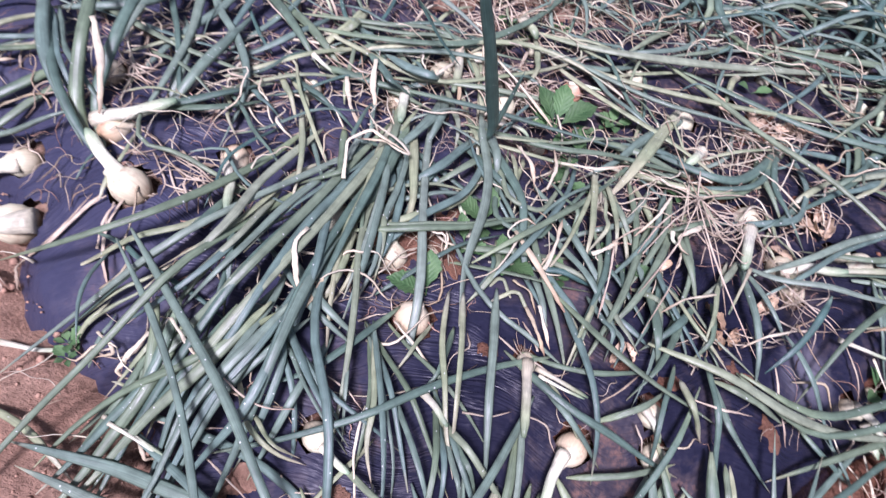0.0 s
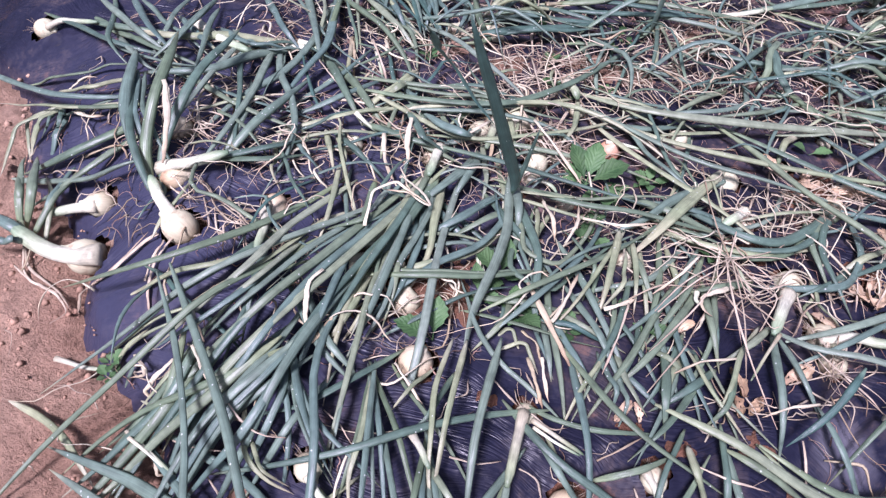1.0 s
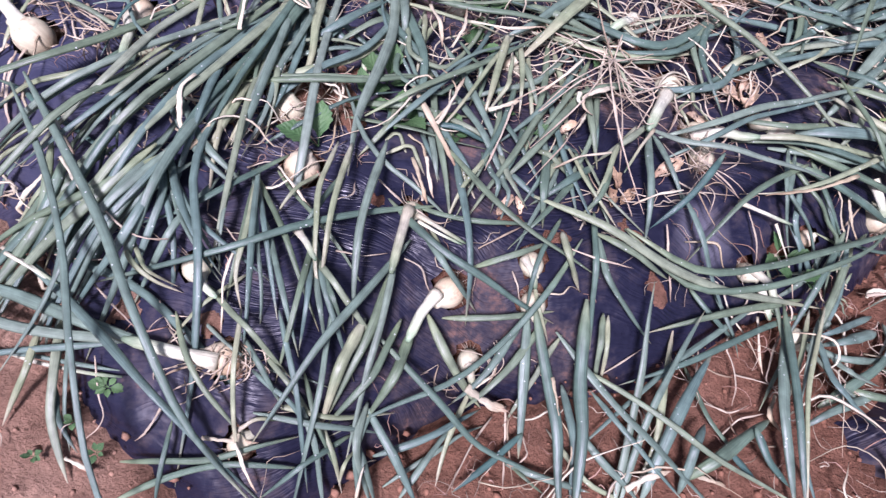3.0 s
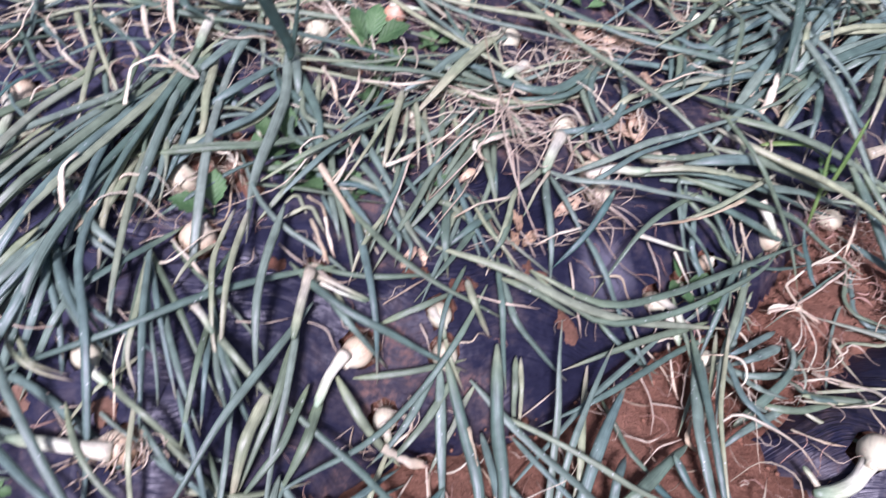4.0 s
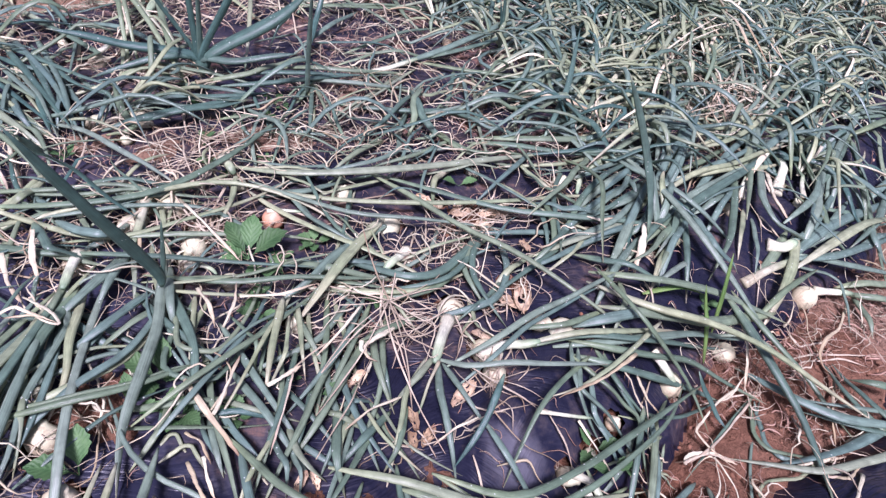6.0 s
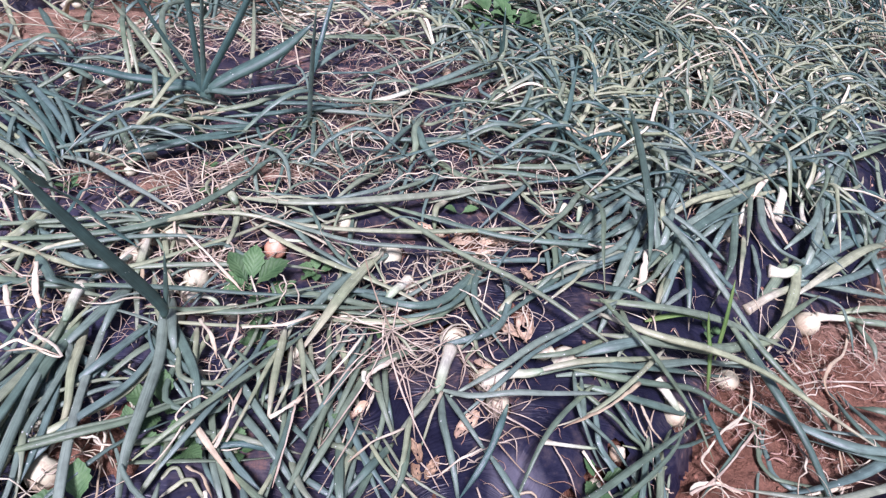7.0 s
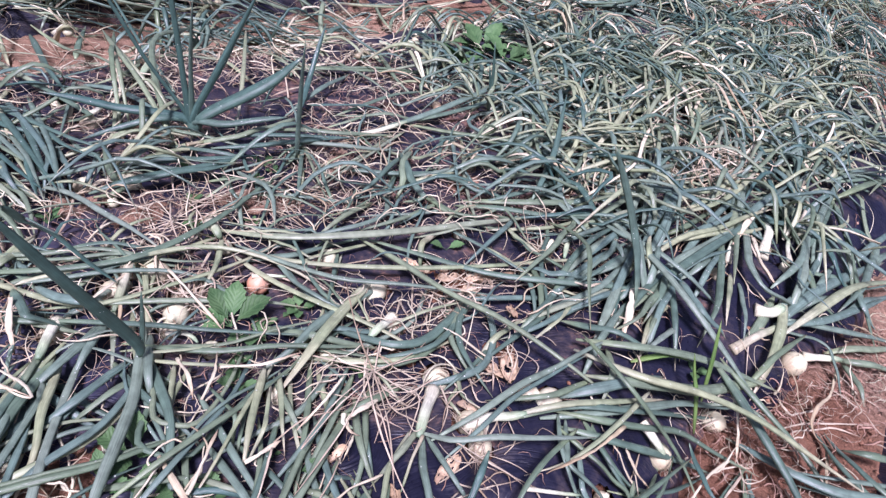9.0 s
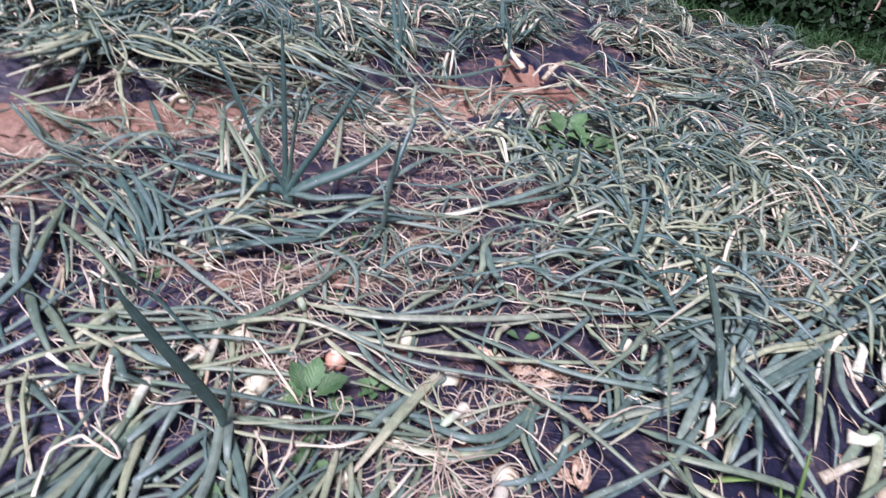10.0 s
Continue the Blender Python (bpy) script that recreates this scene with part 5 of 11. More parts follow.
leaf(o, .766, .393, -.09, -130, .137, (0,-4,-1,), (0,0,-.001,-.005,-.01), .0107, "d")
leaf(o, .75, .349, -.114, -16, .137, (7,7,1,), (0,.017,.02,.011,0), .0114, "b")
leaf(o, .695, .491, -.068, -45, .08, (0,-63,-30,0,0,0,0,), (0,-.002,-.005,-.008,-.013,-.017,-.02,-.03,-.03), .0061, "s")
o = onion(.75, .584, -.04, .022, 78, -79, "p")
leaf(o, .744, .612, -.019, -76, .09, (3,20,20,), (0,.001,0,-.017,-.05), .0072, "p")
leaf(o, .742, .564, -.033, -84, .206, (1,1,2,), (0,-.012,-.03,-.05,-.08), .0173, "b")
leaf(o, .746, .569, -.01, -70, .308, (0,-1,-8,3,), (0,-.016,-.03,-.04,-.06,-.08), .0182, "g")
leaf(o, .789, .469, -.03, -71, .086, (0,-2,0,), (0,-.005,-.01,-.015,-.02), .0058, "s")
leaf(o, .737, .554, -.038, -115, .167, (0,-8,-13,), (0,-.005,-.014,-.03,-.06), .0126, "b")
leaf(o, .775, .564, -.037, -119, .191, (0,-8,-7,), (0,-.006,-.016,-.03,-.07), .0126, "g")
leaf(o, .827, .597, -.006, -86, .323, (1,5,-7,0,), (0,-.019,-.04,-.05,-.07,-.09), .0207, "g")
leaf(o, .792, .547, -.04, -41, .37, (2,6,1,1,), (0,-.011,-.02,-.03,-.05,-.07), .0141, "b")
leaf(o, .829, .508, -.057, -21, .422, (-3,-1,11,1,), (0,.004,.005,-.003,-.02,-.04), .0094, "g")
leaf(o, .822, .481, -.089, -75, .18, (0,-9,3,), (0,.007,.009,-.005,-.03), .014, "b")
leaf(o, .871, .483, -.092, -51, .219, (9,7,3,), (0,.015,.014,-.002,-.02), .011, "b")
leaf(o, .866, .594, -.035, -94, .105, (4,11,11,), (0,.001,-.002,-.03,-.06), .0105, "g")
leaf(o, .875, .594, -.037, -92, .103, (4,5,10,), (0,.001,-.001,-.02,-.06), .0081, "p")
o = onion(1.205, .8, -.075, .012, 78, -73, "p")
leaf(o, 1.201, .85, -.018, -67, .106, (11,9,-4,), (0,0,-.011,-.04,-.07), .0095, "b")
leaf(o, 1.17, .831, -.01, -55, .127, (0,1,0,), (0,-.014,-.03,-.05,-.08), .007, "s")
leaf(o, 1.181, .773, -.063, -76, .266, (-1,-7,-24,-5,), (0,-.007,-.015,-.02,-.04,-.05), .011, "g")
weed(1.273, .773, -.096, .043, 3)
o = onion(.392, 1.36, .012, .028, 70, -156, "p")
leaf(o, .39, 1.381, .04, -58, .282, (8,14,18,), (0,-.004,-.009,-.014,-.02), .0052, "f")
o = onion(.516, 1.469, .002, .0208, 20, 0, "p")
leaf(o, .496, 1.436, .03, -101, .221, (-4,-3,-37,), (0,0,-.003,-.007,-.02), .0054, "f")
leaf(o, .493, 1.431, .03, -102, .24, (9,19,6,), (0,-.005,-.01,-.015,-.02), .0054, "f")
leaf(o, .476, 1.533, .03, -69, .081, (0,0,12,), (0,.006,.013,.019,.01), .0236, "w")
leaf(o, .51, 1.494, .02, -88, .221, (-1,-5,-26,), (0,.013,.02,.03,-.01), .0137, "p")
leaf(o, .475, 1.516, .02, -17, .894, (21,13,3,2,), (0,.03,.04,.03,.019,0), .0196, "g")
leaf(o, .562, 1.416, .01, -6, .228, (21,20,7,), (0,.02,.02,.013,-.004), .018, "b")
leaf(o, .542, 1.45, .03, -34, .678, (8,22,6,1,), (0,.018,.03,.03,.012,-.01), .015, "b")
o = onion(.444, 1.206, .002, .022, 20, 0, "p")
leaf(o, .444, 1.18, .02, -11, .072, (0,-23,-16,), (0,.004,.008,.01,.01), .0099, "w")
o = onion(1.334, 1.543, .002, .0249, 20, 0, "p")
leaf(o, .875, 1.263, .018, -60, .166, (5,62,29,), (0,.008,.015,.011,.001), .0017, "f")
leaf(o, .896, 1.323, .02, -113, .136, (0,6,13,), (0,.006,.012,.013,.003), .0028, "f")
leaf(o, .88, 1.246, .02, 2, .161, (0,1,1,), (0,.005,.01,.006,-.005), .0016, "f")
leaf(o, .961, 1.241, .016, 113, .076, (7,2,0,), (0,.007,.007,.005,.003), .0018, "f")
leaf(o, .928, 1.323, .022, -84, .091, (18,38,6,), (0,0,0,-.003,-.006), .0018, "f")
leaf(o, .916, 1.465, .017, -76, .225, (0,4,7,), (0,.01,.019,.017,-.002), .0023, "f")
leaf(o, 1.076, 1.436, .016, -133, .265, (9,13,2,), (0,.011,.016,.012,.007), .0035, "f")
leaf(o, .856, 1.479, .017, -48, .292, (6,2,0,), (0,.007,.008,.006,.004), .0021, "f")
leaf(o, .978, 1.457, .02, -63, .27, (38,31,2,), (0,.003,.003,0,-.004), .0029, "f")
leaf(o, 1.082, 1.451, .017, -93, .165, (-2,-5,-2,), (0,.004,.006,.003,-.001), .0027, "f")
leaf(o, .974, 1.333, .018, 14, .251, (5,43,22,), (0,.003,.006,.005,.003), .0031, "f")
leaf(o, 1.007, 1.314, .017, 41, .195, (6,15,4,), (0,.005,.007,.003,-.002), .0028, "f")
leaf(o, 1.097, 1.417, .018, -43, .095, (10,11,1,), (0,.01,.013,.007,0), .0025, "f")
leaf(o, 1.052, 1.431, .026, -35, .108, (-4,-3,0,), (0,.004,.003,0,-.004), .0028, "f")
leaf(o, 1.053, 1.395, .024, -67, .198, (59,24,1,), (0,.011,.008,-.001,-.01), .0029, "f")
leaf(o, 1.059, 1.344, .02, 5, .244, (43,10,0,), (0,.011,.008,.002,-.003), .0021, "f")
leaf(o, 1.087, 1.489, .016, -73, .228, (10,65,17,), (0,.005,.01,.01,.008), .0018, "f")
leaf(o, 1.067, 1.357, .022, 29, .266, (8,1,0,), (0,.007,.004,-.001,-.005), .0021, "f")
leaf(o, 1.281, 1.666, .02, -125, .34, (-1,-5,-12,), (0,.015,.03,.03,-.014), .0134, "b")
leaf(o, 1.251, 1.44, .03, -97, .205, (4,-4,-1,), (0,.012,.02,.008,-.02), .0161, "g")
leaf(o, 1.429, 1.64, .01, -114, .177, (0,0,1,), (0,.008,.015,.017,.01), .0169, "w")
leaf(o, 1.42, 1.586, .02, 33, .397, (3,2,4,), (0,.03,.04,.03,.01), .0212, "g")
leaf(o, 1.369, 1.398, .02, 1, .289, (34,1,6,), (0,.04,.04,.04,.02), .0201, "b")
crumpled_leaf(1.106, 1.379, .02, .047)
crumpled_leaf(1.071, 1.346, .02, .041)
crumpled_leaf(1.165, 1.272, .02, .024)
crumpled_leaf(2.057, 2.17, .02, .049)
crumpled_leaf(2.524, 2.539, .02, .051)
crumpled_leaf(1.978, 1.713, .02, .042)
o = onion(1.017, .982, .002, .0268, 78, -30, "p")
leaf(o, .901, .947, .03, -35, .36, (28,10,2,8,), (0,.03,.05,.04,.03,.005), .0131, "b")
leaf(o, .915, .96, .02, -124, .143, (-2,-6,-13,), (0,.014,.02,.02,-.014), .0127, "g")
leaf(o, .917, .955, .02, -98, .24, (0,12,4,2,), (0,.014,.03,.03,.01,-.03), .0137, "b")
leaf(o, .923, .946, .02, -75, .154, (6,9,10,), (0,.011,.015,.006,-.018), .0109, "b")
leaf(o, .996, .964, .02, 5, .119, (-1,-4,0,), (0,.01,.02,.02,.03), .0213, "w")
leaf(o, 1.086, .983, .02, -1, .42, (12,4,8,), (0,.04,.02,-.009,-.06), .0146, "p")
leaf(o, 1.084, .982, .01, 5, .607, (-10,19,2,-7,), (0,.03,.03,-.02,-.08,-.11), .0199, "g")
o = onion(1.64, 1.058, -.106, .026, 78, 163, "p")
leaf(o, 1.6, .941, -.08, -154, .261, (0,11,2,0,70,14,6,), (0,-.004,-.008,-.01,-.012,-.015,-.018,-.02,-.02), .007, "s")
leaf(o, 1.635, 1.157, 0, -74, .505, (-5,3,-16,-24,), (0,-.02,-.04,-.07,-.09,-.07), .0261, "g")
leaf(o, 1.648, .944, -.114, -113, .287, (-1,0,34,58,10,0,-8,), (0,.002,.004,.007,.012,.012,.01,.009,.014), .0116, "g")
leaf(o, 1.671, .95, -.114, -145, .333, (0,2,0,), (0,.005,.011,.005,0), .0096, "g")
leaf(o, 1.653, 1.114, -.008, -65, .183, (-32,-14,-7,), (0,-.04,-.06,-.08,-.09), .0116, "s")
leaf(o, 1.599, 1.08, -.071, 83, .092, (-1,-1,0,), (0,.05,.1,.14,.18), .0115, "e")
leaf(o, 1.736, 1.12, -.058, 32, .332, (-1,-1,1,), (0,.04,.04,.03,.009), .0169, "g")
leaf(o, 1.763, 1.158, -.072, -75, .095, (0,0,0,63,8,0,0,), (0,-.004,-.008,-.013,-.017,-.02,-.02,-.03,-.03), .0082, "s")
o = onion(1.435, .95, -.073, .0288, 78, 96, "p")
leaf(o, 1.417, 1.045, .019, -140, .373, (-1,-6,-9,-16,), (0,.018,.03,.02,.004,-.017), .0117, "p")
leaf(o, 1.475, .941, -.016, -52, .106, (0,-7,0,), (0,-.03,-.05,-.07,-.08), .0117, "d")
leaf(o, 1.384, .987, -.006, -57, .076, (0,18,6,), (0,-.007,-.015,-.03,-.06), .0209, "w")
leaf(o, 1.371, .865, -.072, -118, .236, (2,3,7,), (0,.004,.006,-.006,-.04), .015, "g")
weed(1.602, 1.152, -.055, .059, 3)
o = onion(1.965, 1.23, -.097, .034, 78, 17, "p")
leaf(o, 1.629, .917, -.1, -144, .249, (0,-4,-6,), (0,0,0,0,.001), .0058, "f")
leaf(o, 1.406, .783, -.097, 21, .131, (-10,-27,-6,), (0,-.002,-.003,-.003,-.003), .0063, "f")
leaf(o, 1.608, .906, -.11, -131, .102, (118,29,0,), (0,.007,.007,.003,-.001), .0031, "f")
leaf(o, 1.671, .905, -.108, 170, .079, (15,51,9,), (0,.004,.006,.002,-.003), .003, "f")
leaf(o, 1.657, .985, -.113, -110, .177, (4,113,21,), (0,.005,.01,.006,.001), .0028, "f")
leaf(o, 1.667, .949, -.107, 52, .088, (31,49,4,), (0,.005,.006,.002,-.002), .0026, "f")
leaf(o, 2.097, 1.211, -.11, -137, .354, (0,-2,-11,0,15,27,78,), (0,.005,.011,.016,.02,.03,.02,.013,0), .0098, "s")
leaf(o, 1.909, 1.295, -.031, 32, .825, (-5,1,0,-1,), (0,.03,.03,-.001,-.03,-.06), .0318, "b")
leaf(o, 1.966, 1.332, -.033, -6, .43, (5,1,2,), (0,-.012,-.03,-.05,-.08), .0218, "b")
leaf(o, 1.915, 1.305, -.028, 9, .705, (13,2,1,), (0,-.009,-.03,-.05,-.07), .0271, "b")
leaf(o, 1.949, 1.306, -.05, -11, .296, (4,0,-39,-52,-3,-11,3,), (0,-.004,-.009,-.015,-.02,-.03,-.04,-.05,-.06), .0141, "b")
leaf(o, 1.998, 1.243, -.083, -1, .113, (0,-7,-3,), (0,-.001,-.002,0,.003), .0227, "w")
leaf(o, 2.1, 1.277, -.104, -8, .275, (14,3,6,), (0,.03,.02,.012,-.006), .023, "g")
leaf(o, 2.101, 1.261, -.107, -49, .218, (41,6,11,), (0,.03,.03,.015,-.003), .0223, "g")
leaf(o, 1.93, 1.347, -.014, 24, .412, (17,2,-1,), (0,.02,.03,.04,.03), .0192, "b")
leaf(o, 1.975, 1.328, -.048, 57, .358, (-8,5,-4,-2,), (0,.07,.09,.09,.09,.08), .0224, "b")
leaf(o, 2.022, 1.366, -.045, 14, .217, (8,0,3,), (0,.04,.03,.018,.004), .0205, "b")
o = onion(1.26, .848, -.052, .0176, 20, 0, "t")
leaf(o, 1.29, .892, -.034, -27, .316, (28,20,4,-1,), (0,-.017,-.03,-.05,-.07,-.08), .0107, "g")
leaf(o, 1.28, .937, .022, -54, .141, (0,-1,-7,0,-44,-3,0,), (0,-.012,-.02,-.04,-.05,-.06,-.08,-.09,-.1), .0066, "s")
leaf(o, 1.375, .836, -.085, -151, .184, (-2,-9,-3,), (0,.015,.02,.018,.006), .0116, "g")
leaf(o, 1.216, .917, .008, -104, .211, (6,0,50,17,-7,-7,-7,), (0,.001,-.004,-.009,-.03,-.05,-.07,-.09,-.11), .0114, "b")
leaf(o, 1.345, .885, -.057, -120, .142, (2,2,2,), (0,.003,.002,-.014,-.04), .0099, "g")
leaf(o, 1.332, .82, -.069, -74, .06, (0,0,32,30,0,0,0,), (0,-.004,-.007,-.011,-.015,-.019,-.02,-.03,-.03), .0086, "s")
leaf(o, 1.313, .947, .036, -147, .211, (-2,-10,0,), (0,0,0,-.002,-.004), .009, "s")
leaf(o, 1.357, .87, -.064, -106, .214, (4,-7,-3,), (0,-.002,-.01,-.02,-.05), .0123, "b")
leaf(o, 1.32, .941, .001, -75, .1, (0,0,0,20,31,0,0,), (0,-.005,-.011,-.016,-.02,-.03,-.04,-.05,-.06), .0063, "s")
leaf(o, 1.328, .872, -.033, -116, .238, (2,3,0,), (0,-.005,-.017,-.05,-.08), .0128, "g")
leaf(o, 1.345, .834, -.081, -106, .109, (20,0,0,11,63,-2,-6,), (0,.003,-.002,-.007,-.012,-.017,-.02,-.03,-.03), .0072, "p")
o = onion(1.493, 1.283, -.01, .016, 20, 0, "p")
leaf(o, 1.42, 1.4, .02, -160, .234, (-6,0,0,-30,-18,-4,-18,), (0,.011,.019,.03,.04,.03,.03,.015,0), .0202, "b")
leaf(o, 1.392, 1.331, .01, -144, .319, (-2,-4,-23,), (0,.016,.03,.03,0), .0142, "b")
leaf(o, 1.474, 1.291, .05, 103, .204, (29,32,6,), (0,.09,.18,.27,.35), .0196, "d")
leaf(o, 1.52, 1.373, .01, -150, .247, (-1,-6,-14,), (0,.019,.04,.04,.01), .0175, "b")
leaf(o, 1.53, 1.377, .01, -164, .221, (-1,-14,-27,), (0,.02,.04,.04,.02), .0178, "b")
leaf(o, 1.406, 1.233, .01, 42, .405, (-1,0,1,), (0,.04,.04,.03,.01), .0183, "g")
leaf(o, 1.568, 1.4, .03, 28, .505, (3,1,3,), (0,.03,.03,.03,.01), .023, "b")
leaf(o, 1.457, 1.28, .02, 36, .889, (-4,3,2,1,), (0,.03,.05,.04,.03,.02), .0239, "g")
leaf(o, 1.47, 1.169, -.001, 61, .366, (-12,-1,0,), (0,.06,.05,.04,.02), .018, "b")
leaf(o, 1.473, 1.317, .06, -116, .162, (0,-3,-1,), (0,-.005,-.009,-.019,-.03), .0185, "s")
leaf(o, 1.357, 1.201, .006, 59, .411, (-3,-1,0,0,), (0,.03,.06,.07,.06,.04), .0223, "b")
leaf(o, 1.446, 1.312, .03, 37, .127, (9,16,0,), (0,.018,.03,.04,.05), .0195, "d")
leaf(o, 1.489, 1.299, .006, 85, .175, (11,-32,-3,), (0,.06,.12,.11,.1), .0254, "b")
leaf(o, 1.533, 1.321, .006, 105, .193, (-9,-24,-7,), (0,.06,.1,.1,.09), .0208, "b")
leaf(o, 1.511, 1.325, .006, 53, .2, (8,-3,-2,), (0,.06,.08,.08,.06), .0185, "b")
leaf(o, 1.473, 1.262, .01, 34, .23, (8,1,2,), (0,.05,.04,.03,.02), .018, "g")
leaf(o, 1.571, 1.235, .021, -143, .17, (-1,-1,-13,), (0,.011,.019,.02,-.007), .0155, "b")
leaf(o, 1.588, 1.346, .02, -128, .232, (0,0,3,), (0,.014,.02,.03,-.008), .0161, "g")
o = onion(2.049, 1.598, -.004, .024, 78, 69, "p")
leaf(o, 2.049, 2.203, .044, -108, .369, (4,76,33,), (0,.02,.04,.04,.016), .0031, "f")
leaf(o, 1.965, 2.041, .035, 1, .275, (20,5,0,), (0,.03,.03,.03,.02), .0061, "s")
leaf(o, 2.058, 2.168, .04, -108, .218, (6,83,22,), (0,.011,.02,.014,.001), .0045, "f")
leaf(o, 2.005, 2.217, .047, -85, .327, (0,-1,-2,), (0,.018,.03,.03,.004), .0075, "s")
leaf(o, 1.934, 2.073, .062, -25, .168, (2,4,1,), (0,.009,.014,.009,.001), .0042, "f")
leaf(o, 2.148, 2.292, .049, -114, .384, (0,-1,-2,), (0,.02,.04,.04,.01), .007, "s")
leaf(o, 1.988, 1.959, .047, 52, .503, (-4,0,0,), (0,.05,.03,.012,-.006), .0035, "f")
leaf(o, 2.058, 2.131, .054, -125, .252, (0,22,109,), (0,.018,.04,.03,-.016), .004, "s")
leaf(o, 2.063, 2.158, .061, -101, .164, (0,6,130,), (0,.006,.013,.015,-.02), .0047, "f")
leaf(o, 2.296, 2.33, .049, -131, .588, (0,0,2,), (0,.019,.04,.05,.015), .006, "s")
leaf(o, 2.003, 2.069, .039, -99, .209, (2,43,42,), (0,.03,.06,.05,.02), .0063, "f")
leaf(o, 2.117, 2.225, .048, -122, .37, (1,23,53,), (0,.019,.04,.04,-.007), .005, "s")
leaf(o, 1.994, 1.987, .047, 38, .26, (0,-4,-22,), (0,.007,.014,.019,.012), .0033, "f")
leaf(o, 2.08, 2.129, .047, -58, .16, (-2,-23,-28,), (0,.008,.016,.018,.011), .0058, "s")
leaf(o, 2.081, 2.208, .06, -80, .278, (2,16,12,), (0,.005,.008,.001,-.014), .0062, "f")
leaf(o, 1.904, 2.054, .064, 0, .427, (12,8,1,), (0,-.001,-.005,-.013,-.02), .0061, "s")
leaf(o, 2.09, 2.078, .055, 24, .242, (7,24,8,), (0,.004,.008,.006,.004), .0046, "f")
leaf(o, 2.208, 2.307, .048, -112, .365, (0,7,95,), (0,.009,.019,.02,.004), .0077, "s")
leaf(o, 2.134, 2.132, .06, -126, .291, (0,8,53,), (0,.018,.04,.04,-.014), .0062, "f")
leaf(o, 2.072, 2.177, .051, -82, .291, (2,58,45,), (0,.02,.05,.04,.008), .0059, "s")
leaf(o, 2.023, 1.895, .052, 35, .321, (1,4,3,), (0,.013,.02,.02,.003), .0033, "f")
leaf(o, 2.053, 2.07, .039, 4, .249, (28,1,0,), (0,.04,.03,.02,.012), .004, "s")
leaf(o, 2.33, 2.292, .062, -129, .561, (1,7,3,), (0,.002,.003,-.003,-.013), .0067, "f")
leaf(o, 2.062, 2.223, .046, -52, .399, (27,55,5,), (0,.019,.03,.03,.019), .0081, "s")
leaf(o, 2.066, 2.106, .044, -89, .359, (58,76,1,), (0,.03,.04,.03,.013), .0045, "f")
leaf(o, 1.994, 2.095, .06, -11, .402, (11,32,8,), (0,.011,.016,.002,-.015), .0053, "s")
leaf(o, 2.08, 2.108, .061, -52, .308, (48,9,0,), (0,.016,.013,.006,0), .0055, "f")
leaf(o, 2.114, 1.915, .036, 50, .815, (8,2,0,), (0,.05,.05,.04,.03), .0048, "s")
leaf(o, 2.089, 1.977, .06, 76, .312, (-8,-11,-2,), (0,-.002,-.004,-.006,-.008), .0039, "f")
leaf(o, 2.075, 2.071, .051, -113, .41, (149,2,0,), (0,.03,.02,.008,-.005), .004, "s")
leaf(o, 2.172, 2.25, .038, -104, .389, (0,40,105,), (0,.019,.04,.04,.017), .0033, "f")
leaf(o, 2.187, 2.249, .043, -101, .412, (0,36,81,), (0,.013,.03,.02,-.002), .0068, "s")
leaf(o, 2.388, 2.297, .059, -132, .394, (0,0,5,), (0,.005,.011,.014,-.008), .0034, "f")
leaf(o, 2.18, 2.123, .051, -119, .335, (5,87,24,), (0,.017,.03,.018,-.005), .0063, "s")
leaf(o, 2.194, 2.232, .041, -94, .42, (42,81,2,), (0,.019,.03,.019,.008), .0037, "f")
leaf(o, 2.154, 2.256, .056, -86, .284, (1,21,32,), (0,.006,.011,.013,.009), .0075, "s")
leaf(o, 1.974, 1.958, .056, -42, .582, (65,25,0,), (0,.03,.03,.013,-.002), .0049, "f")
leaf(o, 2.15, 2.11, .054, -104, .307, (60,64,1,), (0,.03,.04,.02,0), .006, "s")
leaf(o, 2.534, 2.445, .061, -135, .599, (1,7,5,), (0,.007,.013,.004,-.014), .0067, "f")
leaf(o, 2.383, 2.321, .038, -119, .512, (0,29,122,), (0,.02,.04,.05,.02), .0051, "s")
leaf(o, 1.892, 2.103, .036, -100, .494, (10,81,16,), (0,.018,.03,.02,.002), .0032, "f")
leaf(o, 1.789, 1.868, .041, -26, .434, (61,6,0,), (0,.06,.05,.03,.014), .0056, "s")
leaf(o, 1.851, 1.89, .053, -14, .314, (43,3,0,), (0,.05,.03,.011,-.009), .0062, "f")
leaf(o, 2.044, 2.186, .046, -113, .509, (0,5,38,), (0,.017,.03,.04,.003), .0056, "s")
leaf(o, 2.046, 2.09, .055, -116, .264, (0,11,25,), (0,.013,.03,.03,.007), .0066, "f")
leaf(o, 2.028, 1.979, .061, -134, .332, (0,3,151,), (0,.012,.02,.03,-.02), .0064, "s")
leaf(o, 2.094, 2.081, .057, -138, .234, (14,60,12,), (0,.005,.008,.004,0), .0033, "f")
leaf(o, 1.878, 1.811, .058, 25, .466, (6,13,3,), (0,.012,.016,.001,-.02), .0052, "s")
leaf(o, 2.005, 1.969, .053, -91, .272, (97,31,0,), (0,.019,.018,.007,-.004), .0055, "f")
leaf(o, 1.837, 1.797, .057, -65, .422, (103,4,0,), (0,.04,.03,.014,-.002), .0037, "s")
leaf(o, 2.123, 2.083, .058, -137, .442, (0,16,55,), (0,.015,.03,.03,-.017), .0035, "f")
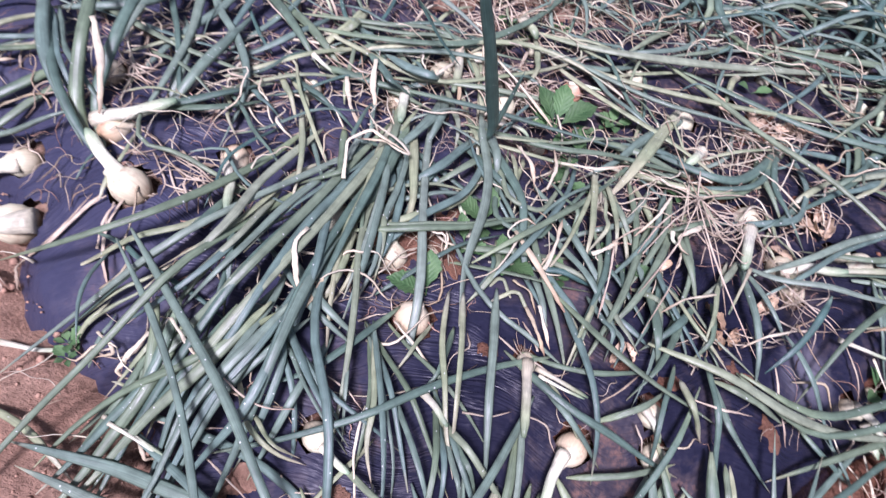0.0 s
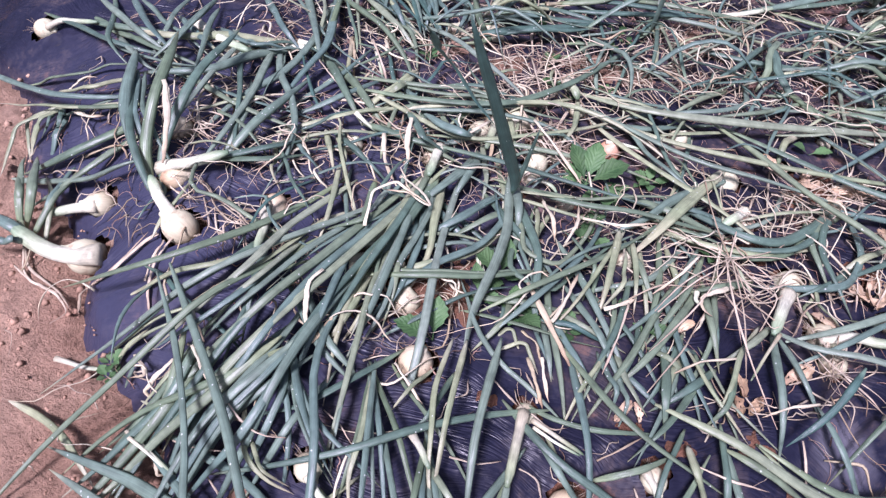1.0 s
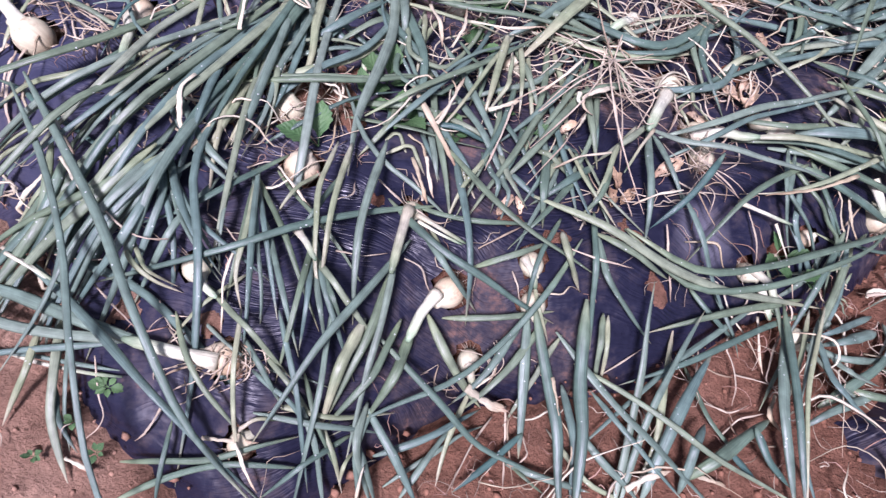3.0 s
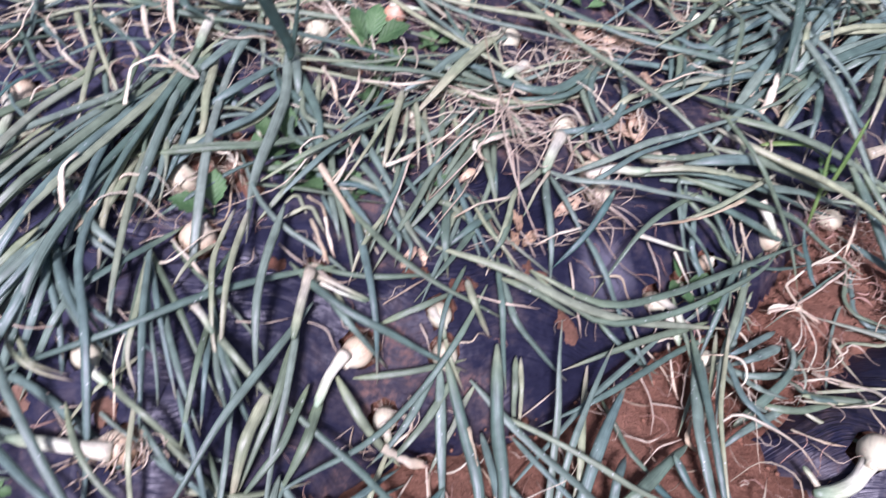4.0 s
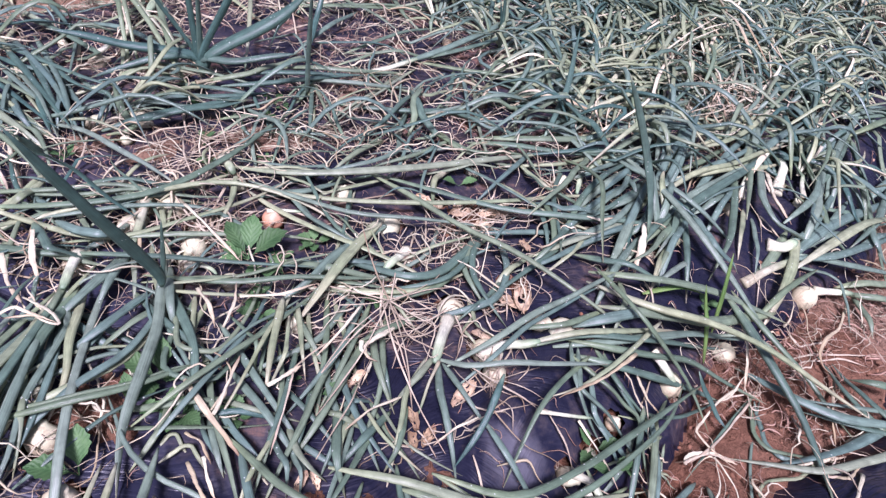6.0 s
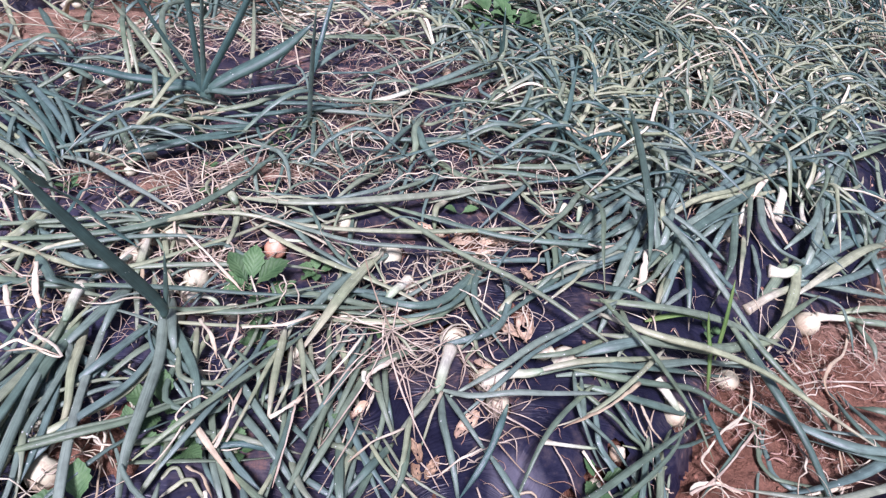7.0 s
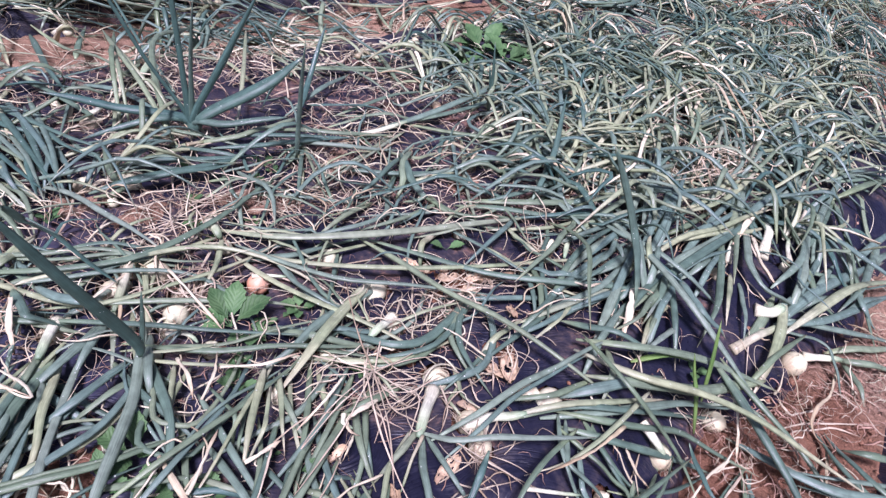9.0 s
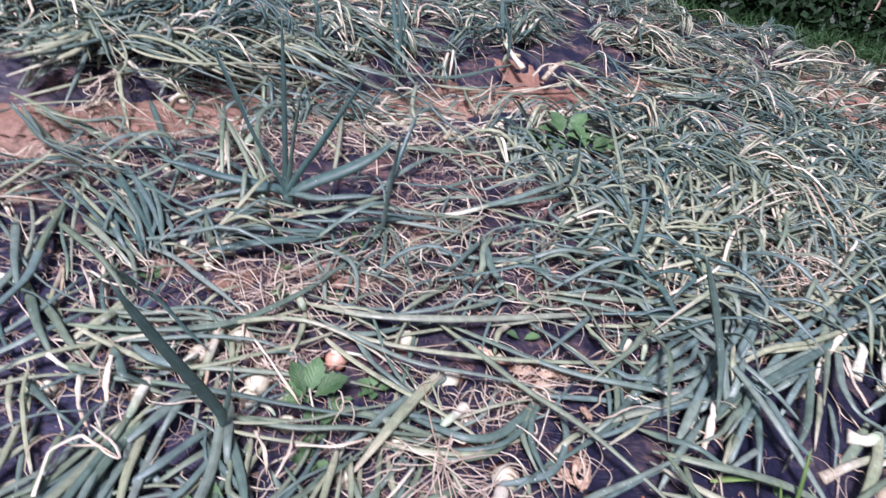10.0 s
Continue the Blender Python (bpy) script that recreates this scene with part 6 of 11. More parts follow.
leaf(o, 1.943, 1.932, .04, -97, .333, (129,16,0,), (0,.03,.03,.014,-.002), .0037, "s")
leaf(o, 2.021, 1.956, .054, -88, .284, (124,1,0,), (0,.04,.02,.005,-.011), .0036, "f")
leaf(o, 1.941, 1.989, .039, -88, .264, (21,79,7,), (0,.03,.05,.04,.02), .0059, "s")
leaf(o, 2.026, 1.946, .062, -137, .157, (0,14,94,), (0,.017,.03,.04,-.019), .0054, "f")
leaf(o, 2.17, 2.084, .045, -133, .317, (0,3,98,), (0,.01,.02,.03,.006), .0058, "s")
leaf(o, 1.943, 1.983, .058, -54, .184, (29,26,2,), (0,.011,.013,.007,0), .0063, "f")
leaf(o, 2.083, 2.143, .055, -109, .263, (1,19,29,), (0,.015,.03,.03,.009), .0053, "s")
leaf(o, 2.272, 2.043, .06, -141, .478, (0,-9,-47,), (0,.017,.03,.04,-.007), .0046, "f")
leaf(o, 2.326, 2.026, .046, -173, .432, (7,18,4,), (0,.018,.03,.013,-.007), .0074, "s")
leaf(o, 2.759, 2.311, .04, -135, .677, (0,1,2,), (0,.01,.02,.018,-.006), .0057, "f")
leaf(o, 2.532, 2.21, .047, -107, .258, (0,3,26,), (0,.002,.004,.004,-.011), .0101, "s")
leaf(o, 2.488, 2.084, .028, 13, .504, (29,1,0,), (0,.05,.03,.018,.004), .0047, "f")
leaf(o, 2.442, 2.124, .029, -75, .112, (-3,-13,-5,), (0,.013,.02,.016,.003), .0054, "s")
leaf(o, 2.501, 2.12, .031, -44, .199, (24,9,0,), (0,.03,.03,.017,.001), .0088, "f")
leaf(o, 2.552, 2.324, .038, -110, .27, (1,50,59,), (0,.012,.02,.013,-.016), .0097, "s")
leaf(o, 2.826, 2.461, .036, -130, .485, (0,0,8,), (0,.012,.02,.03,-.002), .0055, "f")
leaf(o, 2.716, 2.342, .039, -144, .26, (0,13,34,), (0,.009,.017,.017,-.002), .0091, "s")
leaf(o, 2.927, 2.559, .035, -133, .82, (0,6,168,), (0,.009,.017,.014,-.012), .0044, "f")
leaf(o, 2.792, 2.433, .03, 165, .171, (13,32,7,), (0,.016,.02,.011,-.007), .0097, "s")
leaf(o, 2.829, 2.519, .039, 179, .177, (-1,-67,-57,), (0,.005,.009,.002,-.011), .0086, "f")
leaf(o, 2.777, 2.488, .045, -128, .369, (0,-163,-11,), (0,.014,.03,.012,-.011), .0058, "s")
leaf(o, 2.705, 2.352, .045, -145, .326, (0,-176,-3,), (0,.015,.03,.013,-.011), .009, "f")
leaf(o, 2.728, 2.391, .029, -177, .705, (-139,-7,0,), (0,.03,.02,.006,-.007), .009, "s")
leaf(o, 2.875, 2.681, .029, -91, .238, (-1,-14,-26,), (0,.017,.03,.03,-.008), .0107, "f")
leaf(o, 2.822, 2.546, .051, 84, .571, (-32,-6,0,), (0,.014,.004,-.011,-.03), .013, "s")
leaf(o, 1.566, 1.933, .046, -121, .228, (0,0,-3,), (0,.007,.014,.019,-.016), .0064, "s")
leaf(o, 1.571, 1.923, .053, -123, .243, (-1,-7,-6,), (0,.007,.013,.007,-.007), .0061, "p")
leaf(o, 1.586, 1.962, .04, -113, .251, (0,-1,-18,), (0,.009,.018,.02,-.006), .0106, "p")
leaf(o, 1.626, 1.941, .04, -147, .219, (4,25,16,), (0,.011,.02,.017,.007), .0057, "s")
leaf(o, 1.609, 1.98, .059, -111, .2, (0,12,103,), (0,-.002,-.004,-.01,-.02), .006, "p")
leaf(o, 1.659, 2.013, .046, -136, .322, (1,18,39,), (0,.017,.03,.03,-.006), .006, "s")
leaf(o, 1.667, 1.995, .036, -130, .336, (0,5,28,), (0,.009,.017,.02,.012), .0059, "p")
leaf(o, 1.72, 2.035, .055, -133, .423, (2,15,13,), (0,.008,.014,.007,-.011), .0047, "s")
leaf(o, 1.698, 2.062, .038, -118, .398, (0,2,2,), (0,.014,.03,.02,.002), .0104, "p")
leaf(o, 1.692, 1.944, .062, -143, .249, (0,10,25,), (0,.005,.01,.004,-.02), .005, "s")
leaf(o, 1.691, 2.072, .056, -125, .321, (0,4,95,), (0,.01,.02,.03,-.005), .0087, "p")
leaf(o, 1.743, 2.061, .062, -124, .425, (0,1,3,), (0,.002,.003,-.002,-.02), .0059, "s")
leaf(o, 1.836, 2.069, .044, -132, .317, (0,0,1,), (0,.006,.013,.019,-.008), .0082, "p")
leaf(o, 2.174, 1.926, .08, -138, .595, (-4,-12,-22,), (0,0,0,-.005,-.02), .0181, "p")
leaf(o, 1.581, 1.968, .056, 49, 1.06, (10,-9,-11,), (0,.05,.019,-.001,-.002), .0237, "p")
leaf(o, 1.625, 2.349, .065, -28, .536, (42,4,-44,), (0,.009,.01,.007,-.02), .0267, "p")
leaf(o, 1.722, 2.628, .043, -24, .516, (-37,45,32,), (0,.04,.05,.04,.012), .0111, "s")
leaf(o, 1.46, 1.858, .041, 10, .671, (30,-2,-2,), (0,.06,.05,.04,.02), .0171, "p")
leaf(o, 1.497, 1.73, .061, 32, .81, (26,-2,-2,), (0,.05,.05,.03,-.003), .0124, "s")
leaf(o, 1.637, 1.697, .057, 55, .845, (6,4,0,), (0,.04,.04,.02,-.005), .0136, "p")
leaf(o, 3.485, 3.153, .048, -125, .853, (0,1,48,), (0,.02,.04,.06,-.009), .0216, "p")
leaf(o, 3.776, 3.413, .048, -124, 1.245, (0,-3,14,), (0,.03,.06,.05,-.006), .027, "p")
leaf(o, 3.856, 3.426, .06, -135, 1.204, (7,10,4,), (0,.013,.02,.03,-.01), .019, "p")
leaf(o, 2.201, 2.247, .05, 83, .498, (-5,-7,-1,), (0,.009,.017,.02,.03), .0257, "p")
leaf(o, 2.021, 1.693, .03, -121, .576, (1,0,0,40,72,14,-1,), (0,.009,.015,.02,.03,.009,-.02,-.06,-.09), .0253, "b")
leaf(o, 2.001, 1.543, .01, 54, .236, (1,15,0,), (0,.015,.03,.02,.02), .0291, "w")
leaf(o, 2.108, 1.494, .007, -13, .246, (8,-12,11,), (0,-.001,-.007,-.05,-.09), .0167, "g")
leaf(o, 1.977, 1.667, .04, 32, .458, (6,0,1,), (0,.04,.03,.017,0), .0284, "b")
leaf(o, 1.965, 1.642, .02, 64, .434, (-9,0,-1,), (0,.05,.04,.04,.02), .0235, "b")
leaf(o, 1.958, 1.652, .02, 85, .239, (-24,-5,0,0,-2,-1,0,), (0,.03,.04,.03,.03,.03,.02,.017,.01), .0195, "b")
leaf(o, 2.131, 1.466, -.009, 61, .942, (-14,-4,0,0,), (0,.07,.07,.07,.05,.04), .0233, "b")
leaf(o, 2.163, 1.488, -.004, 73, .259, (-7,-5,0,0,-6,-1,0,), (0,.03,.06,.06,.05,.05,.05,.04,.03), .0189, "b")
leaf(o, 2.126, 1.5, .017, -119, .24, (12,0,52,28,24,1,1,), (0,.003,-.002,-.007,-.03,-.05,-.07,-.09,-.11), .0175, "g")
leaf(o, 2.003, 1.613, .03, -114, .218, (0,0,0,0,36,21,0,), (0,.002,.003,.005,.007,.009,0,-.015,-.03), .0144, "s")
o = onion(.254, 1.706, .002, .032, 78, -33, "p")
leaf(o, .241, 1.726, .03, 17, .344, (-5,3,4,), (0,.015,.02,.02,.02), .0204, "d")
leaf(o, .22, 1.759, .01, -13, .279, (0,0,32,20,0,6,6,), (0,.016,.03,.05,.05,.04,.03,.02,.01), .013, "b")
leaf(o, .255, 1.68, .02, -176, .09, (0,0,0,40,19,0,0,), (0,.002,.004,.006,.008,.007,.004,.002,0), .0097, "s")
o = onion(.44, 1.307, .002, .0129, 20, 0, "p")
leaf(o, .426, 1.321, .06, -52, .204, (0,1,0,), (0,0,0,-.005,-.01), .0068, "s")
weed(.445, 1.532, 0, .05, 5)
weed(.42, 1.625, 0, .045, 5)
weed(.574, 1.567, 0, .036, 4)
weed(.67, 1.257, 0, .037, 5)
weed(.579, 1.837, 0, .046, 5)
weed(.488, 1.491, 0, .042, 4)
weed(.857, 2.01, 0, .063, 5)
weed(1.591, 2.851, 0, .089, 5)
weed(1.311, 2.774, 0, .074, 5)
o = onion(1.262, .669, -.118, .0233, 20, 0, "p")
leaf(o, 1.421, .609, -.088, -1, .142, (-4,-1,0,), (0,0,.009,.019,.03), .0124, "g")
leaf(o, 1.479, .669, -.11, -23, .116, (2,6,2,), (0,.006,.013,.02,.04), .0064, "s")
leaf(o, 1.264, .737, -.088, -154, .342, (0,-1,-2,), (0,.019,.04,.04,.02), .0132, "g")
leaf(o, 1.221, .663, -.089, -105, .314, (2,24,4,), (0,.016,.03,.008,-.02), .0215, "b")
leaf(o, 1.211, .705, -.07, -92, .354, (0,8,4,), (0,.009,.017,-.002,-.03), .0149, "g")
leaf(o, 1.298, .729, -.075, -113, .39, (3,18,4,), (0,.013,.02,.004,-.02), .0084, "p")
leaf(o, 1.296, .71, -.089, -119, .197, (3,7,27,), (0,.012,.02,.02,-.011), .0132, "b")
leaf(o, 1.289, .682, -.1, -97, .205, (10,0,0,39,17,2,5,), (0,.01,.016,.02,.03,.03,.02,.014,.006), .0156, "b")
leaf(o, 1.413, .71, -.1, -151, .141, (-1,0,-23,), (0,.012,.02,.03,-.01), .0201, "b")
leaf(o, 1.304, .65, -.1, -85, .135, (17,19,48,0,0,7,1,), (0,.014,.02,.03,.02,.015,.009,0,-.009), .0141, "b")
leaf(o, 1.234, .682, -.108, -119, .161, (0,0,10,2,1,67,0,), (0,.002,.003,.005,.005,.005,.004,.001,-.002), .0044, "f")
leaf(o, 1.205, .55, -.11, -124, .087, (0,0,0,28,66,0,0,), (0,.004,.008,.012,.016,.017,.011,.006,0), .0083, "s")
leaf(o, 1.263, .664, -.114, -34, .22, (1,26,24,0,0,0,0,), (0,.017,.03,.04,.03,.02,.016,.008,0), .0133, "b")
leaf(o, 1.286, .546, -.114, 39, .267, (1,5,-1,), (0,.017,.03,.016,0), .019, "g")
leaf(o, 1.265, .674, -.114, -75, .177, (4,0,13,38,0,-2,-7,), (0,.01,.019,.03,.03,.02,.017,.01,.008), .011, "b")
leaf(o, 1.329, .593, -.114, -16, .167, (16,15,-2,), (0,.017,.02,.017,.017), .0149, "g")
leaf(o, 1.287, .728, -.104, -113, .212, (1,7,2,), (0,.011,.02,.01,-.01), .0093, "p")
leaf(o, 1.286, .678, -.114, 37, .08, (0,29,28,0,0,1,1,), (0,.01,.02,.03,.02,.019,.016,.013,.01), .0098, "b")
o = onion(1.504, .506, -.055, .0314, 78, -136, "p")
leaf(o, 1.504, .506, -.05, -132, .148, (-3,-22,-17,), (0,-.011,-.02,-.03,-.03), .0298, "w")
leaf(o, 1.404, .441, -.092, 128, .046, (0,0,0,), (0,.006,.009,.011,.012), .0117, "w")
leaf(o, 1.378, .542, -.087, -32, .081, (3,11,4,), (0,.008,.016,.02,.03), .0051, "s")
leaf(o, .339, .405, .004, -103, .092, (-25,-62,-6,), (0,0,-.005,-.019,-.03), .0019, "f")
leaf(o, .322, .388, -.002, 10, .052, (-2,-80,-45,), (0,.01,.02,.007,-.015), .0013, "f")
leaf(o, .316, .394, .004, -19, .039, (-3,-28,-21,), (0,0,-.001,-.009,-.02), .0023, "f")
leaf(o, .338, .41, .012, -22, .086, (-30,-97,-3,), (0,.004,0,-.016,-.03), .0025, "f")
leaf(o, .325, .398, .005, -25, .102, (-7,-127,-10,), (0,.008,.014,-.008,-.03), .0014, "f")
leaf(o, .336, .383, .005, 0, .047, (-8,-116,-11,), (0,.006,.01,-.005,-.02), .0019, "f")
leaf(o, .358, .402, .014, -56, .037, (-17,-49,-8,), (0,.009,.01,-.008,-.03), .0011, "f")
leaf(o, .339, .406, .011, -39, .055, (-4,-68,-35,), (0,.006,.011,-.006,-.03), .0016, "f")
leaf(o, .346, .406, .012, -41, .087, (-41,-65,-3,), (0,-.001,-.011,-.03,-.04), .0025, "f")
leaf(o, .353, .38, -.003, 20, .023, (-70,-50,-1,), (0,.014,.013,.001,-.011), .0022, "f")
leaf(o, .356, .397, .007, -76, .026, (4,4,0,), (0,.013,.013,-.001,-.015), .0023, "f")
leaf(o, .355, .421, .018, -32, .064, (-17,-18,-2,), (0,0,-.006,-.019,-.03), .0024, "f")
leaf(o, .349, .39, .004, -6, .06, (0,-24,-139,), (0,.004,.009,.002,-.014), .0023, "f")
leaf(o, .36, .403, .013, 2, .055, (-26,-132,-1,), (0,.002,-.001,-.011,-.02), .0014, "f")
leaf(o, .62, .465, -.07, -136, .044, (0,0,161,), (0,.001,.002,.004,.011), .0016, "f")
leaf(o, .6, .429, -.083, 34, .038, (-3,-55,-42,), (0,.002,.004,.005,.004), .002, "f")
leaf(o, .626, .437, -.086, -135, .025, (3,7,2,), (0,.004,.007,.01,.013), .0014, "f")
leaf(o, .644, .445, -.089, -99, .037, (5,82,28,), (0,-.001,-.003,-.002,-.001), .0014, "f")
leaf(o, .638, .458, -.079, -94, .037, (55,6,0,), (0,.004,.003,.001,-.001), .0016, "f")
leaf(o, .621, .464, -.07, -96, .066, (16,84,10,), (0,-.005,-.01,-.012,-.013), .0024, "f")
leaf(o, .639, .471, -.073, -63, .03, (2,2,0,), (0,-.001,-.003,-.004,-.006), .0024, "f")
leaf(o, .655, .457, -.085, -159, .038, (37,84,3,), (0,.003,.005,.003,0), .002, "f")
leaf(o, .657, .465, -.055, 40, .036, (-39,-1,0,), (0,.002,0,-.002,-.004), .0022, "f")
leaf(o, .7, .502, -.054, -67, .057, (-7,-33,-12,), (0,-.006,-.011,-.013,-.015), .0021, "f")
leaf(o, .69, .5, -.052, -70, .066, (-28,-55,-5,), (0,-.011,-.02,-.02,-.02), .0013, "f")
leaf(o, .648, .486, -.045, 8, .076, (-9,-35,-10,), (0,-.005,-.011,-.02,-.03), .0017, "f")
leaf(o, .699, .512, -.041, -51, .064, (-4,-53,-31,), (0,-.008,-.017,-.02,-.03), .0021, "f")
leaf(o, .697, .511, -.049, -36, .066, (-48,-54,-2,), (0,-.01,-.019,-.02,-.03), .0026, "f")
leaf(o, 1.391, .587, -.107, -152, .174, (0,2,9,), (0,.012,.02,.02,-.007), .0156, "b")
leaf(o, 1.432, .608, -.111, -5, .172, (-1,-10,-10,), (0,.015,.03,.05,.07), .0076, "p")
leaf(o, 1.518, .646, -.1, -21, .146, (0,-15,-46,0,0,0,0,), (0,.01,.02,.03,.04,.05,.06,.06,.07), .0072, "w")
loose(-.594, 2.417, -.029, -39, .63, (-7,-2,24,), (0,.016,.06,.12,.07), .0121, "g")
loose(-.574, 2.444, -.043, -39, .663, (-15,-3,-53,), (0,.005,.06,.12,.1), .0176, "b")
loose(-.631, 2.438, -.065, -46, .699, (0,1,10,), (0,.006,.03,.1,.12), .0149, "g")
loose(-.651, 2.401, -.029, -51, .755, (0,1,33,), (0,.04,.08,.11,.08), .0124, "b")
loose(-.617, 2.429, -.046, -58, .708, (6,3,40,), (0,.005,.05,.12,.1), .0142, "g")
loose(-.613, 2.41, -.029, -55, .752, (0,2,53,), (0,.04,.08,.12,.08), .0122, "b")
loose(-.62, 2.424, -.045, -48, .765, (-5,-3,44,), (0,.009,.05,.12,.09), .0133, "g")
loose(-.637, 2.394, -.02, -40, .702, (-5,-2,-1,), (0,-.04,-.004,.06,.08), .0155, "b")
loose(-.69, 2.478, .034, 44, .902, (60,-4,-42,), (0,.07,.06,.04,.01), .0253, "p")
loose(-.777, 2.615, .032, 6, .948, (79,0,0,), (0,.09,.06,.03,.005), .0193, "g")
loose(-.775, 2.612, .041, -27, .83, (115,2,-34,), (0,.09,.07,.05,.01), .0183, "p")
loose(-.845, 2.719, .042, -14, .932, (97,6,2,), (0,.03,.04,.03,.007), .0252, "g")
loose(-.793, 2.633, .045, 4, .714, (75,5,3,), (0,.07,.05,.03,.009), .0225, "p")
loose(-.783, 2.677, .04, 41, .849, (41,2,0,), (0,.06,.06,.04,.017), .0254, "g")
loose(-.82, 2.71, .049, 57, 1.129, (40,15,3,), (0,.03,.014,.013,.015), .0261, "p")
loose(-.862, 2.834, .039, -30, .593, (70,38,5,), (0,.05,.06,.03,.001), .0173, "g")
loose(-.869, 2.836, .038, -17, .978, (115,-3,-34,), (0,.06,.05,.02,-.002), .0162, "p")
loose(-.829, 2.755, .047, 59, .765, (-6,36,6,), (0,.04,.07,.04,.004), .0247, "g")
loose(-.876, 2.84, .05, 17, .681, (61,-4,-1,), (0,.03,.016,.003,-.008), .0204, "p")
loose(-.91, 2.879, .03, 26, .857, (56,-6,-1,), (0,.06,.05,.04,.03), .0222, "g")
loose(-.486, 3.189, .05, -13, .781, (-20,12,52,), (0,.03,.02,.008,.005), .0229, "p")
loose(-.573, 3.479, .035, -50, .913, (2,9,80,), (0,.019,.03,.03,.012), .0196, "g")
loose(-.511, 3.138, .047, -26, .721, (-7,-8,60,), (0,.02,.04,.05,0), .0142, "p")
loose(-.566, 3.272, .036, -44, .974, (0,7,70,), (0,.03,.06,.04,-.03), .0179, "g")
loose(-.497, 2.989, .037, -43, .886, (26,65,3,), (0,.03,.06,.04,.001), .0203, "p")
loose(-.549, 3.109, .051, -23, .776, (-7,0,55,), (0,.02,.03,.002,-.04), .0153, "g")
loose(-.551, 3.057, .046, -30, .738, (1,4,55,), (0,.05,.06,.02,-.011), .0224, "p")
loose(-.512, 3.002, .048, -37, .783, (5,27,70,), (0,.02,.03,-.004,-.08), .019, "g")
loose(-.062, 3.565, .043, -15, .789, (-2,-3,-6,), (0,.02,.04,.04,.003), .0161, "g")
loose(-.102, 3.756, .048, -45, .886, (-2,-6,49,), (0,.03,.05,.03,-.11), .0149, "b")
loose(-.09, 3.565, .039, -21, .983, (-23,-12,76,), (0,.02,.04,.06,.019), .0149, "g")
loose(.025, 3.298, .05, -2, .76, (-25,19,45,), (0,.019,.016,.004,-.011), .0198, "b")
loose(-.009, 3.602, .033, -47, .833, (1,2,67,), (0,.03,.04,.015,-.07), .019, "p")
loose(-.083, 3.517, .031, -32, 1.003, (-6,-4,87,), (0,.03,.05,.03,-.09), .016, "b")
loose(.043, 3.333, .03, -42, .78, (12,33,44,), (0,.03,.03,-.016,-.09), .0214, "g")
loose(-.023, 3.364, .052, -50, 1.001, (4,68,30,), (0,.04,.06,-.08,-.12), .0183, "b")
loose(.036, 3.387, .037, -63, .848, (3,86,-15,), (0,.03,.07,-.011,-.1), .014, "g")
loose(.073, 3.115, .035, -42, .67, (32,55,-32,), (0,.04,.03,-.05,-.09), .0228, "b")
loose(.369, 3.92, .032, -62, .893, (1,7,11,), (0,.03,.05,-.03,-.12), .025, "g")
loose(.339, 3.906, .045, -71, .976, (1,26,14,), (0,.015,.03,.002,-.12), .0209, "b")
loose(.349, 3.815, .05, -64, .805, (1,16,52,), (0,.03,.06,.015,-.12), .0209, "g")
loose(.334, 4.023, .03, -56, 1.131, (-11,-11,105,), (0,.03,.05,.05,-.1), .0126, "b")
loose(.328, 3.983, .041, -63, .952, (2,16,70,), (0,.02,.04,.03,-.09), .018, "g")
loose(.357, 4.153, .051, -72, 1.086, (0,7,39,), (0,.02,.04,.06,-.11), .0231, "b")
loose(.412, 4.528, .033, -78, 1.294, (1,4,26,), (0,.015,.03,.05,-.06), .0182, "s")
loose(.317, 4.363, .028, -63, 1.147, (-1,-3,26,), (0,.03,.05,.07,-.03), .0178, "b")
loose(1.611, 4.086, .037, -40, .658, (-3,30,6,), (0,.011,-.05,-.05,-.04), .0254, "g")
loose(1.72, 4.143, .034, -64, .68, (38,43,9,), (0,-.018,-.07,-.1,-.11), .0297, "b")
loose(1.598, 3.988, .051, -29, .652, (38,-26,-73,), (0,-.001,-.06,-.1,-.07), .0227, "g")
loose(1.532, 3.709, .044, 21, 1.52, (-117,162,6,), (0,-.05,.04,.03,-.002), .0199, "s")
loose(1.563, 3.774, .05, -56, 1.491, (-27,154,1,), (0,-.03,.03,-.05,-.12), .0265, "g")
loose(1.536, 3.775, .061, -10, 1.234, (-90,13,135,), (0,-.08,-.03,.02,-.02), .0169, "b")
loose(1.479, 3.726, .05, -2, .843, (-86,-4,109,), (0,-.04,-.013,.017,-.016), .0255, "g")
loose(1.576, 3.753, .025, -15, .863, (-84,-1,124,), (0,-.05,.008,.07,.015), .0238, "b")
loose(1.591, 3.817, .05, -62, 1.363, (-39,11,152,), (0,-.05,.009,.05,-.012), .017, "s")
loose(1.582, 3.78, .007, -97, .891, (0,3,72,), (0,.04,.08,.12,.04), .0256, "p")
loose(1.564, 3.726, .033, -67, .86, (-33,-1,124,), (0,-.06,-.011,.04,.016), .0188, "p")
loose(1.519, 3.721, .033, -44, .85, (-55,-1,119,), (0,-.05,-.005,.04,.01), .0164, "p")
loose(2.163, 4.28, .033, 15, 1.577, (22,2,-33,), (0,.013,-.03,-.08,-.11), .024, "g")
loose(2.194, 4.379, .04, 4, 1.621, (33,-103,-35,), (0,-.007,-.06,-.04,.005), .0363, "b")
loose(2.137, 4.196, -.011, 26, 1.909, (-26,-121,-1,), (0,-.03,-.007,.02,.05), .0324, "g")
loose(2.153, 4.194, .015, 19, 1.295, (-97,28,89,), (0,-.03,.03,.06,.016), .0165, "b")
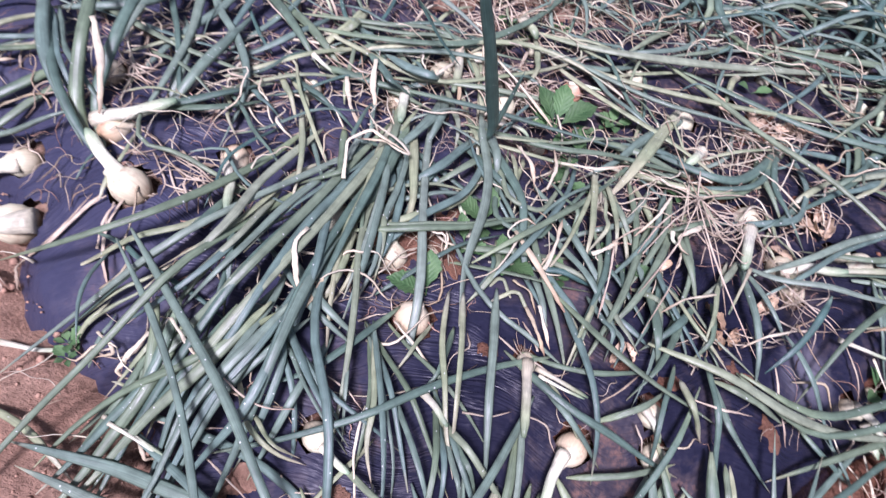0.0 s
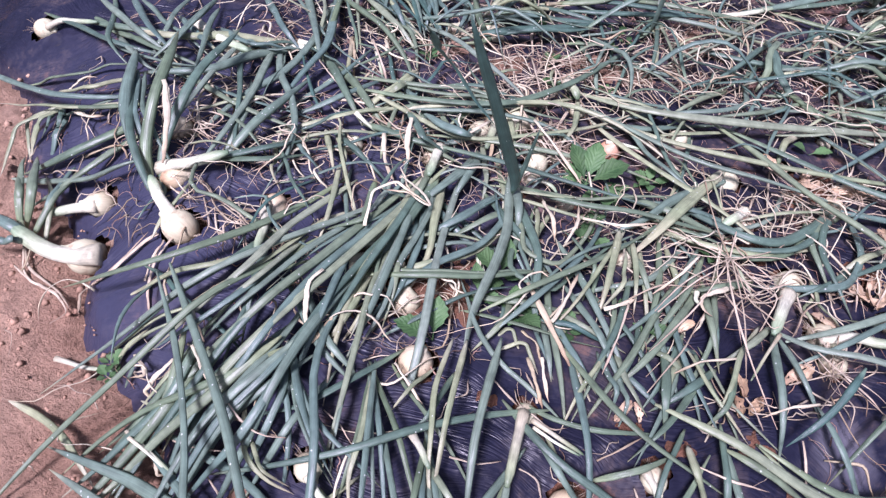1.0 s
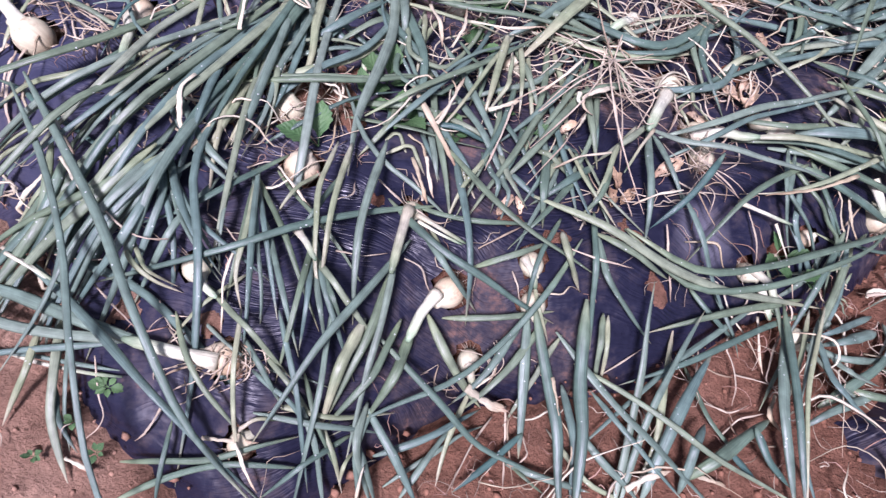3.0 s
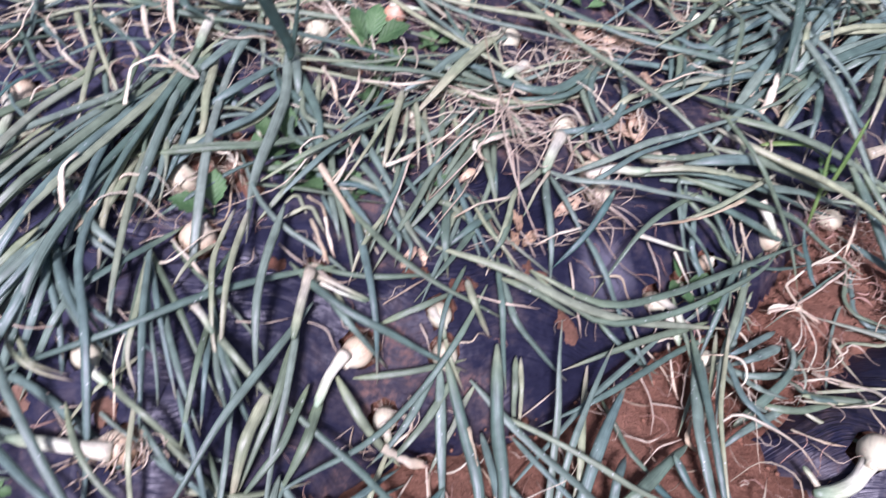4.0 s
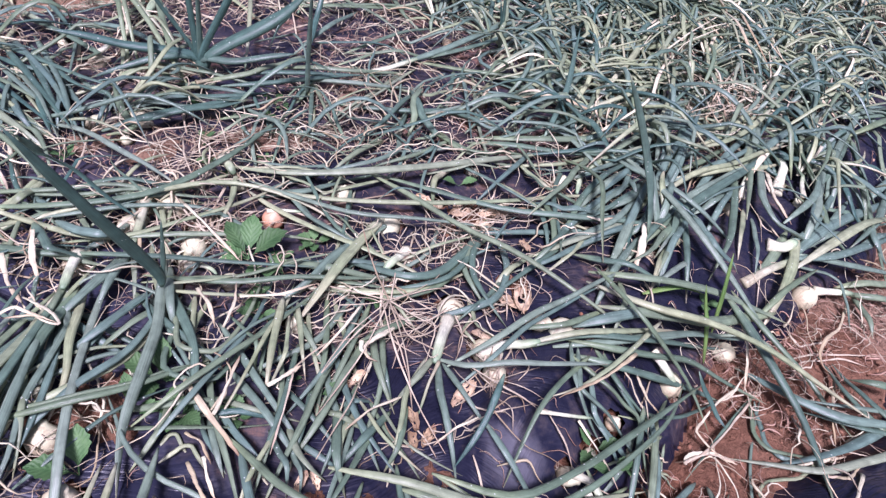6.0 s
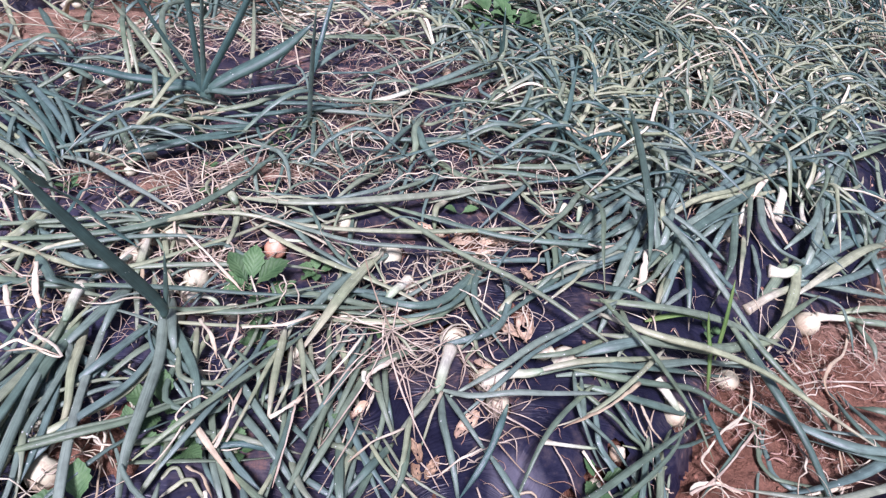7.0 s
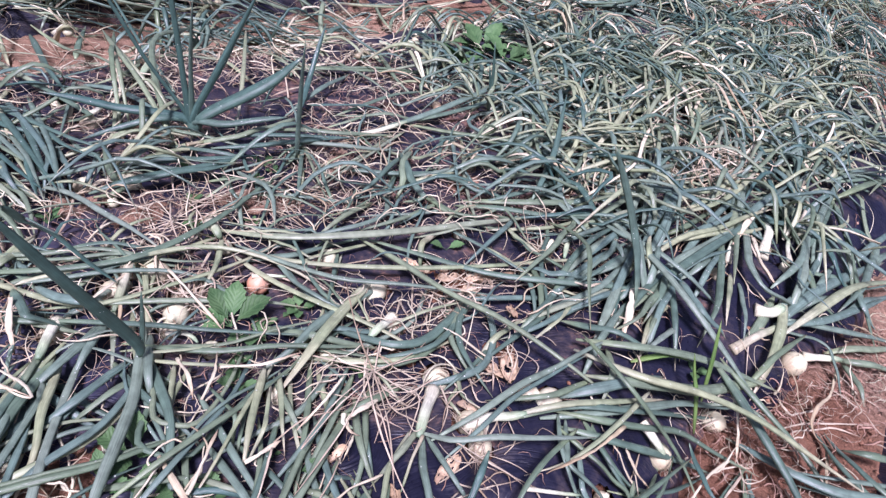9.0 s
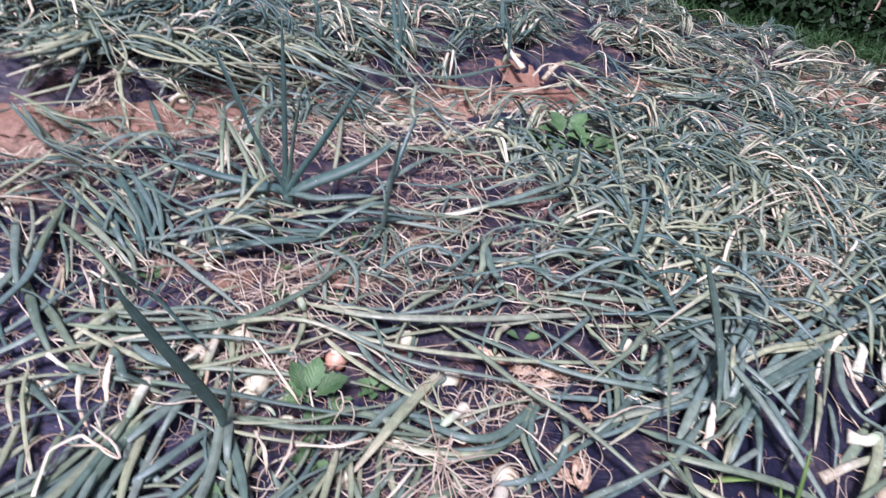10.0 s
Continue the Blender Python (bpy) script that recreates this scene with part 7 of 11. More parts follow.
loose(2.134, 4.184, .005, 34, 1.448, (-4,-22,-89,), (0,-.04,-.06,-.03,.02), .0299, "g")
loose(2.259, 4.397, .036, 17, 1.259, (-10,-81,-28,), (0,-.07,-.1,-.06,-.007), .0198, "b")
loose(2.285, 4.361, -.062, -37, 1.106, (61,-39,-67,), (0,.04,.04,.06,.1), .0307, "g")
loose(2.274, 4.336, -.08, -98, 2.284, (136,16,-136,), (0,.13,.1,.02,.12), .0255, "b")
loose(2.169, 4.109, -.088, -75, 1.984, (129,-6,-130,), (0,.2,.13,.06,.14), .0304, "g")
loose(2.213, 4.241, .001, 35, 1.661, (-124,-16,63,), (0,-.009,.03,.06,.03), .0238, "b")
loose(1.681, 2.985, .048, -35, .554, (-60,24,84,), (0,.03,.05,.04,-.002), .0129, "b")
loose(1.661, 2.838, .04, -48, .492, (71,4,-44,), (0,.06,.06,.04,-.012), .0149, "p")
loose(1.637, 2.919, .041, -74, .512, (16,42,-125,), (0,.016,.03,.05,.007), .0129, "g")
loose(1.592, 2.524, .03, -5, .57, (33,2,1,), (0,.06,.07,.05,.01), .0085, "s")
loose(2.372, 3.533, .052, -52, .815, (6,50,10,), (0,.04,.04,.02,-.005), .0156, "p")
loose(1.514, 3.753, .04, 114, .284, (-35,-31,-2,), (0,.009,.018,.02,.03), .021, "s")
loose(1.739, 3.082, .06, -64, .237, (-22,-28,-3,), (0,-.004,-.014,-.03,-.04), .0257, "w")
weed(1.367, 2.82, 0, .106, 6)
weed(1.503, 2.92, 0, .105, 6)
weed(1.621, 2.908, 0, .106, 6)
weed(1.286, 2.786, 0, .074, 5)
o = onion(1.153, 3.603, -.117, .0284, 20, 0, "p")
o = onion(1.599, 3.677, -.118, .0264, 20, 0, "p")
o = onion(1.136, 2.558, .002, .0181, 20, 0, "p")
leaf(o, 1.284, 2.555, .01, 54, .361, (0,0,-26,-5,-85,0,11,), (0,.014,.03,.04,.05,.05,.04,.03,.01), .0167, "p")
o = onion(-.015, 2.076, .002, .0153, 20, 0, "p")
leaf(o, -.084, 2.041, .01, -63, .485, (0,1,4,), (0,.02,.04,.05,.01), .0143, "b")
leaf(o, .117, 2.154, .006, -74, .365, (0,-7,-18,), (0,.014,.03,.03,.004), .0123, "p")
leaf(o, .024, 2.194, .006, 22, .763, (46,33,0,0,0,-2,-1,), (0,.03,.03,.002,-.03,-.06,-.09,-.1,-.11), .0165, "g")
leaf(o, -.124, 1.971, .04, -56, .478, (0,1,1,), (0,.011,.02,.02,.01), .0182, "d")
leaf(o, -.096, 2.103, .01, -63, .597, (0,-2,-5,), (0,.02,.04,.05,.01), .0174, "b")
leaf(o, .02, 2.139, .03, -79, .221, (0,), (0,-.005,-.01), .0095, "s")
leaf(o, -.123, 1.976, .01, -59, .48, (0,0,-2,), (0,.019,.04,.06,.01), .0158, "b")
leaf(o, -.065, 1.956, .04, -62, .401, (0,0,0,), (0,.011,.02,.02,.01), .0161, "d")
o = onion(-.149, 2.65, -.014, .0192, 20, 0, "p")
leaf(o, 1.02, 3.541, -.099, -69, .198, (57,40,1,), (0,.011,.04,.08,.12), .0079, "f")
leaf(o, .866, 3.361, -.089, 30, .378, (15,7,0,), (0,0,.001,.002,.004), .0086, "s")
leaf(o, .996, 2.917, -.005, 74, .638, (0,0,13,), (0,-.03,-.05,-.08,-.004), .0068, "f")
leaf(o, 1.142, 3.615, .015, -94, .689, (5,0,0,), (0,-.08,-.05,-.02,.01), .0101, "s")
leaf(o, 1.241, 3.776, .018, -105, .944, (12,5,0,), (0,-.09,-.09,-.04,.005), .0054, "f")
leaf(o, 1.152, 3.448, -.106, -44, .303, (85,3,0,), (0,.016,.012,.007,.001), .0109, "s")
leaf(o, 1.082, 3.607, .015, -28, .759, (-64,-4,0,), (0,-.1,-.07,-.03,.005), .005, "f")
leaf(o, 1.028, 2.813, .023, 75, 1.002, (0,-6,-11,), (0,-.04,-.09,-.12,-.12), .0109, "s")
leaf(o, 1.173, 2.649, .023, 106, .918, (-16,-7,0,), (0,.009,-.02,-.07,-.13), .0046, "f")
leaf(o, .884, 2.743, .022, 38, 1, (20,1,0,), (0,.02,-.02,-.08,-.13), .0068, "s")
leaf(o, -.436, 2.517, .019, 55, .116, (0,-18,-78,), (0,-.03,-.06,-.09,-.11), .0055, "f")
leaf(o, -.397, 2.499, -.016, 86, .14, (-2,-125,-25,), (0,-.03,-.05,-.02,.017), .0045, "s")
leaf(o, -.356, 2.552, .019, -132, .064, (-2,-22,-22,), (0,-.015,-.03,-.07,-.12), .0058, "f")
leaf(o, -.398, 2.485, .008, 50, .071, (1,3,1,), (0,-.003,-.008,-.019,-.03), .0052, "s")
leaf(o, -.436, 2.459, -.006, 79, .085, (-2,-2,0,), (0,-.013,-.03,-.06,-.08), .0038, "f")
leaf(o, -.445, 2.466, -.025, 72, .153, (-1,-12,-21,), (0,-.009,-.019,-.03,-.06), .0085, "s")
leaf(o, -.495, 2.473, -.059, 28, .16, (7,26,8,), (0,.009,.02,.05,.08), .0075, "f")
leaf(o, -.446, 2.469, -.032, 71, .187, (-16,-49,-9,), (0,-.02,-.03,.002,.04), .0046, "s")
leaf(o, -.581, 2.215, -.1, -44, .403, (4,0,0,), (0,.011,.05,.09,.13), .0111, "p")
leaf(o, -.581, 2.215, -.1, -52, .451, (0,1,21,), (0,.04,.08,.12,.15), .0064, "s")
leaf(o, -.527, 2.109, -.097, -50, .362, (0,1,12,), (0,.04,.08,.12,.14), .0107, "p")
leaf(o, .489, 2.411, .034, 8, .544, (79,1,0,), (0,.001,-.04,-.09,-.13), .0054, "f")
leaf(o, .482, 2.787, -.096, -40, .28, (-3,-5,-1,), (0,.04,.07,.09,.11), .0048, "s")
leaf(o, .641, 2.405, .024, 114, .479, (-17,-2,0,), (0,.019,-.02,-.07,-.12), .0039, "f")
leaf(o, .625, 2.228, .026, 97, .722, (-13,-1,0,), (0,.03,-.016,-.07,-.13), .0066, "f")
leaf(o, .571, 2.363, .027, 97, .537, (-14,-1,0,), (0,.02,-.03,-.08,-.13), .0074, "s")
leaf(o, -.236, 2.748, -.072, 36, .087, (0,-13,-1,), (0,.016,.03,.02,.011), .0204, "w")
leaf(o, -.112, 2.631, -.11, -55, .749, (-5,0,0,0,124,29,0,), (0,.03,.06,.09,.12,.15,.13,.1,.06), .0148, "p")
leaf(o, -.259, 2.547, -.114, -78, .666, (3,0,-23,), (0,.04,.09,.14,.12), .0157, "p")
leaf(o, -.099, 2.523, -.11, -73, .738, (-1,-4,-6,), (0,.07,.13,.15,.12), .0152, "b")
leaf(o, -.291, 2.689, -.056, -65, .732, (0,0,9,), (0,.04,.07,.11,.1), .0205, "d")
crumpled_leaf(2.489, 2.519, .02, .068)
crumpled_leaf(1.252, 2.858, .02, .039)
o = onion(.753, 1.142, .002, .0233, 20, 0, "p")
leaf(o, .795, 1.012, .02, -114, .296, (0,-2,-4,-9,), (0,.015,.03,.03,.02,-.01), .0152, "g")
leaf(o, .717, 1.123, .01, -92, .309, (0,-4,-1,), (0,.017,.03,.02,-.004), .012, "g")
leaf(o, .799, 1.036, .01, -90, .197, (0,10,16,), (0,.016,.03,.03,-.004), .0138, "g")
leaf(o, .8, 1.089, .02, -108, .268, (-1,-7,-3,), (0,.015,.03,.013,-.014), .0129, "g")
leaf(o, .792, 1.11, .02, -109, .323, (0,-16,-8,), (0,.015,.03,.018,-.01), .0119, "b")
leaf(o, .662, 1.137, .01, -17, .417, (8,16,26,2,), (0,.02,.03,.03,.018,0), .0135, "p")
leaf(o, .676, 1.164, .01, -25, .247, (7,18,6,), (0,.018,.03,.015,-.004), .0123, "g")
leaf(o, .776, 1.045, .06, -120, .141, (0,-7,-5,), (0,.004,.008,.006,0), .006, "s")
o = onion(.256, .912, -.012, .014, 20, 0, "p")
leaf(o, .321, 1.627, .015, -89, .192, (0,9,38,), (0,.005,.009,.012,.007), .003, "f")
leaf(o, .277, 1.556, .024, 31, .157, (0,0,0,), (0,.002,.004,.002,-.004), .0046, "f")
leaf(o, .381, 1.507, .019, 60, .154, (19,26,3,), (0,.002,.002,.002,.002), .0042, "f")
leaf(o, .308, 1.627, .026, -67, .214, (0,1,13,), (0,-.001,-.003,-.004,-.007), .0035, "f")
leaf(o, .307, 1.552, .021, -59, .234, (63,52,1,), (0,.004,.004,0,-.004), .003, "f")
leaf(o, .339, 1.477, .019, 33, .102, (-1,-7,-8,), (0,.009,.016,.013,-.003), .0032, "f")
leaf(o, .394, 1.447, .016, 10, .126, (19,58,8,), (0,.005,.009,.006,.001), .0049, "f")
leaf(o, .226, 1.83, .016, 90, .105, (0,-7,-54,), (0,.004,.008,.01,-.001), .0031, "f")
leaf(o, .268, 1.957, .023, -4, .088, (-2,0,0,), (0,0,0,.001,.001), .005, "f")
leaf(o, .212, 1.937, .018, -37, .164, (0,21,64,), (0,.002,.005,.005,.001), .0033, "f")
leaf(o, .311, 1.89, .019, -13, .098, (73,32,0,), (0,.013,.013,.007,.001), .0039, "f")
leaf(o, .245, 1.919, .019, -7, .172, (-2,-50,-48,), (0,.009,.017,.012,-.004), .0034, "f")
leaf(o, .446, 1.312, .025, -51, .194, (14,86,11,), (0,.018,.03,.02,.007), .0037, "f")
leaf(o, .481, 1.363, .035, -94, .12, (0,15,122,), (0,.001,.002,-.001,-.012), .0034, "f")
leaf(o, .493, 1.252, .031, 87, .137, (0,9,87,), (0,.002,.003,.004,.001), .0039, "f")
leaf(o, .483, 1.318, .035, -23, .07, (-14,-90,-11,), (0,.003,.007,.005,.004), .0041, "f")
leaf(o, .462, 1.384, .023, -86, .154, (0,8,61,), (0,.008,.016,.02,.011), .0041, "f")
leaf(o, .236, 1.011, .02, -93, .128, (-5,-17,-26,), (0,.015,.03,.019,-.01), .0139, "g")
leaf(o, .25, 1.046, .01, -79, .14, (-3,-1,-48,), (0,.012,.02,.03,-.004), .0204, "b")
leaf(o, .212, 1.047, .07, -32, .203, (-2,-8,-15,-141,-13,33,0,), (0,.002,.004,.007,.009,.008,.006,.003,0), .0054, "s")
leaf(o, .237, .946, .03, -71, .203, (-1,-9,-11,), (0,.014,.03,.016,-.02), .0107, "g")
leaf(o, .226, .911, .03, -101, .554, (1,3,-5,-4,), (0,.02,.04,.04,-.04,-.13), .0147, "b")
leaf(o, .248, 1.003, .03, -103, .484, (0,1,1,-1,), (0,.016,.03,.04,.02,-.04), .0137, "g")
weed(.571, .842, 0, .055, 4)
weed(.411, .867, 0, .062, 3)
weed(1.201, .795, -.067, .068, 3)
weed(.82, 1.099, 0, .046, 4)
soil_heap(.327, 1.566, 0, .11)
soil_heap(.38, .858, 0, .084)
soil_heap(.637, 1.653, 0, .082)
soil_heap(.789, 1.922, 0, .093)
soil_heap(1.152, 1.853, 0, .093)
soil_heap(.238, 1.966, 0, .097)
soil_heap(.889, .73, -.004, .052)
soil_heap(.993, 1.334, 0, .062)
soil_heap(.289, .848, 0, .081)
soil_heap(.372, .915, 0, .056)
soil_heap(.158, .446, -.06, .049)
soil_heap(.293, .433, -.012, .045)
soil_heap(.959, .652, -.052, .055)
loose(.952, .391, -.111, 75, .113, (2,31,30,), (0,.004,.007,.007,.004), .004, "f")
loose(.98, .46, -.11, -114, .024, (18,49,7,), (0,.003,.004,.001,-.002), .002, "f")
loose(.977, .426, -.112, 23, .081, (1,23,50,), (0,.003,.006,.007,.004), .0035, "f")
soil_heap(.216, .764, 0, .045)
soil_heap(.468, .682, 0, .036)
loose(-.067, .845, .02, -25, .055, (0,-70,-92,), (0,.006,.011,.009,.001), .0023, "f")
loose(-.056, .895, .023, -86, .058, (0,5,20,), (0,.003,.007,.008,0), .0023, "f")
loose(-.056, .853, .024, 62, .092, (-114,-20,0,), (0,.001,-.002,-.005,-.008), .0031, "f")
loose(-.013, .876, .019, -120, .039, (0,11,42,), (0,.007,.014,.015,-.004), .0036, "f")
loose(-.059, .841, .024, 21, .038, (-27,-5,0,), (0,0,-.001,-.002,-.003), .0044, "f")
loose(-.058, .86, .023, -57, .059, (-2,-9,-4,), (0,.007,.011,.007,-.002), .0041, "f")
loose(-.085, .893, .018, -35, .092, (0,31,104,), (0,.008,.016,.015,-.004), .0036, "f")
loose(-.085, .854, .018, -14, .074, (4,29,17,), (0,.003,.006,.003,-.003), .0032, "f")
loose(-.072, .866, .025, -8, .07, (3,30,24,), (0,.006,.011,.005,-.008), .0031, "f")
loose(-.049, .881, .02, -30, .08, (-13,-13,-1,), (0,.006,.007,.003,-.001), .0032, "f")
loose(-.108, .894, .021, -15, .106, (0,1,44,), (0,.004,.008,.011,.004), .0029, "f")
loose(-.103, .921, .018, -29, .108, (0,1,8,), (0,.007,.014,.018,-.003), .004, "f")
loose(-.06, .924, .021, -59, .128, (0,0,0,), (0,.008,.01,.007,.003), .0034, "f")
loose(-.084, .904, .026, -30, .096, (0,1,8,), (0,.005,.01,.012,-.011), .0029, "f")
loose(-.045, .866, .017, 54, .063, (-10,-3,0,), (0,.011,.009,.003,-.003), .0027, "f")
loose(-.087, .912, .015, -30, .15, (1,9,8,), (0,.009,.017,.015,.006), .0032, "f")
loose(-.28, 1.135, .024, 14, .093, (-3,-7,-2,), (0,.006,.009,.006,.001), .0026, "f")
loose(-.285, 1.144, .019, -52, .117, (0,39,92,), (0,.008,.017,.015,-.002), .0024, "f")
loose(-.259, 1.149, .019, -69, .117, (8,19,5,), (0,.009,.014,.009,.002), .0046, "f")
loose(-.263, 1.11, .022, -23, .112, (16,63,10,), (0,.002,.004,0,-.005), .0033, "f")
loose(-.274, 1.13, .02, -3, .114, (0,-13,-122,), (0,.007,.014,.015,-.005), .0046, "f")
loose(-.267, 1.065, .016, 3, .093, (3,36,27,), (0,.009,.017,.014,.003), .0039, "f")
loose(-.227, 1.1, .016, -75, .065, (15,45,8,), (0,.01,.016,.012,.005), .0026, "f")
loose(-.245, 1.115, .022, -40, .067, (5,41,21,), (0,.005,.009,.007,.002), .0042, "f")
loose(-.269, 1.05, .018, 20, .076, (-1,-10,-11,), (0,.008,.015,.012,-.002), .0043, "f")
loose(-.228, 1.064, .026, 95, .07, (-86,-14,0,), (0,.011,.007,0,-.007), .0027, "f")
loose(.178, 1.337, .025, -83, .189, (0,4,32,), (0,.014,.03,.04,-.004), .0028, "f")
loose(.107, 1.238, .027, -22, .171, (8,62,20,), (0,.01,.019,.01,-.004), .0036, "f")
loose(.132, 1.187, .032, -29, .174, (100,29,0,), (0,.03,.02,.01,-.003), .0028, "f")
loose(.164, 1.269, .025, -59, .105, (0,2,36,), (0,.005,.01,.014,-.002), .0042, "f")
loose(.147, 1.286, .027, -77, .234, (0,36,81,), (0,.013,.03,.02,-.001), .0041, "f")
loose(.086, 1.183, .039, -14, .16, (17,48,8,), (0,0,-.002,-.007,-.013), .0033, "f")
loose(.095, 1.233, .037, -29, .176, (5,74,29,), (0,.005,.009,.006,0), .004, "f")
loose(.102, 1.245, .039, -40, .158, (30,22,1,), (0,-.002,-.005,-.008,-.011), .0032, "f")
loose(.095, 1.256, .039, -47, .198, (6,67,26,), (0,.012,.02,.011,-.007), .003, "f")
loose(.196, 1.211, .024, 119, .157, (17,1,0,), (0,.03,.03,.017,.008), .0025, "f")
loose(.407, 1.315, .035, -61, .167, (9,82,17,), (0,.016,.03,.014,-.005), .003, "f")
loose(.447, 1.319, .029, -78, .111, (23,123,2,), (0,.011,.017,.005,-.006), .0025, "f")
loose(.427, 1.23, .03, 24, .125, (19,34,5,), (0,.008,.012,.007,.002), .002, "f")
loose(.459, 1.361, .036, -82, .088, (6,120,13,), (0,.006,.011,.006,-.001), .0045, "f")
loose(.484, 1.373, .022, -65, .174, (-3,-17,-10,), (0,.017,.03,.02,.006), .0043, "f")
loose(.466, 1.289, .032, 5, .072, (0,0,14,), (0,.007,.015,.02,.007), .0023, "f")
loose(.299, 1.226, .024, 38, .228, (-3,-5,-1,), (0,.01,.015,.013,.01), .0033, "f")
loose(.364, 1.33, .029, -74, .142, (1,17,22,), (0,.006,.011,.013,.008), .0032, "f")
loose(.357, 1.203, .03, 46, .22, (2,10,5,), (0,.014,.03,.018,.003), .0021, "f")
loose(.427, 1.379, .024, -79, .113, (0,2,12,), (0,.006,.011,.014,.004), .0023, "f")
loose(.429, 1.342, .036, -66, .189, (1,15,28,), (0,.009,.017,.014,-.009), .0029, "f")
loose(.443, 1.392, .021, -97, .224, (1,16,24,), (0,.008,.016,.017,.006), .0024, "f")
loose(.558, 1.841, .033, -90, .332, (-1,-8,-11,), (0,.003,.006,.004,-.005), .003, "f")
loose(.415, 1.768, .021, -37, .22, (4,35,22,), (0,.015,.03,.02,.002), .0043, "f")
loose(.465, 1.785, .026, -69, .14, (0,0,-20,), (0,.008,.016,.02,.003), .0047, "f")
loose(.398, 1.597, .024, 14, .294, (10,19,4,), (0,.02,.04,.03,.012), .0034, "f")
loose(.469, 1.561, .034, -7, .211, (78,8,0,), (0,.03,.019,.005,-.008), .0032, "f")
loose(.404, 1.626, .03, -57, .161, (39,55,3,), (0,.014,.019,.011,.003), .0047, "f")
loose(.422, 1.584, .031, 29, .117, (2,8,5,), (0,.01,.017,.013,.003), .0033, "f")
loose(.52, 1.654, .036, -130, .218, (0,-11,-133,), (0,.004,.008,.007,-.014), .0025, "f")
loose(.408, 1.53, .038, 36, .109, (1,5,3,), (0,.008,.014,.006,-.009), .0026, "f")
loose(.379, 1.594, .034, -79, .22, (1,10,12,), (0,.015,.03,.02,-.006), .0047, "f")
loose(.36, 1.568, .032, -54, .107, (4,60,35,), (0,.007,.014,.008,-.003), .0025, "f")
loose(.383, 1.62, .033, -40, .18, (-10,-16,-3,), (0,.006,.008,.005,.002), .003, "f")
loose(1.032, 1.309, .025, 6, .122, (15,2,0,), (0,.02,.018,.008,-.002), .0046, "f")
loose(.968, 1.337, .019, -15, .173, (11,34,9,), (0,.008,.013,.009,.003), .0037, "f")
loose(.975, 1.339, .02, -86, .131, (58,39,1,), (0,.02,.02,.015,.005), .0044, "f")
loose(1.01, 1.374, .02, -63, .171, (4,32,22,), (0,.008,.015,.013,.005), .0042, "f")
loose(1.024, 1.321, .022, -89, .109, (84,9,0,), (0,.014,.009,.001,-.007), .0027, "f")
loose(.989, 1.243, .018, 28, .227, (9,20,4,), (0,.017,.03,.016,.003), .0029, "f")
loose(1.013, 1.205, .022, 56, .187, (1,2,0,), (0,.005,.007,.004,0), .0043, "f")
loose(1.006, 1.299, .019, -73, .217, (54,46,1,), (0,.019,.02,.013,.002), .0026, "f")
loose(.951, 1.281, .018, -49, .146, (51,8,0,), (0,.019,.016,.01,.003), .0028, "f")
loose(.982, 1.266, .019, 0, .132, (40,2,0,), (0,.03,.02,.01,0), .0043, "f")
loose(.997, 1.268, .024, -60, .12, (93,14,0,), (0,.009,.006,0,-.005), .0036, "f")
loose(.993, 1.319, .02, -89, .139, (0,20,105,), (0,.008,.015,.018,.005), .0043, "f")
loose(.815, 1.081, .037, -59, .129, (0,8,85,), (0,.009,.017,.02,-.007), .0036, "f")
loose(.817, 1.012, .029, 32, .134, (-5,-28,-13,), (0,.007,.013,.012,.009), .0039, "f")
loose(.859, 1.065, .027, -77, .092, (34,68,4,), (0,.018,.03,.012,-.004), .0034, "f")
loose(.844, 1.059, .031, -81, .195, (89,31,0,), (0,.03,.02,.009,-.006), .0028, "f")
loose(.863, .988, .024, 30, .092, (28,1,0,), (0,.03,.02,.011,0), .0026, "f")
loose(.847, 1.045, .022, -105, .185, (10,132,6,), (0,.03,.06,.03,.002), .0028, "f")
loose(.851, 1.077, .029, -84, .125, (4,40,26,), (0,.008,.015,.014,.008), .002, "f")
loose(.88, .981, .037, 23, .086, (46,4,0,), (0,.03,.02,.005,-.01), .002, "f")
loose(.848, 1.002, .032, -57, .159, (87,20,0,), (0,.03,.02,.01,-.003), .0036, "f")
loose(.827, .993, .038, -15, .185, (59,8,0,), (0,.03,.016,0,-.017), .0018, "f")
loose(.884, .92, .024, 68, .176, (6,59,25,), (0,.014,.03,.02,.004), .0026, "f")
loose(.891, .998, .03, -97, .152, (21,120,3,), (0,.019,.03,.02,.006), .0022, "f")
loose(.945, .933, .015, -77, .131, (16,69,10,), (0,.016,.03,.02,.011), .0021, "f")
loose(.972, .939, .02, -83, .068, (6,21,8,), (0,.007,.011,.004,-.006), .0039, "f")
loose(1.003, .948, .024, -100, .063, (49,49,2,), (0,.005,.004,-.002,-.008), .0027, "f")
loose(1.013, .995, .018, -94, .133, (0,-1,-4,), (0,.006,.012,.015,.002), .0022, "f")
loose(1.016, .973, .024, -111, .114, (-6,-20,-6,), (0,.003,.005,.003,.001), .0036, "f")
loose(1.033, .99, .021, -113, .118, (4,6,1,), (0,.017,.02,.012,-.002), .0024, "f")
loose(1.058, 1.017, .019, -108, .145, (0,0,-7,), (0,.005,.011,.015,0), .0036, "f")
loose(.975, .945, .016, -86, .104, (19,114,4,), (0,.019,.03,.02,.005), .0023, "f")
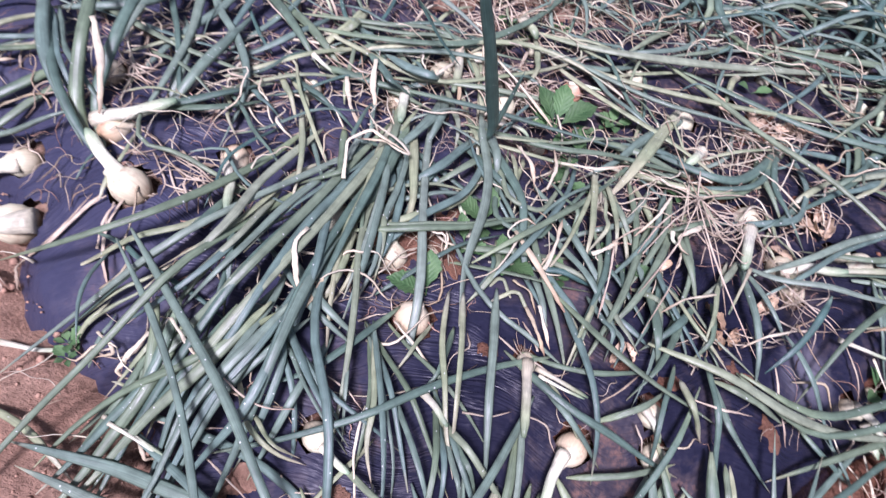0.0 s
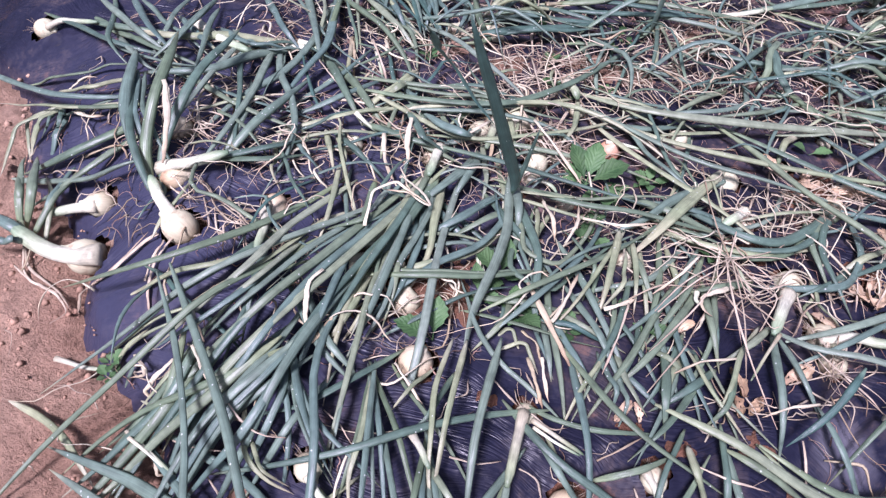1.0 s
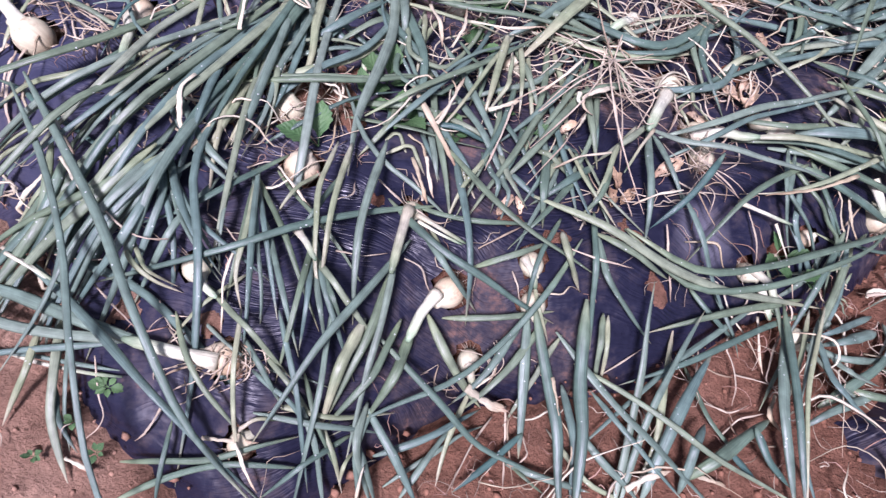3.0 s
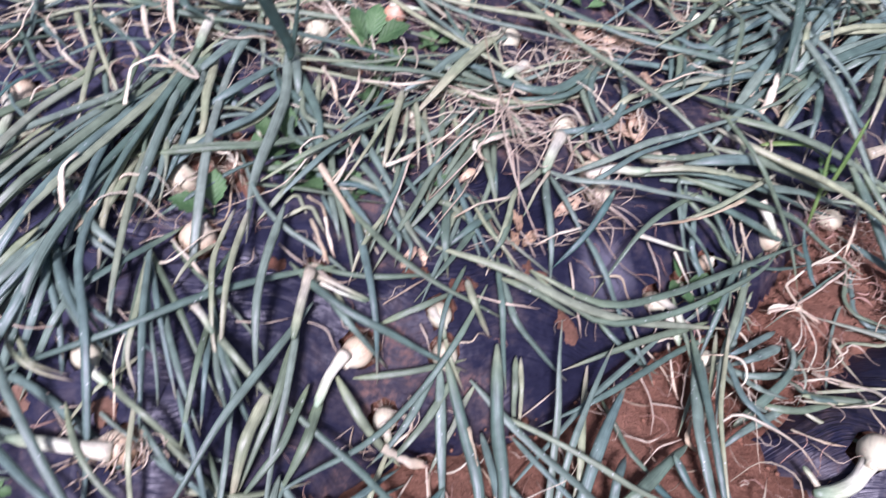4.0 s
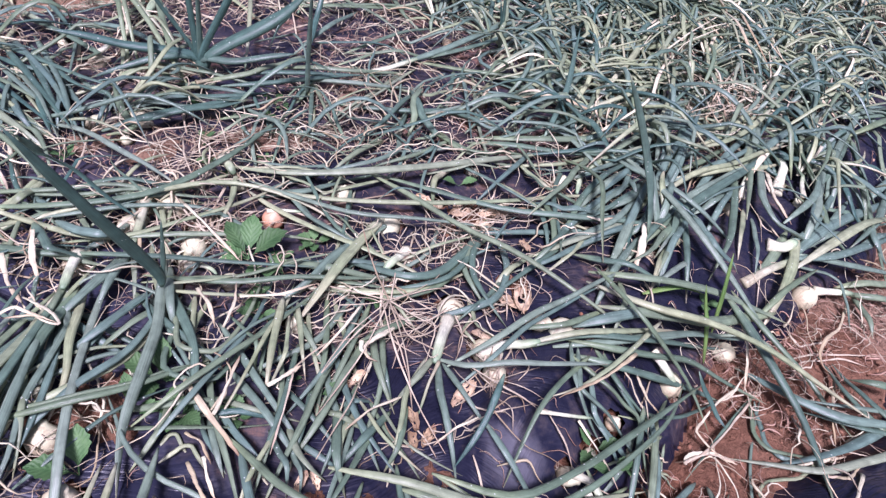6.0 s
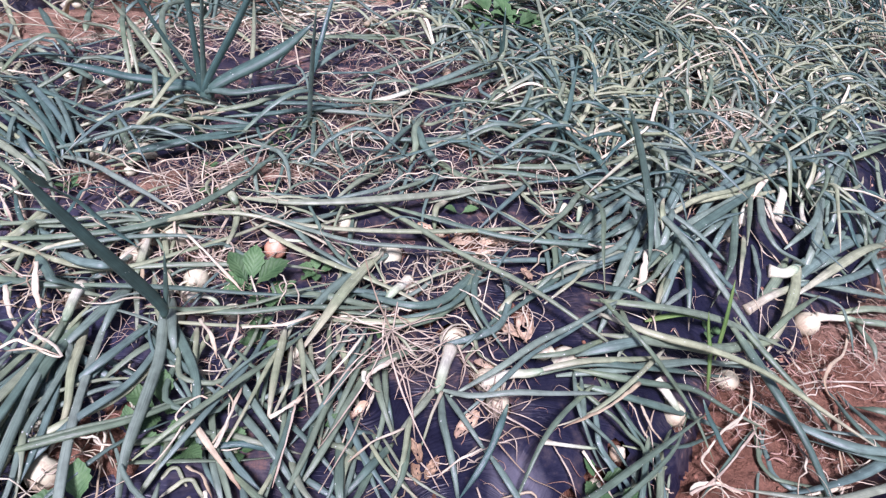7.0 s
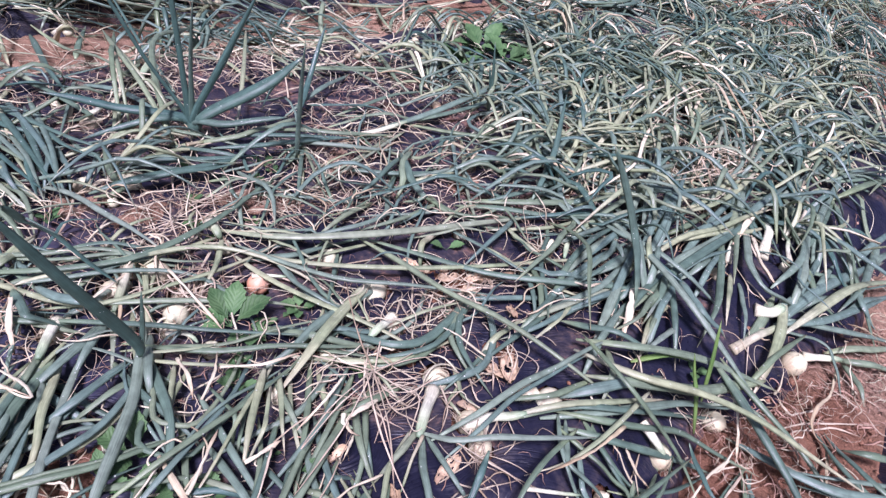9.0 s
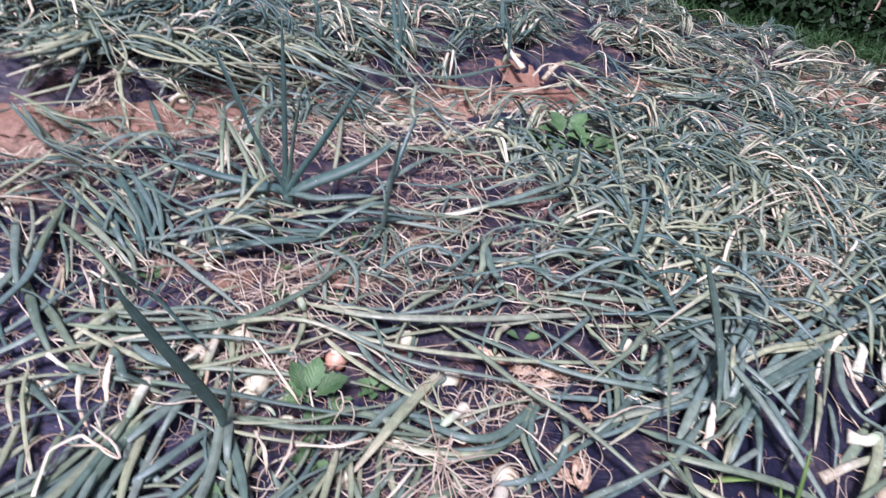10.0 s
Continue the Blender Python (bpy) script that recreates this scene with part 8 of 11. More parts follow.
loose(.977, .992, .023, -75, .171, (23,63,6,), (0,.011,.017,.008,-.001), .0027, "f")
loose(.989, .883, .015, 43, .145, (3,11,5,), (0,.018,.03,.02,0), .0035, "f")
o = onion(.529, 1.155, .002, .021, 20, 0, "p")
leaf(o, .522, 1.035, .02, -62, .307, (0,6,3,), (0,.019,.03,.018,-.01), .0128, "b")
leaf(o, .605, 1.215, .01, -28, .277, (3,23,9,), (0,.02,.04,.02,0), .0165, "g")
crumpled_leaf(.675, .723, .02, .026)
crumpled_leaf(.881, .793, .02, .032)
soil_heap(.766, .69, -.001, .038)
soil_heap(.687, .702, 0, .031)
weed(.447, 1.032, 0, .043, 3)
o = onion(1.812, 1.464, .002, .0223, 20, 0, "p")
leaf(o, 1.884, 1.604, .03, -120, .47, (0,-1,-1,-8,), (0,.013,.02,.02,.013,-.05), .0214, "g")
leaf(o, 1.863, 1.337, -.008, -23, .088, (11,31,0,), (0,.002,.004,.009,.014), .0328, "w")
leaf(o, 1.679, 1.469, .02, 44, .58, (-1,-1,1,), (0,.03,.04,.03,.01), .0217, "b")
leaf(o, 1.87, 1.567, .02, 50, .436, (5,0,-1,), (0,.04,.03,.017,0), .021, "g")
leaf(o, 1.952, 1.412, .006, 31, .542, (18,1,-2,), (0,.04,.04,.03,.014), .0217, "b")
leaf(o, 1.671, 1.445, .02, -136, .398, (0,1,1,-37,), (0,.016,.03,.04,.04,-.01), .0149, "g")
leaf(o, 1.665, 1.414, .02, 10, .221, (13,17,0,0,1,1,0,), (0,.02,.04,.03,.03,.02,.015,.007,0), .0183, "b")
leaf(o, 1.868, 1.508, .01, 69, .082, (-8,-7,0,), (0,.013,.02,.03,.03), .0178, "w")
leaf(o, 1.852, 1.462, .01, -126, .22, (2,0,17,), (0,.011,.018,.02,-.019), .015, "p")
leaf(o, 1.877, 1.423, .019, -69, .08, (0,16,23,), (0,-.003,-.006,-.015,-.03), .0076, "s")
soil_heap(.575, 1.654, 0, .137)
soil_heap(.32, 1.972, 0, .125)
soil_heap(.784, 1.881, 0, .118)
soil_heap(1.151, 1.836, 0, .094)
soil_heap(.161, 1.61, 0, .109)
soil_heap(1.055, 1.389, 0, .11)
soil_heap(.929, 1.162, 0, .084)
soil_heap(1.105, 1.165, 0, .087)
soil_heap(1.451, 1.809, 0, .089)
soil_heap(1.963, 1.74, 0, .118)
soil_heap(2.878, 2.624, 0, .151)
soil_heap(1.136, 3.585, -.12, .346)
soil_heap(1.488, 3.83, -.109, .374)
soil_heap(1.705, 3.873, -.013, .312)
soil_heap(1.347, 4.037, 0, .282)
soil_heap(-.391, 2.547, -.071, .193)
soil_heap(-.634, 2.392, -.12, .169)
soil_heap(.166, 2.755, -.12, .196)
soil_heap(.384, 2.855, -.12, .176)
soil_heap(-.307, 1.798, 0, .109)
standing(1.258, 3.935, -.003, .36, 3)
standing(.637, 3.608, 0, .341, 3)
standing(.231, 3.472, 0, .27, 3)
standing(1.328, 2.338, 0, .256, 2)
standing(1.871, 2.804, 0, .16, 2)
standing(-.776, 3.098, 0, .177, 3)
standing(.663, 1.87, 0, .387, 1)
o = onion(.103, 2.724, -.118, .0197, 20, 0, "p")
leaf(o, .085, 2.707, -.11, -59, .409, (-20,0,0,), (0,.03,.07,.1,.13), .0212, "w")
leaf(o, .117, 2.737, -.1, -81, .517, (0,0,-9,), (0,.04,.08,.13,.14), .031, "w")
o = onion(.88, 2.736, .002, .0215, 20, 0, "p")
leaf(o, .876, 2.683, .023, -4, .136, (-56,-10,0,), (0,.013,.014,.014,.013), .0178, "w")
leaf(o, .917, 2.768, .01, -105, .183, (0,), (0,.01,.02), .0263, "w")
leaf(o, .853, 2.739, .009, -107, .288, (0,0,0,-26,-33,0,0,), (0,.003,.006,.009,.012,.012,.008,.004,0), .0111, "f")
leaf(o, .954, 2.748, .01, -84, .437, (1,0,37,), (0,.015,.03,.04,0), .0174, "g")
o = onion(.642, 1.704, .002, .0155, 20, 0, "p")
leaf(o, .715, 1.839, .01, -56, .341, (1,0,27,44,0,5,11,), (0,.012,.02,.03,.04,.03,.02,.014,0), .0149, "g")
o = onion(.243, 1.621, .002, .0154, 20, 0, "p")
leaf(o, .196, 1.612, .03, 27, .382, (1,2,4,), (0,.017,.02,.02,.02), .0221, "d")
leaf(o, .224, 1.637, .03, 17, .32, (3,10,0,), (0,.016,.03,.02,.02), .0185, "d")
o = onion(1.152, 1.052, .002, .0215, 78, -24, "p")
leaf(o, 1.102, 1.179, .006, -129, .194, (-1,-4,-17,), (0,.013,.02,.03,0), .0107, "g")
loose(-.109, 2.558, -.07, 98, .183, (-1,-7,-5,), (0,.008,.017,.03,.05), .0246, "g")
loose(-.25, 2.613, .011, -40, .621, (-11,1,12,), (0,-.02,.019,.06,.04), .017, "g")
loose(.494, 1.957, .06, 92, 1.003, (2,1,0,), (0,.03,.02,-.03,-.09), .0141, "p")
loose(.516, 2.851, -.082, -81, .648, (0,1,74,), (0,.06,.11,.17,.13), .0105, "g")
loose(.477, 2.829, -.064, -74, .668, (0,1,18,), (0,.05,.11,.15,.11), .0134, "p")
loose(.547, 2.876, -.083, -82, .627, (0,2,74,), (0,.05,.11,.16,.13), .0124, "g")
loose(.521, 2.902, -.074, -75, .646, (0,2,12,), (0,.05,.1,.14,.14), .0074, "p")
loose(.578, 2.898, -.084, -80, .607, (0,1,30,), (0,.05,.1,.15,.13), .0085, "g")
loose(.383, 1.379, .019, 91, .262, (-9,-6,-1,), (0,.014,.017,.011,.005), .0032, "f")
loose(.397, 1.34, .021, 82, .395, (3,3,0,), (0,.002,.002,.002,.001), .0032, "f")
loose(.32, 1.442, .02, 33, .282, (5,10,2,), (0,.006,.009,.006,.002), .005, "f")
loose(.286, 1.675, .015, -35, .467, (-4,-20,-10,), (0,.009,.017,.016,.01), .0037, "f")
loose(.333, 1.503, .021, 18, .161, (0,-1,0,), (0,.008,.012,.008,.001), .0031, "f")
loose(.43, 1.636, .017, -80, .207, (-1,-7,-4,), (0,.012,.02,.015,-.001), .0052, "f")
loose(.392, 1.503, .014, 80, .204, (-4,-40,-28,), (0,.003,.006,.008,.01), .0036, "f")
loose(.344, 1.441, .025, 61, .461, (-9,-16,-3,), (0,0,-.002,-.006,-.01), .003, "f")
loose(.367, 1.942, .019, -72, .63, (0,-4,-4,), (0,.007,.014,.01,-.004), .0039, "f")
loose(.598, 1.611, .008, 65, .106, (0,-11,-41,), (0,.007,.014,.015,-.001), .003, "f")
loose(.628, 1.579, .007, 70, .244, (-16,-4,0,), (0,.008,.008,.005,.003), .0031, "f")
loose(.63, 1.588, .009, 63, .162, (-19,-13,-1,), (0,.008,.008,.003,-.002), .0027, "f")
loose(.639, 1.661, .009, -47, .178, (-14,-1,0,), (0,.012,.009,.005,0), .0019, "f")
loose(.659, 1.736, .011, -78, .152, (0,-4,-11,), (0,.003,.006,.007,.002), .0031, "f")
loose(.593, 1.633, .011, -67, .12, (0,0,-8,), (0,.005,.009,.013,-.004), .0029, "f")
loose(.57, 1.67, .008, -53, .211, (12,4,0,), (0,.005,.005,.004,.002), .0026, "f")
loose(.587, 1.649, .009, 24, .151, (-63,-24,0,), (0,.006,.006,.003,0), .0021, "f")
loose(.594, 1.609, .009, 19, .103, (-37,-17,-1,), (0,.009,.01,.007,.004), .0025, "f")
loose(.571, 1.673, .008, -57, .272, (6,27,12,), (0,.006,.01,.007,.002), .0022, "f")
loose(.563, 1.624, .009, 29, .116, (-24,-16,-1,), (0,.014,.015,.007,-.002), .002, "f")
loose(.559, 1.554, .011, -23, .128, (18,68,9,), (0,.002,.004,.001,-.001), .0026, "f")
loose(.626, 1.732, .01, -79, .257, (1,1,0,), (0,.007,.008,.005,.002), .0029, "f")
loose(.497, 1.572, .009, 17, .209, (1,5,2,), (0,.009,.014,.01,.003), .0021, "f")
loose(.589, 1.651, .013, -79, .177, (0,5,47,), (0,.001,.003,.004,-.001), .0016, "f")
loose(.494, 1.597, .011, -22, .212, (8,5,0,), (0,.005,.005,.001,-.003), .003, "f")
loose(.552, 1.563, .012, -12, .166, (-2,-18,-19,), (0,.006,.012,.01,0), .0023, "f")
loose(.55, 1.488, .011, 62, .148, (6,1,0,), (0,.005,.003,0,-.003), .0015, "f")
loose(.536, 1.472, .013, 49, .171, (22,13,1,), (0,.004,.003,-.001,-.005), .0014, "f")
loose(.506, 1.496, .012, 36, .206, (-5,-3,0,), (0,.004,.005,.002,-.001), .0029, "f")
soil_heap(.323, .873, 0, .085)
weed(.582, 1.111, 0, .046, 4)
weed(.625, 1.213, 0, .042, 4)
weed(.528, .919, 0, .031, 3)
weed(.658, .916, 0, .026, 3)
loose(.83, 1.059, .06, -136, .202, (2,9,5,), (0,-.002,-.005,-.007,-.01), .0034, "f")
loose(.828, 1.05, .07, -114, .274, (-2,-6,-2,), (0,-.002,-.005,-.007,-.01), .0033, "f")
loose(.828, 1.05, .07, -77, .241, (-4,-8,-2,), (0,-.005,-.011,-.015,-.02), .0034, "f")
loose(.83, 1.059, .06, 159, .146, (0,1,1,), (0,-.002,-.004,-.007,-.01), .003, "f")
loose(.83, 1.059, .06, 104, .261, (-3,-4,-1,), (0,-.003,-.006,-.008,-.01), .0038, "f")
loose(.818, 1.045, .06, 35, .174, (0,4,13,), (0,-.003,-.007,-.012,-.02), .0031, "f")
loose(.83, 1.059, .06, -33, .113, (1,7,4,), (0,-.004,-.009,-.014,-.02), .0036, "f")
crumpled_leaf(.768, .911, .02, .025)
loose(1.706, 1.907, .051, 95, .645, (-1,-4,-3,), (0,.03,.06,.06,.04), .0075, "p")
loose(1.852, 2.799, .078, -110, .993, (42,114,1,), (0,.015,.017,0,-.017), .0148, "p")
loose(1.967, 2.906, .065, -110, .906, (0,1,10,), (0,.02,.05,.06,-.01), .0139, "p")
loose(2.054, 2.974, .063, -108, 1.11, (0,2,4,), (0,.013,.02,.03,.015), .012, "p")
loose(2.164, 2.883, .095, -115, 1.035, (1,6,5,), (0,.02,.04,.019,-.03), .0126, "p")
loose(2.264, 2.838, .064, -79, .733, (-16,-18,-2,), (0,.016,.03,.03,.03), .0121, "p")
loose(2.297, 2.774, .078, -98, .55, (0,8,18,), (0,.005,.009,.004,-.02), .0063, "s")
loose(2.465, 2.955, .086, -111, .783, (0,1,13,), (0,.02,.04,.06,-.013), .0129, "p")
loose(2.43, 2.872, .09, -107, .762, (0,3,9,), (0,.02,.05,.04,-.04), .0111, "s")
loose(2.531, 2.969, .057, -108, .854, (37,110,1,), (0,.016,.02,.013,.001), .0086, "p")
loose(2.66, 3.158, .066, -114, 1.059, (0,2,16,), (0,.03,.05,.07,.02), .0096, "s")
loose(2.747, 3.214, .057, -112, .934, (0,1,18,), (0,.02,.05,.07,.011), .0158, "p")
loose(2.737, 3.153, .086, -114, .975, (0,4,15,), (0,.011,.02,.02,0), .0064, "s")
loose(2.535, 2.582, .056, -97, .456, (4,81,31,), (0,.016,.03,.019,-.001), .0116, "p")
loose(2.512, 2.582, .078, -91, .437, (28,78,5,), (0,.007,.01,.003,-.005), .0103, "p")
loose(2.582, 2.633, .059, -84, .596, (89,24,0,), (0,.04,.04,.03,.013), .0111, "p")
loose(2.805, 2.996, .055, -71, .519, (28,53,5,), (0,.02,.03,.016,.001), .0148, "p")
loose(1.529, 2.024, .081, -31, .35, (19,36,5,), (0,.02,.03,.016,-.003), .011, "p")
loose(1.502, 2.049, .083, 2, .397, (2,7,2,), (0,.03,.04,.02,-.005), .012, "p")
loose(1.543, 2.201, .058, -66, .489, (35,57,4,), (0,.04,.06,.04,.014), .0107, "p")
loose(1.586, 2.215, .069, -43, .418, (28,37,3,), (0,.02,.03,.02,.017), .0134, "p")
loose(1.591, 2.233, .055, -5, .633, (47,4,0,), (0,.07,.05,.03,.003), .0079, "p")
weed(1.368, 2.882, 0, .09, 5)
weed(1.527, 2.96, 0, .08, 4)
weed(2.89, 3.32, 0, .14, 4)
weed(3.272, 3.31, 0, .148, 4)
weed(2.214, 2.441, 0, .064, 3)
weed(1.812, 1.637, 0, .046, 3)
loose(1.662, 3.082, .06, -40, .233, (-42,-20,-1,), (0,-.007,-.013,-.016,-.02), .0236, "w")
loose(3.047, 2.938, .07, -64, .322, (-44,-15,0,), (0,-.008,-.013,-.016,-.02), .0333, "w")
loose(.484, 3.154, -.069, 2, .307, (2,16,15,), (0,.011,.02,.06,.1), .013, "p")
loose(.501, 3.16, -.063, 17, .385, (10,2,0,), (0,.017,.03,.04,.05), .0058, "s")
loose(.545, 3.135, -.068, -15, .552, (66,5,0,), (0,.04,.03,.017,.005), .0074, "p")
loose(.522, 3.169, -.074, -45, .453, (35,63,4,), (0,.03,.04,.019,-.008), .0058, "s")
loose(.527, 3.061, -.06, 6, .38, (16,15,1,), (0,.015,.016,.002,-.013), .007, "p")
loose(.525, 3.04, -.085, -62, .68, (48,88,1,), (0,.07,.11,.06,.007), .0073, "s")
loose(.52, 2.918, -.072, -59, .777, (113,36,0,), (0,.1,.1,.05,-.01), .0063, "p")
loose(.542, 2.948, -.085, 34, .451, (-40,-67,-3,), (0,.016,.05,.08,.12), .0052, "s")
loose(.554, 2.938, -.079, -75, .634, (2,77,47,), (0,.07,.14,.15,.11), .0068, "p")
loose(.606, 2.863, -.076, -79, .666, (4,122,18,), (0,.07,.14,.14,.12), .0047, "s")
loose(1.961, 3.932, -.077, -100, 1.425, (60,96,0,), (0,.09,.13,.06,0), .0134, "p")
loose(2.019, 4, -.075, -94, 1.232, (40,118,1,), (0,.09,.13,.06,-.002), .0086, "s")
loose(1.975, 3.641, -.004, 49, .99, (0,3,5,), (0,-.02,-.04,-.04,-.003), .0112, "p")
loose(2.151, 4.197, -.049, -95, 1.552, (111,45,0,), (0,.08,.1,.05,.006), .0087, "s")
loose(2.304, 4.287, -.043, 13, .736, (9,28,8,), (0,-.002,-.006,-.012,-.02), .0175, "p")
loose(2.414, 4.297, -.048, -23, .863, (80,3,0,), (0,.03,.05,.07,.1), .0066, "s")
loose(2.325, 4.243, .065, 36, .51, (0,-1,-11,), (0,.005,.011,-.001,-.15), .0197, "p")
loose(2.439, 4.301, .057, 43, .782, (0,2,10,), (0,-.03,-.07,-.08,-.02), .0157, "s")
loose(1.679, 2.313, .068, 42, .756, (0,0,0,), (0,.03,.03,.017,-.003), .0119, "p")
loose(1.732, 2.305, .073, 34, .821, (16,3,0,), (0,.04,.02,-.003,-.03), .0091, "s")
loose(1.748, 2.387, .076, 23, .592, (8,2,0,), (0,.03,.018,-.002,-.02), .0071, "p")
loose(1.767, 2.282, .073, 36, .694, (12,1,0,), (0,.06,.04,.011,-.015), .0097, "s")
loose(1.744, 2.188, .07, 38, .765, (10,1,0,), (0,.07,.05,.016,-.018), .0063, "p")
loose(1.778, 2.191, .096, 52, .742, (-9,-4,0,), (0,.03,.02,-.006,-.03), .0055, "s")
loose(1.845, 2.229, .058, 44, .827, (3,1,0,), (0,.04,.03,.02,.012), .0115, "p")
loose(1.872, 2.23, .074, 38, .951, (8,0,0,), (0,.05,.03,.016,-.001), .0075, "s")
loose(1.892, 2.263, .085, 33, .632, (4,2,0,), (0,0,-.005,-.013,-.02), .0097, "p")
loose(1.862, 2.121, .102, 51, .959, (-10,-1,0,), (0,.006,-.006,-.02,-.03), .0049, "s")
loose(3.527, 5.235, .043, 43, 1.637, (-1,-4,-2,), (0,.03,.06,.04,0), .0281, "p")
loose(3.499, 5.169, .043, 19, 1.358, (17,1,0,), (0,.07,.06,.03,.005), .0184, "s")
loose(3.442, 5.011, .071, 38, .878, (0,-2,-18,), (0,.015,.03,.03,-.15), .015, "p")
loose(3.534, 5.043, .062, 51, 1.384, (0,-7,-49,), (0,.008,.017,.019,-.019), .0177, "s")
loose(3.646, 5.253, .048, 32, 1.087, (-1,-7,-5,), (0,-.03,-.06,-.05,-.03), .0153, "p")
loose(3.675, 5.134, -.054, 32, 1.383, (0,0,0,), (0,.013,.016,.004,-.011), .0096, "s")
loose(3.637, 5.077, -.072, 37, 1.464, (-2,-9,-5,), (0,.017,.03,.02,0), .0209, "p")
loose(3.723, 4.995, -.072, 42, 1.374, (-4,-19,-8,), (0,.014,.03,.03,.03), .0135, "s")
loose(-.323, 2.677, .037, -7, .204, (2,21,21,), (0,.009,.014,-.016,-.08), .0101, "p")
loose(-.274, 2.705, .047, -41, .241, (5,45,26,), (0,.007,.006,-.05,-.13), .0082, "s")
loose(-.248, 2.653, .047, -9, .248, (38,32,2,), (0,-.018,-.05,-.08,-.12), .0055, "p")
loose(-.219, 2.705, .043, 1, .177, (27,12,1,), (0,-.06,-.09,-.11,-.13), .0067, "s")
loose(-.2, 2.725, .029, -9, .157, (39,8,0,), (0,-.08,-.09,-.09,-.09), .0106, "p")
loose(-.144, 2.658, .049, 87, .21, (-38,-20,-1,), (0,-.08,-.1,-.08,-.07), .0053, "s")
loose(1.638, 3.741, -.098, -111, .317, (-16,-16,-2,), (0,.001,.001,.001,.001), .0193, "w")
loose(1.334, 4.01, .039, 144, .239, (91,21,0,), (0,-.003,-.008,-.012,-.016), .0209, "w")
loose(-.261, .749, -.082, 51, .103, (0,-1,-3,), (0,.016,.03,.05,.07), .0041, "f")
loose(-.155, .742, -.035, 100, .066, (-6,-25,-9,), (0,.007,.015,.03,.04), .0044, "f")
crumpled_leaf(1.087, 1.094, .02, .036)
crumpled_leaf(.945, 1.423, .02, .027)
loose(-.21, 2.692, -.067, -52, .119, (0,33,70,), (0,.03,.06,.08,.06), .0183, "w")
loose(-.038, 2.739, -.09, -38, .128, (25,81,6,), (0,0,0,0,0), .0166, "w")
loose(.858, 2.583, .05, 71, .149, (0,-43,-100,), (0,-.003,-.007,-.014,-.02), .0178, "w")
loose(1.358, 3.633, .052, 66, .358, (0,-18,-57,), (0,.006,.013,.02,.03), .0147, "s")
loose(1.345, 3.726, -.077, 15, .289, (-1,-4,-2,), (0,.02,.05,.08,.13), .0145, "s")
loose(-.474, 2.472, -.052, 50, .128, (0,-1,-3,), (0,.003,.006,-.003,-.04), .0074, "f")
loose(-.478, 2.478, -.061, 26, .126, (0,9,23,), (0,.016,.03,.04,.01), .0081, "s")
loose(-.404, 2.559, -.073, -81, .103, (1,53,72,), (0,.03,.06,.08,.07), .0062, "f")
loose(-.386, 2.486, .007, -122, .121, (-81,-39,0,), (0,.019,.02,.018,.012), .005, "s")
loose(-.443, 2.506, -.062, -24, .277, (135,5,0,), (0,.11,.11,.1,.08), .0062, "f")
loose(-.476, 2.529, .021, -24, .154, (55,42,1,), (0,.012,.016,.01,.004), .0073, "s")
loose(-.025, 1.456, .024, -62, .119, (0,-54,-85,), (0,.007,.014,.012,.002), .0033, "f")
loose(.068, 1.442, .021, -137, .133, (-76,-13,0,), (0,.008,.006,.001,-.003), .0028, "f")
loose(.076, 1.426, .022, -115, .144, (-111,-26,0,), (0,.009,.006,-.001,-.008), .0024, "f")
loose(.397, 2.12, .008, -38, .196, (0,-12,-73,), (0,.005,.01,.013,.004), .0043, "f")
loose(.396, 1.996, .009, -49, .097, (2,105,34,), (0,.003,.006,.004,.001), .0024, "f")
loose(.443, 2.038, .011, -140, .1, (76,1,0,), (0,.006,.004,.002,-.001), .0025, "f")
loose(.355, 1.975, .01, -31, .096, (0,22,66,), (0,.006,.011,.011,-.003), .0024, "f")
loose(.419, 2.006, .008, -12, .083, (0,5,51,), (0,.006,.012,.016,.005), .004, "f")
loose(.49, 2.033, .009, -118, .109, (0,-4,-79,), (0,.004,.008,.011,0), .0038, "f")
loose(.412, 2.001, .011, -76, .111, (57,36,1,), (0,.006,.007,.005,.002), .0021, "f")
loose(.384, 2.003, .008, -57, .088, (0,69,89,), (0,.005,.01,.01,.005), .0047, "f")
loose(.488, .891, .05, -56, .158, (1,4,0,), (0,0,-.002,-.011,-.02), .0113, "s")
loose(.49, .86, .05, 133, .103, (-8,-63,-6,-11,-10,-53,0,), (0,.002,.005,.007,.009,.007,.005,.002,0), .0045, "s")
loose(.618, .871, .06, 33, .07, (6,6,0,), (0,0,-.002,-.006,-.01), .0083, "s")
loose(.532, .87, .01, -59, .163, (2,8,8,), (0,.014,.02,.017,-.004), .012, "b")
loose(.658, .896, .06, -100, .145, (0,-3,-1,), (0,0,-.001,-.004,-.01), .004, "f")
loose(.531, .884, .01, -36, .157, (4,27,1,), (0,.016,.03,.013,-.004), .0115, "g")
loose(.525, .861, .006, -76, .124, (0,4,3,), (0,.01,.019,.016,0), .0119, "b")
loose(.465, .895, .01, -88, .151, (-1,-28,-13,), (0,.017,.03,.02,-.004), .0118, "g")
loose(.767, .905, .01, -107, .185, (-1,-3,-5,), (0,.014,.02,.02,-.004), .0117, "g")
loose(.822, .848, .01, -126, .154, (-2,-8,-10,), (0,.015,.03,.02,-.004), .014, "g")
loose(.764, .874, .02, -69, .187, (3,18,19,), (0,.014,.02,.013,-.016), .0066, "p")
loose(.666, .798, .01, -48, .086, (12,0,10,), (0,.008,.007,.005,-.004), .0113, "b")
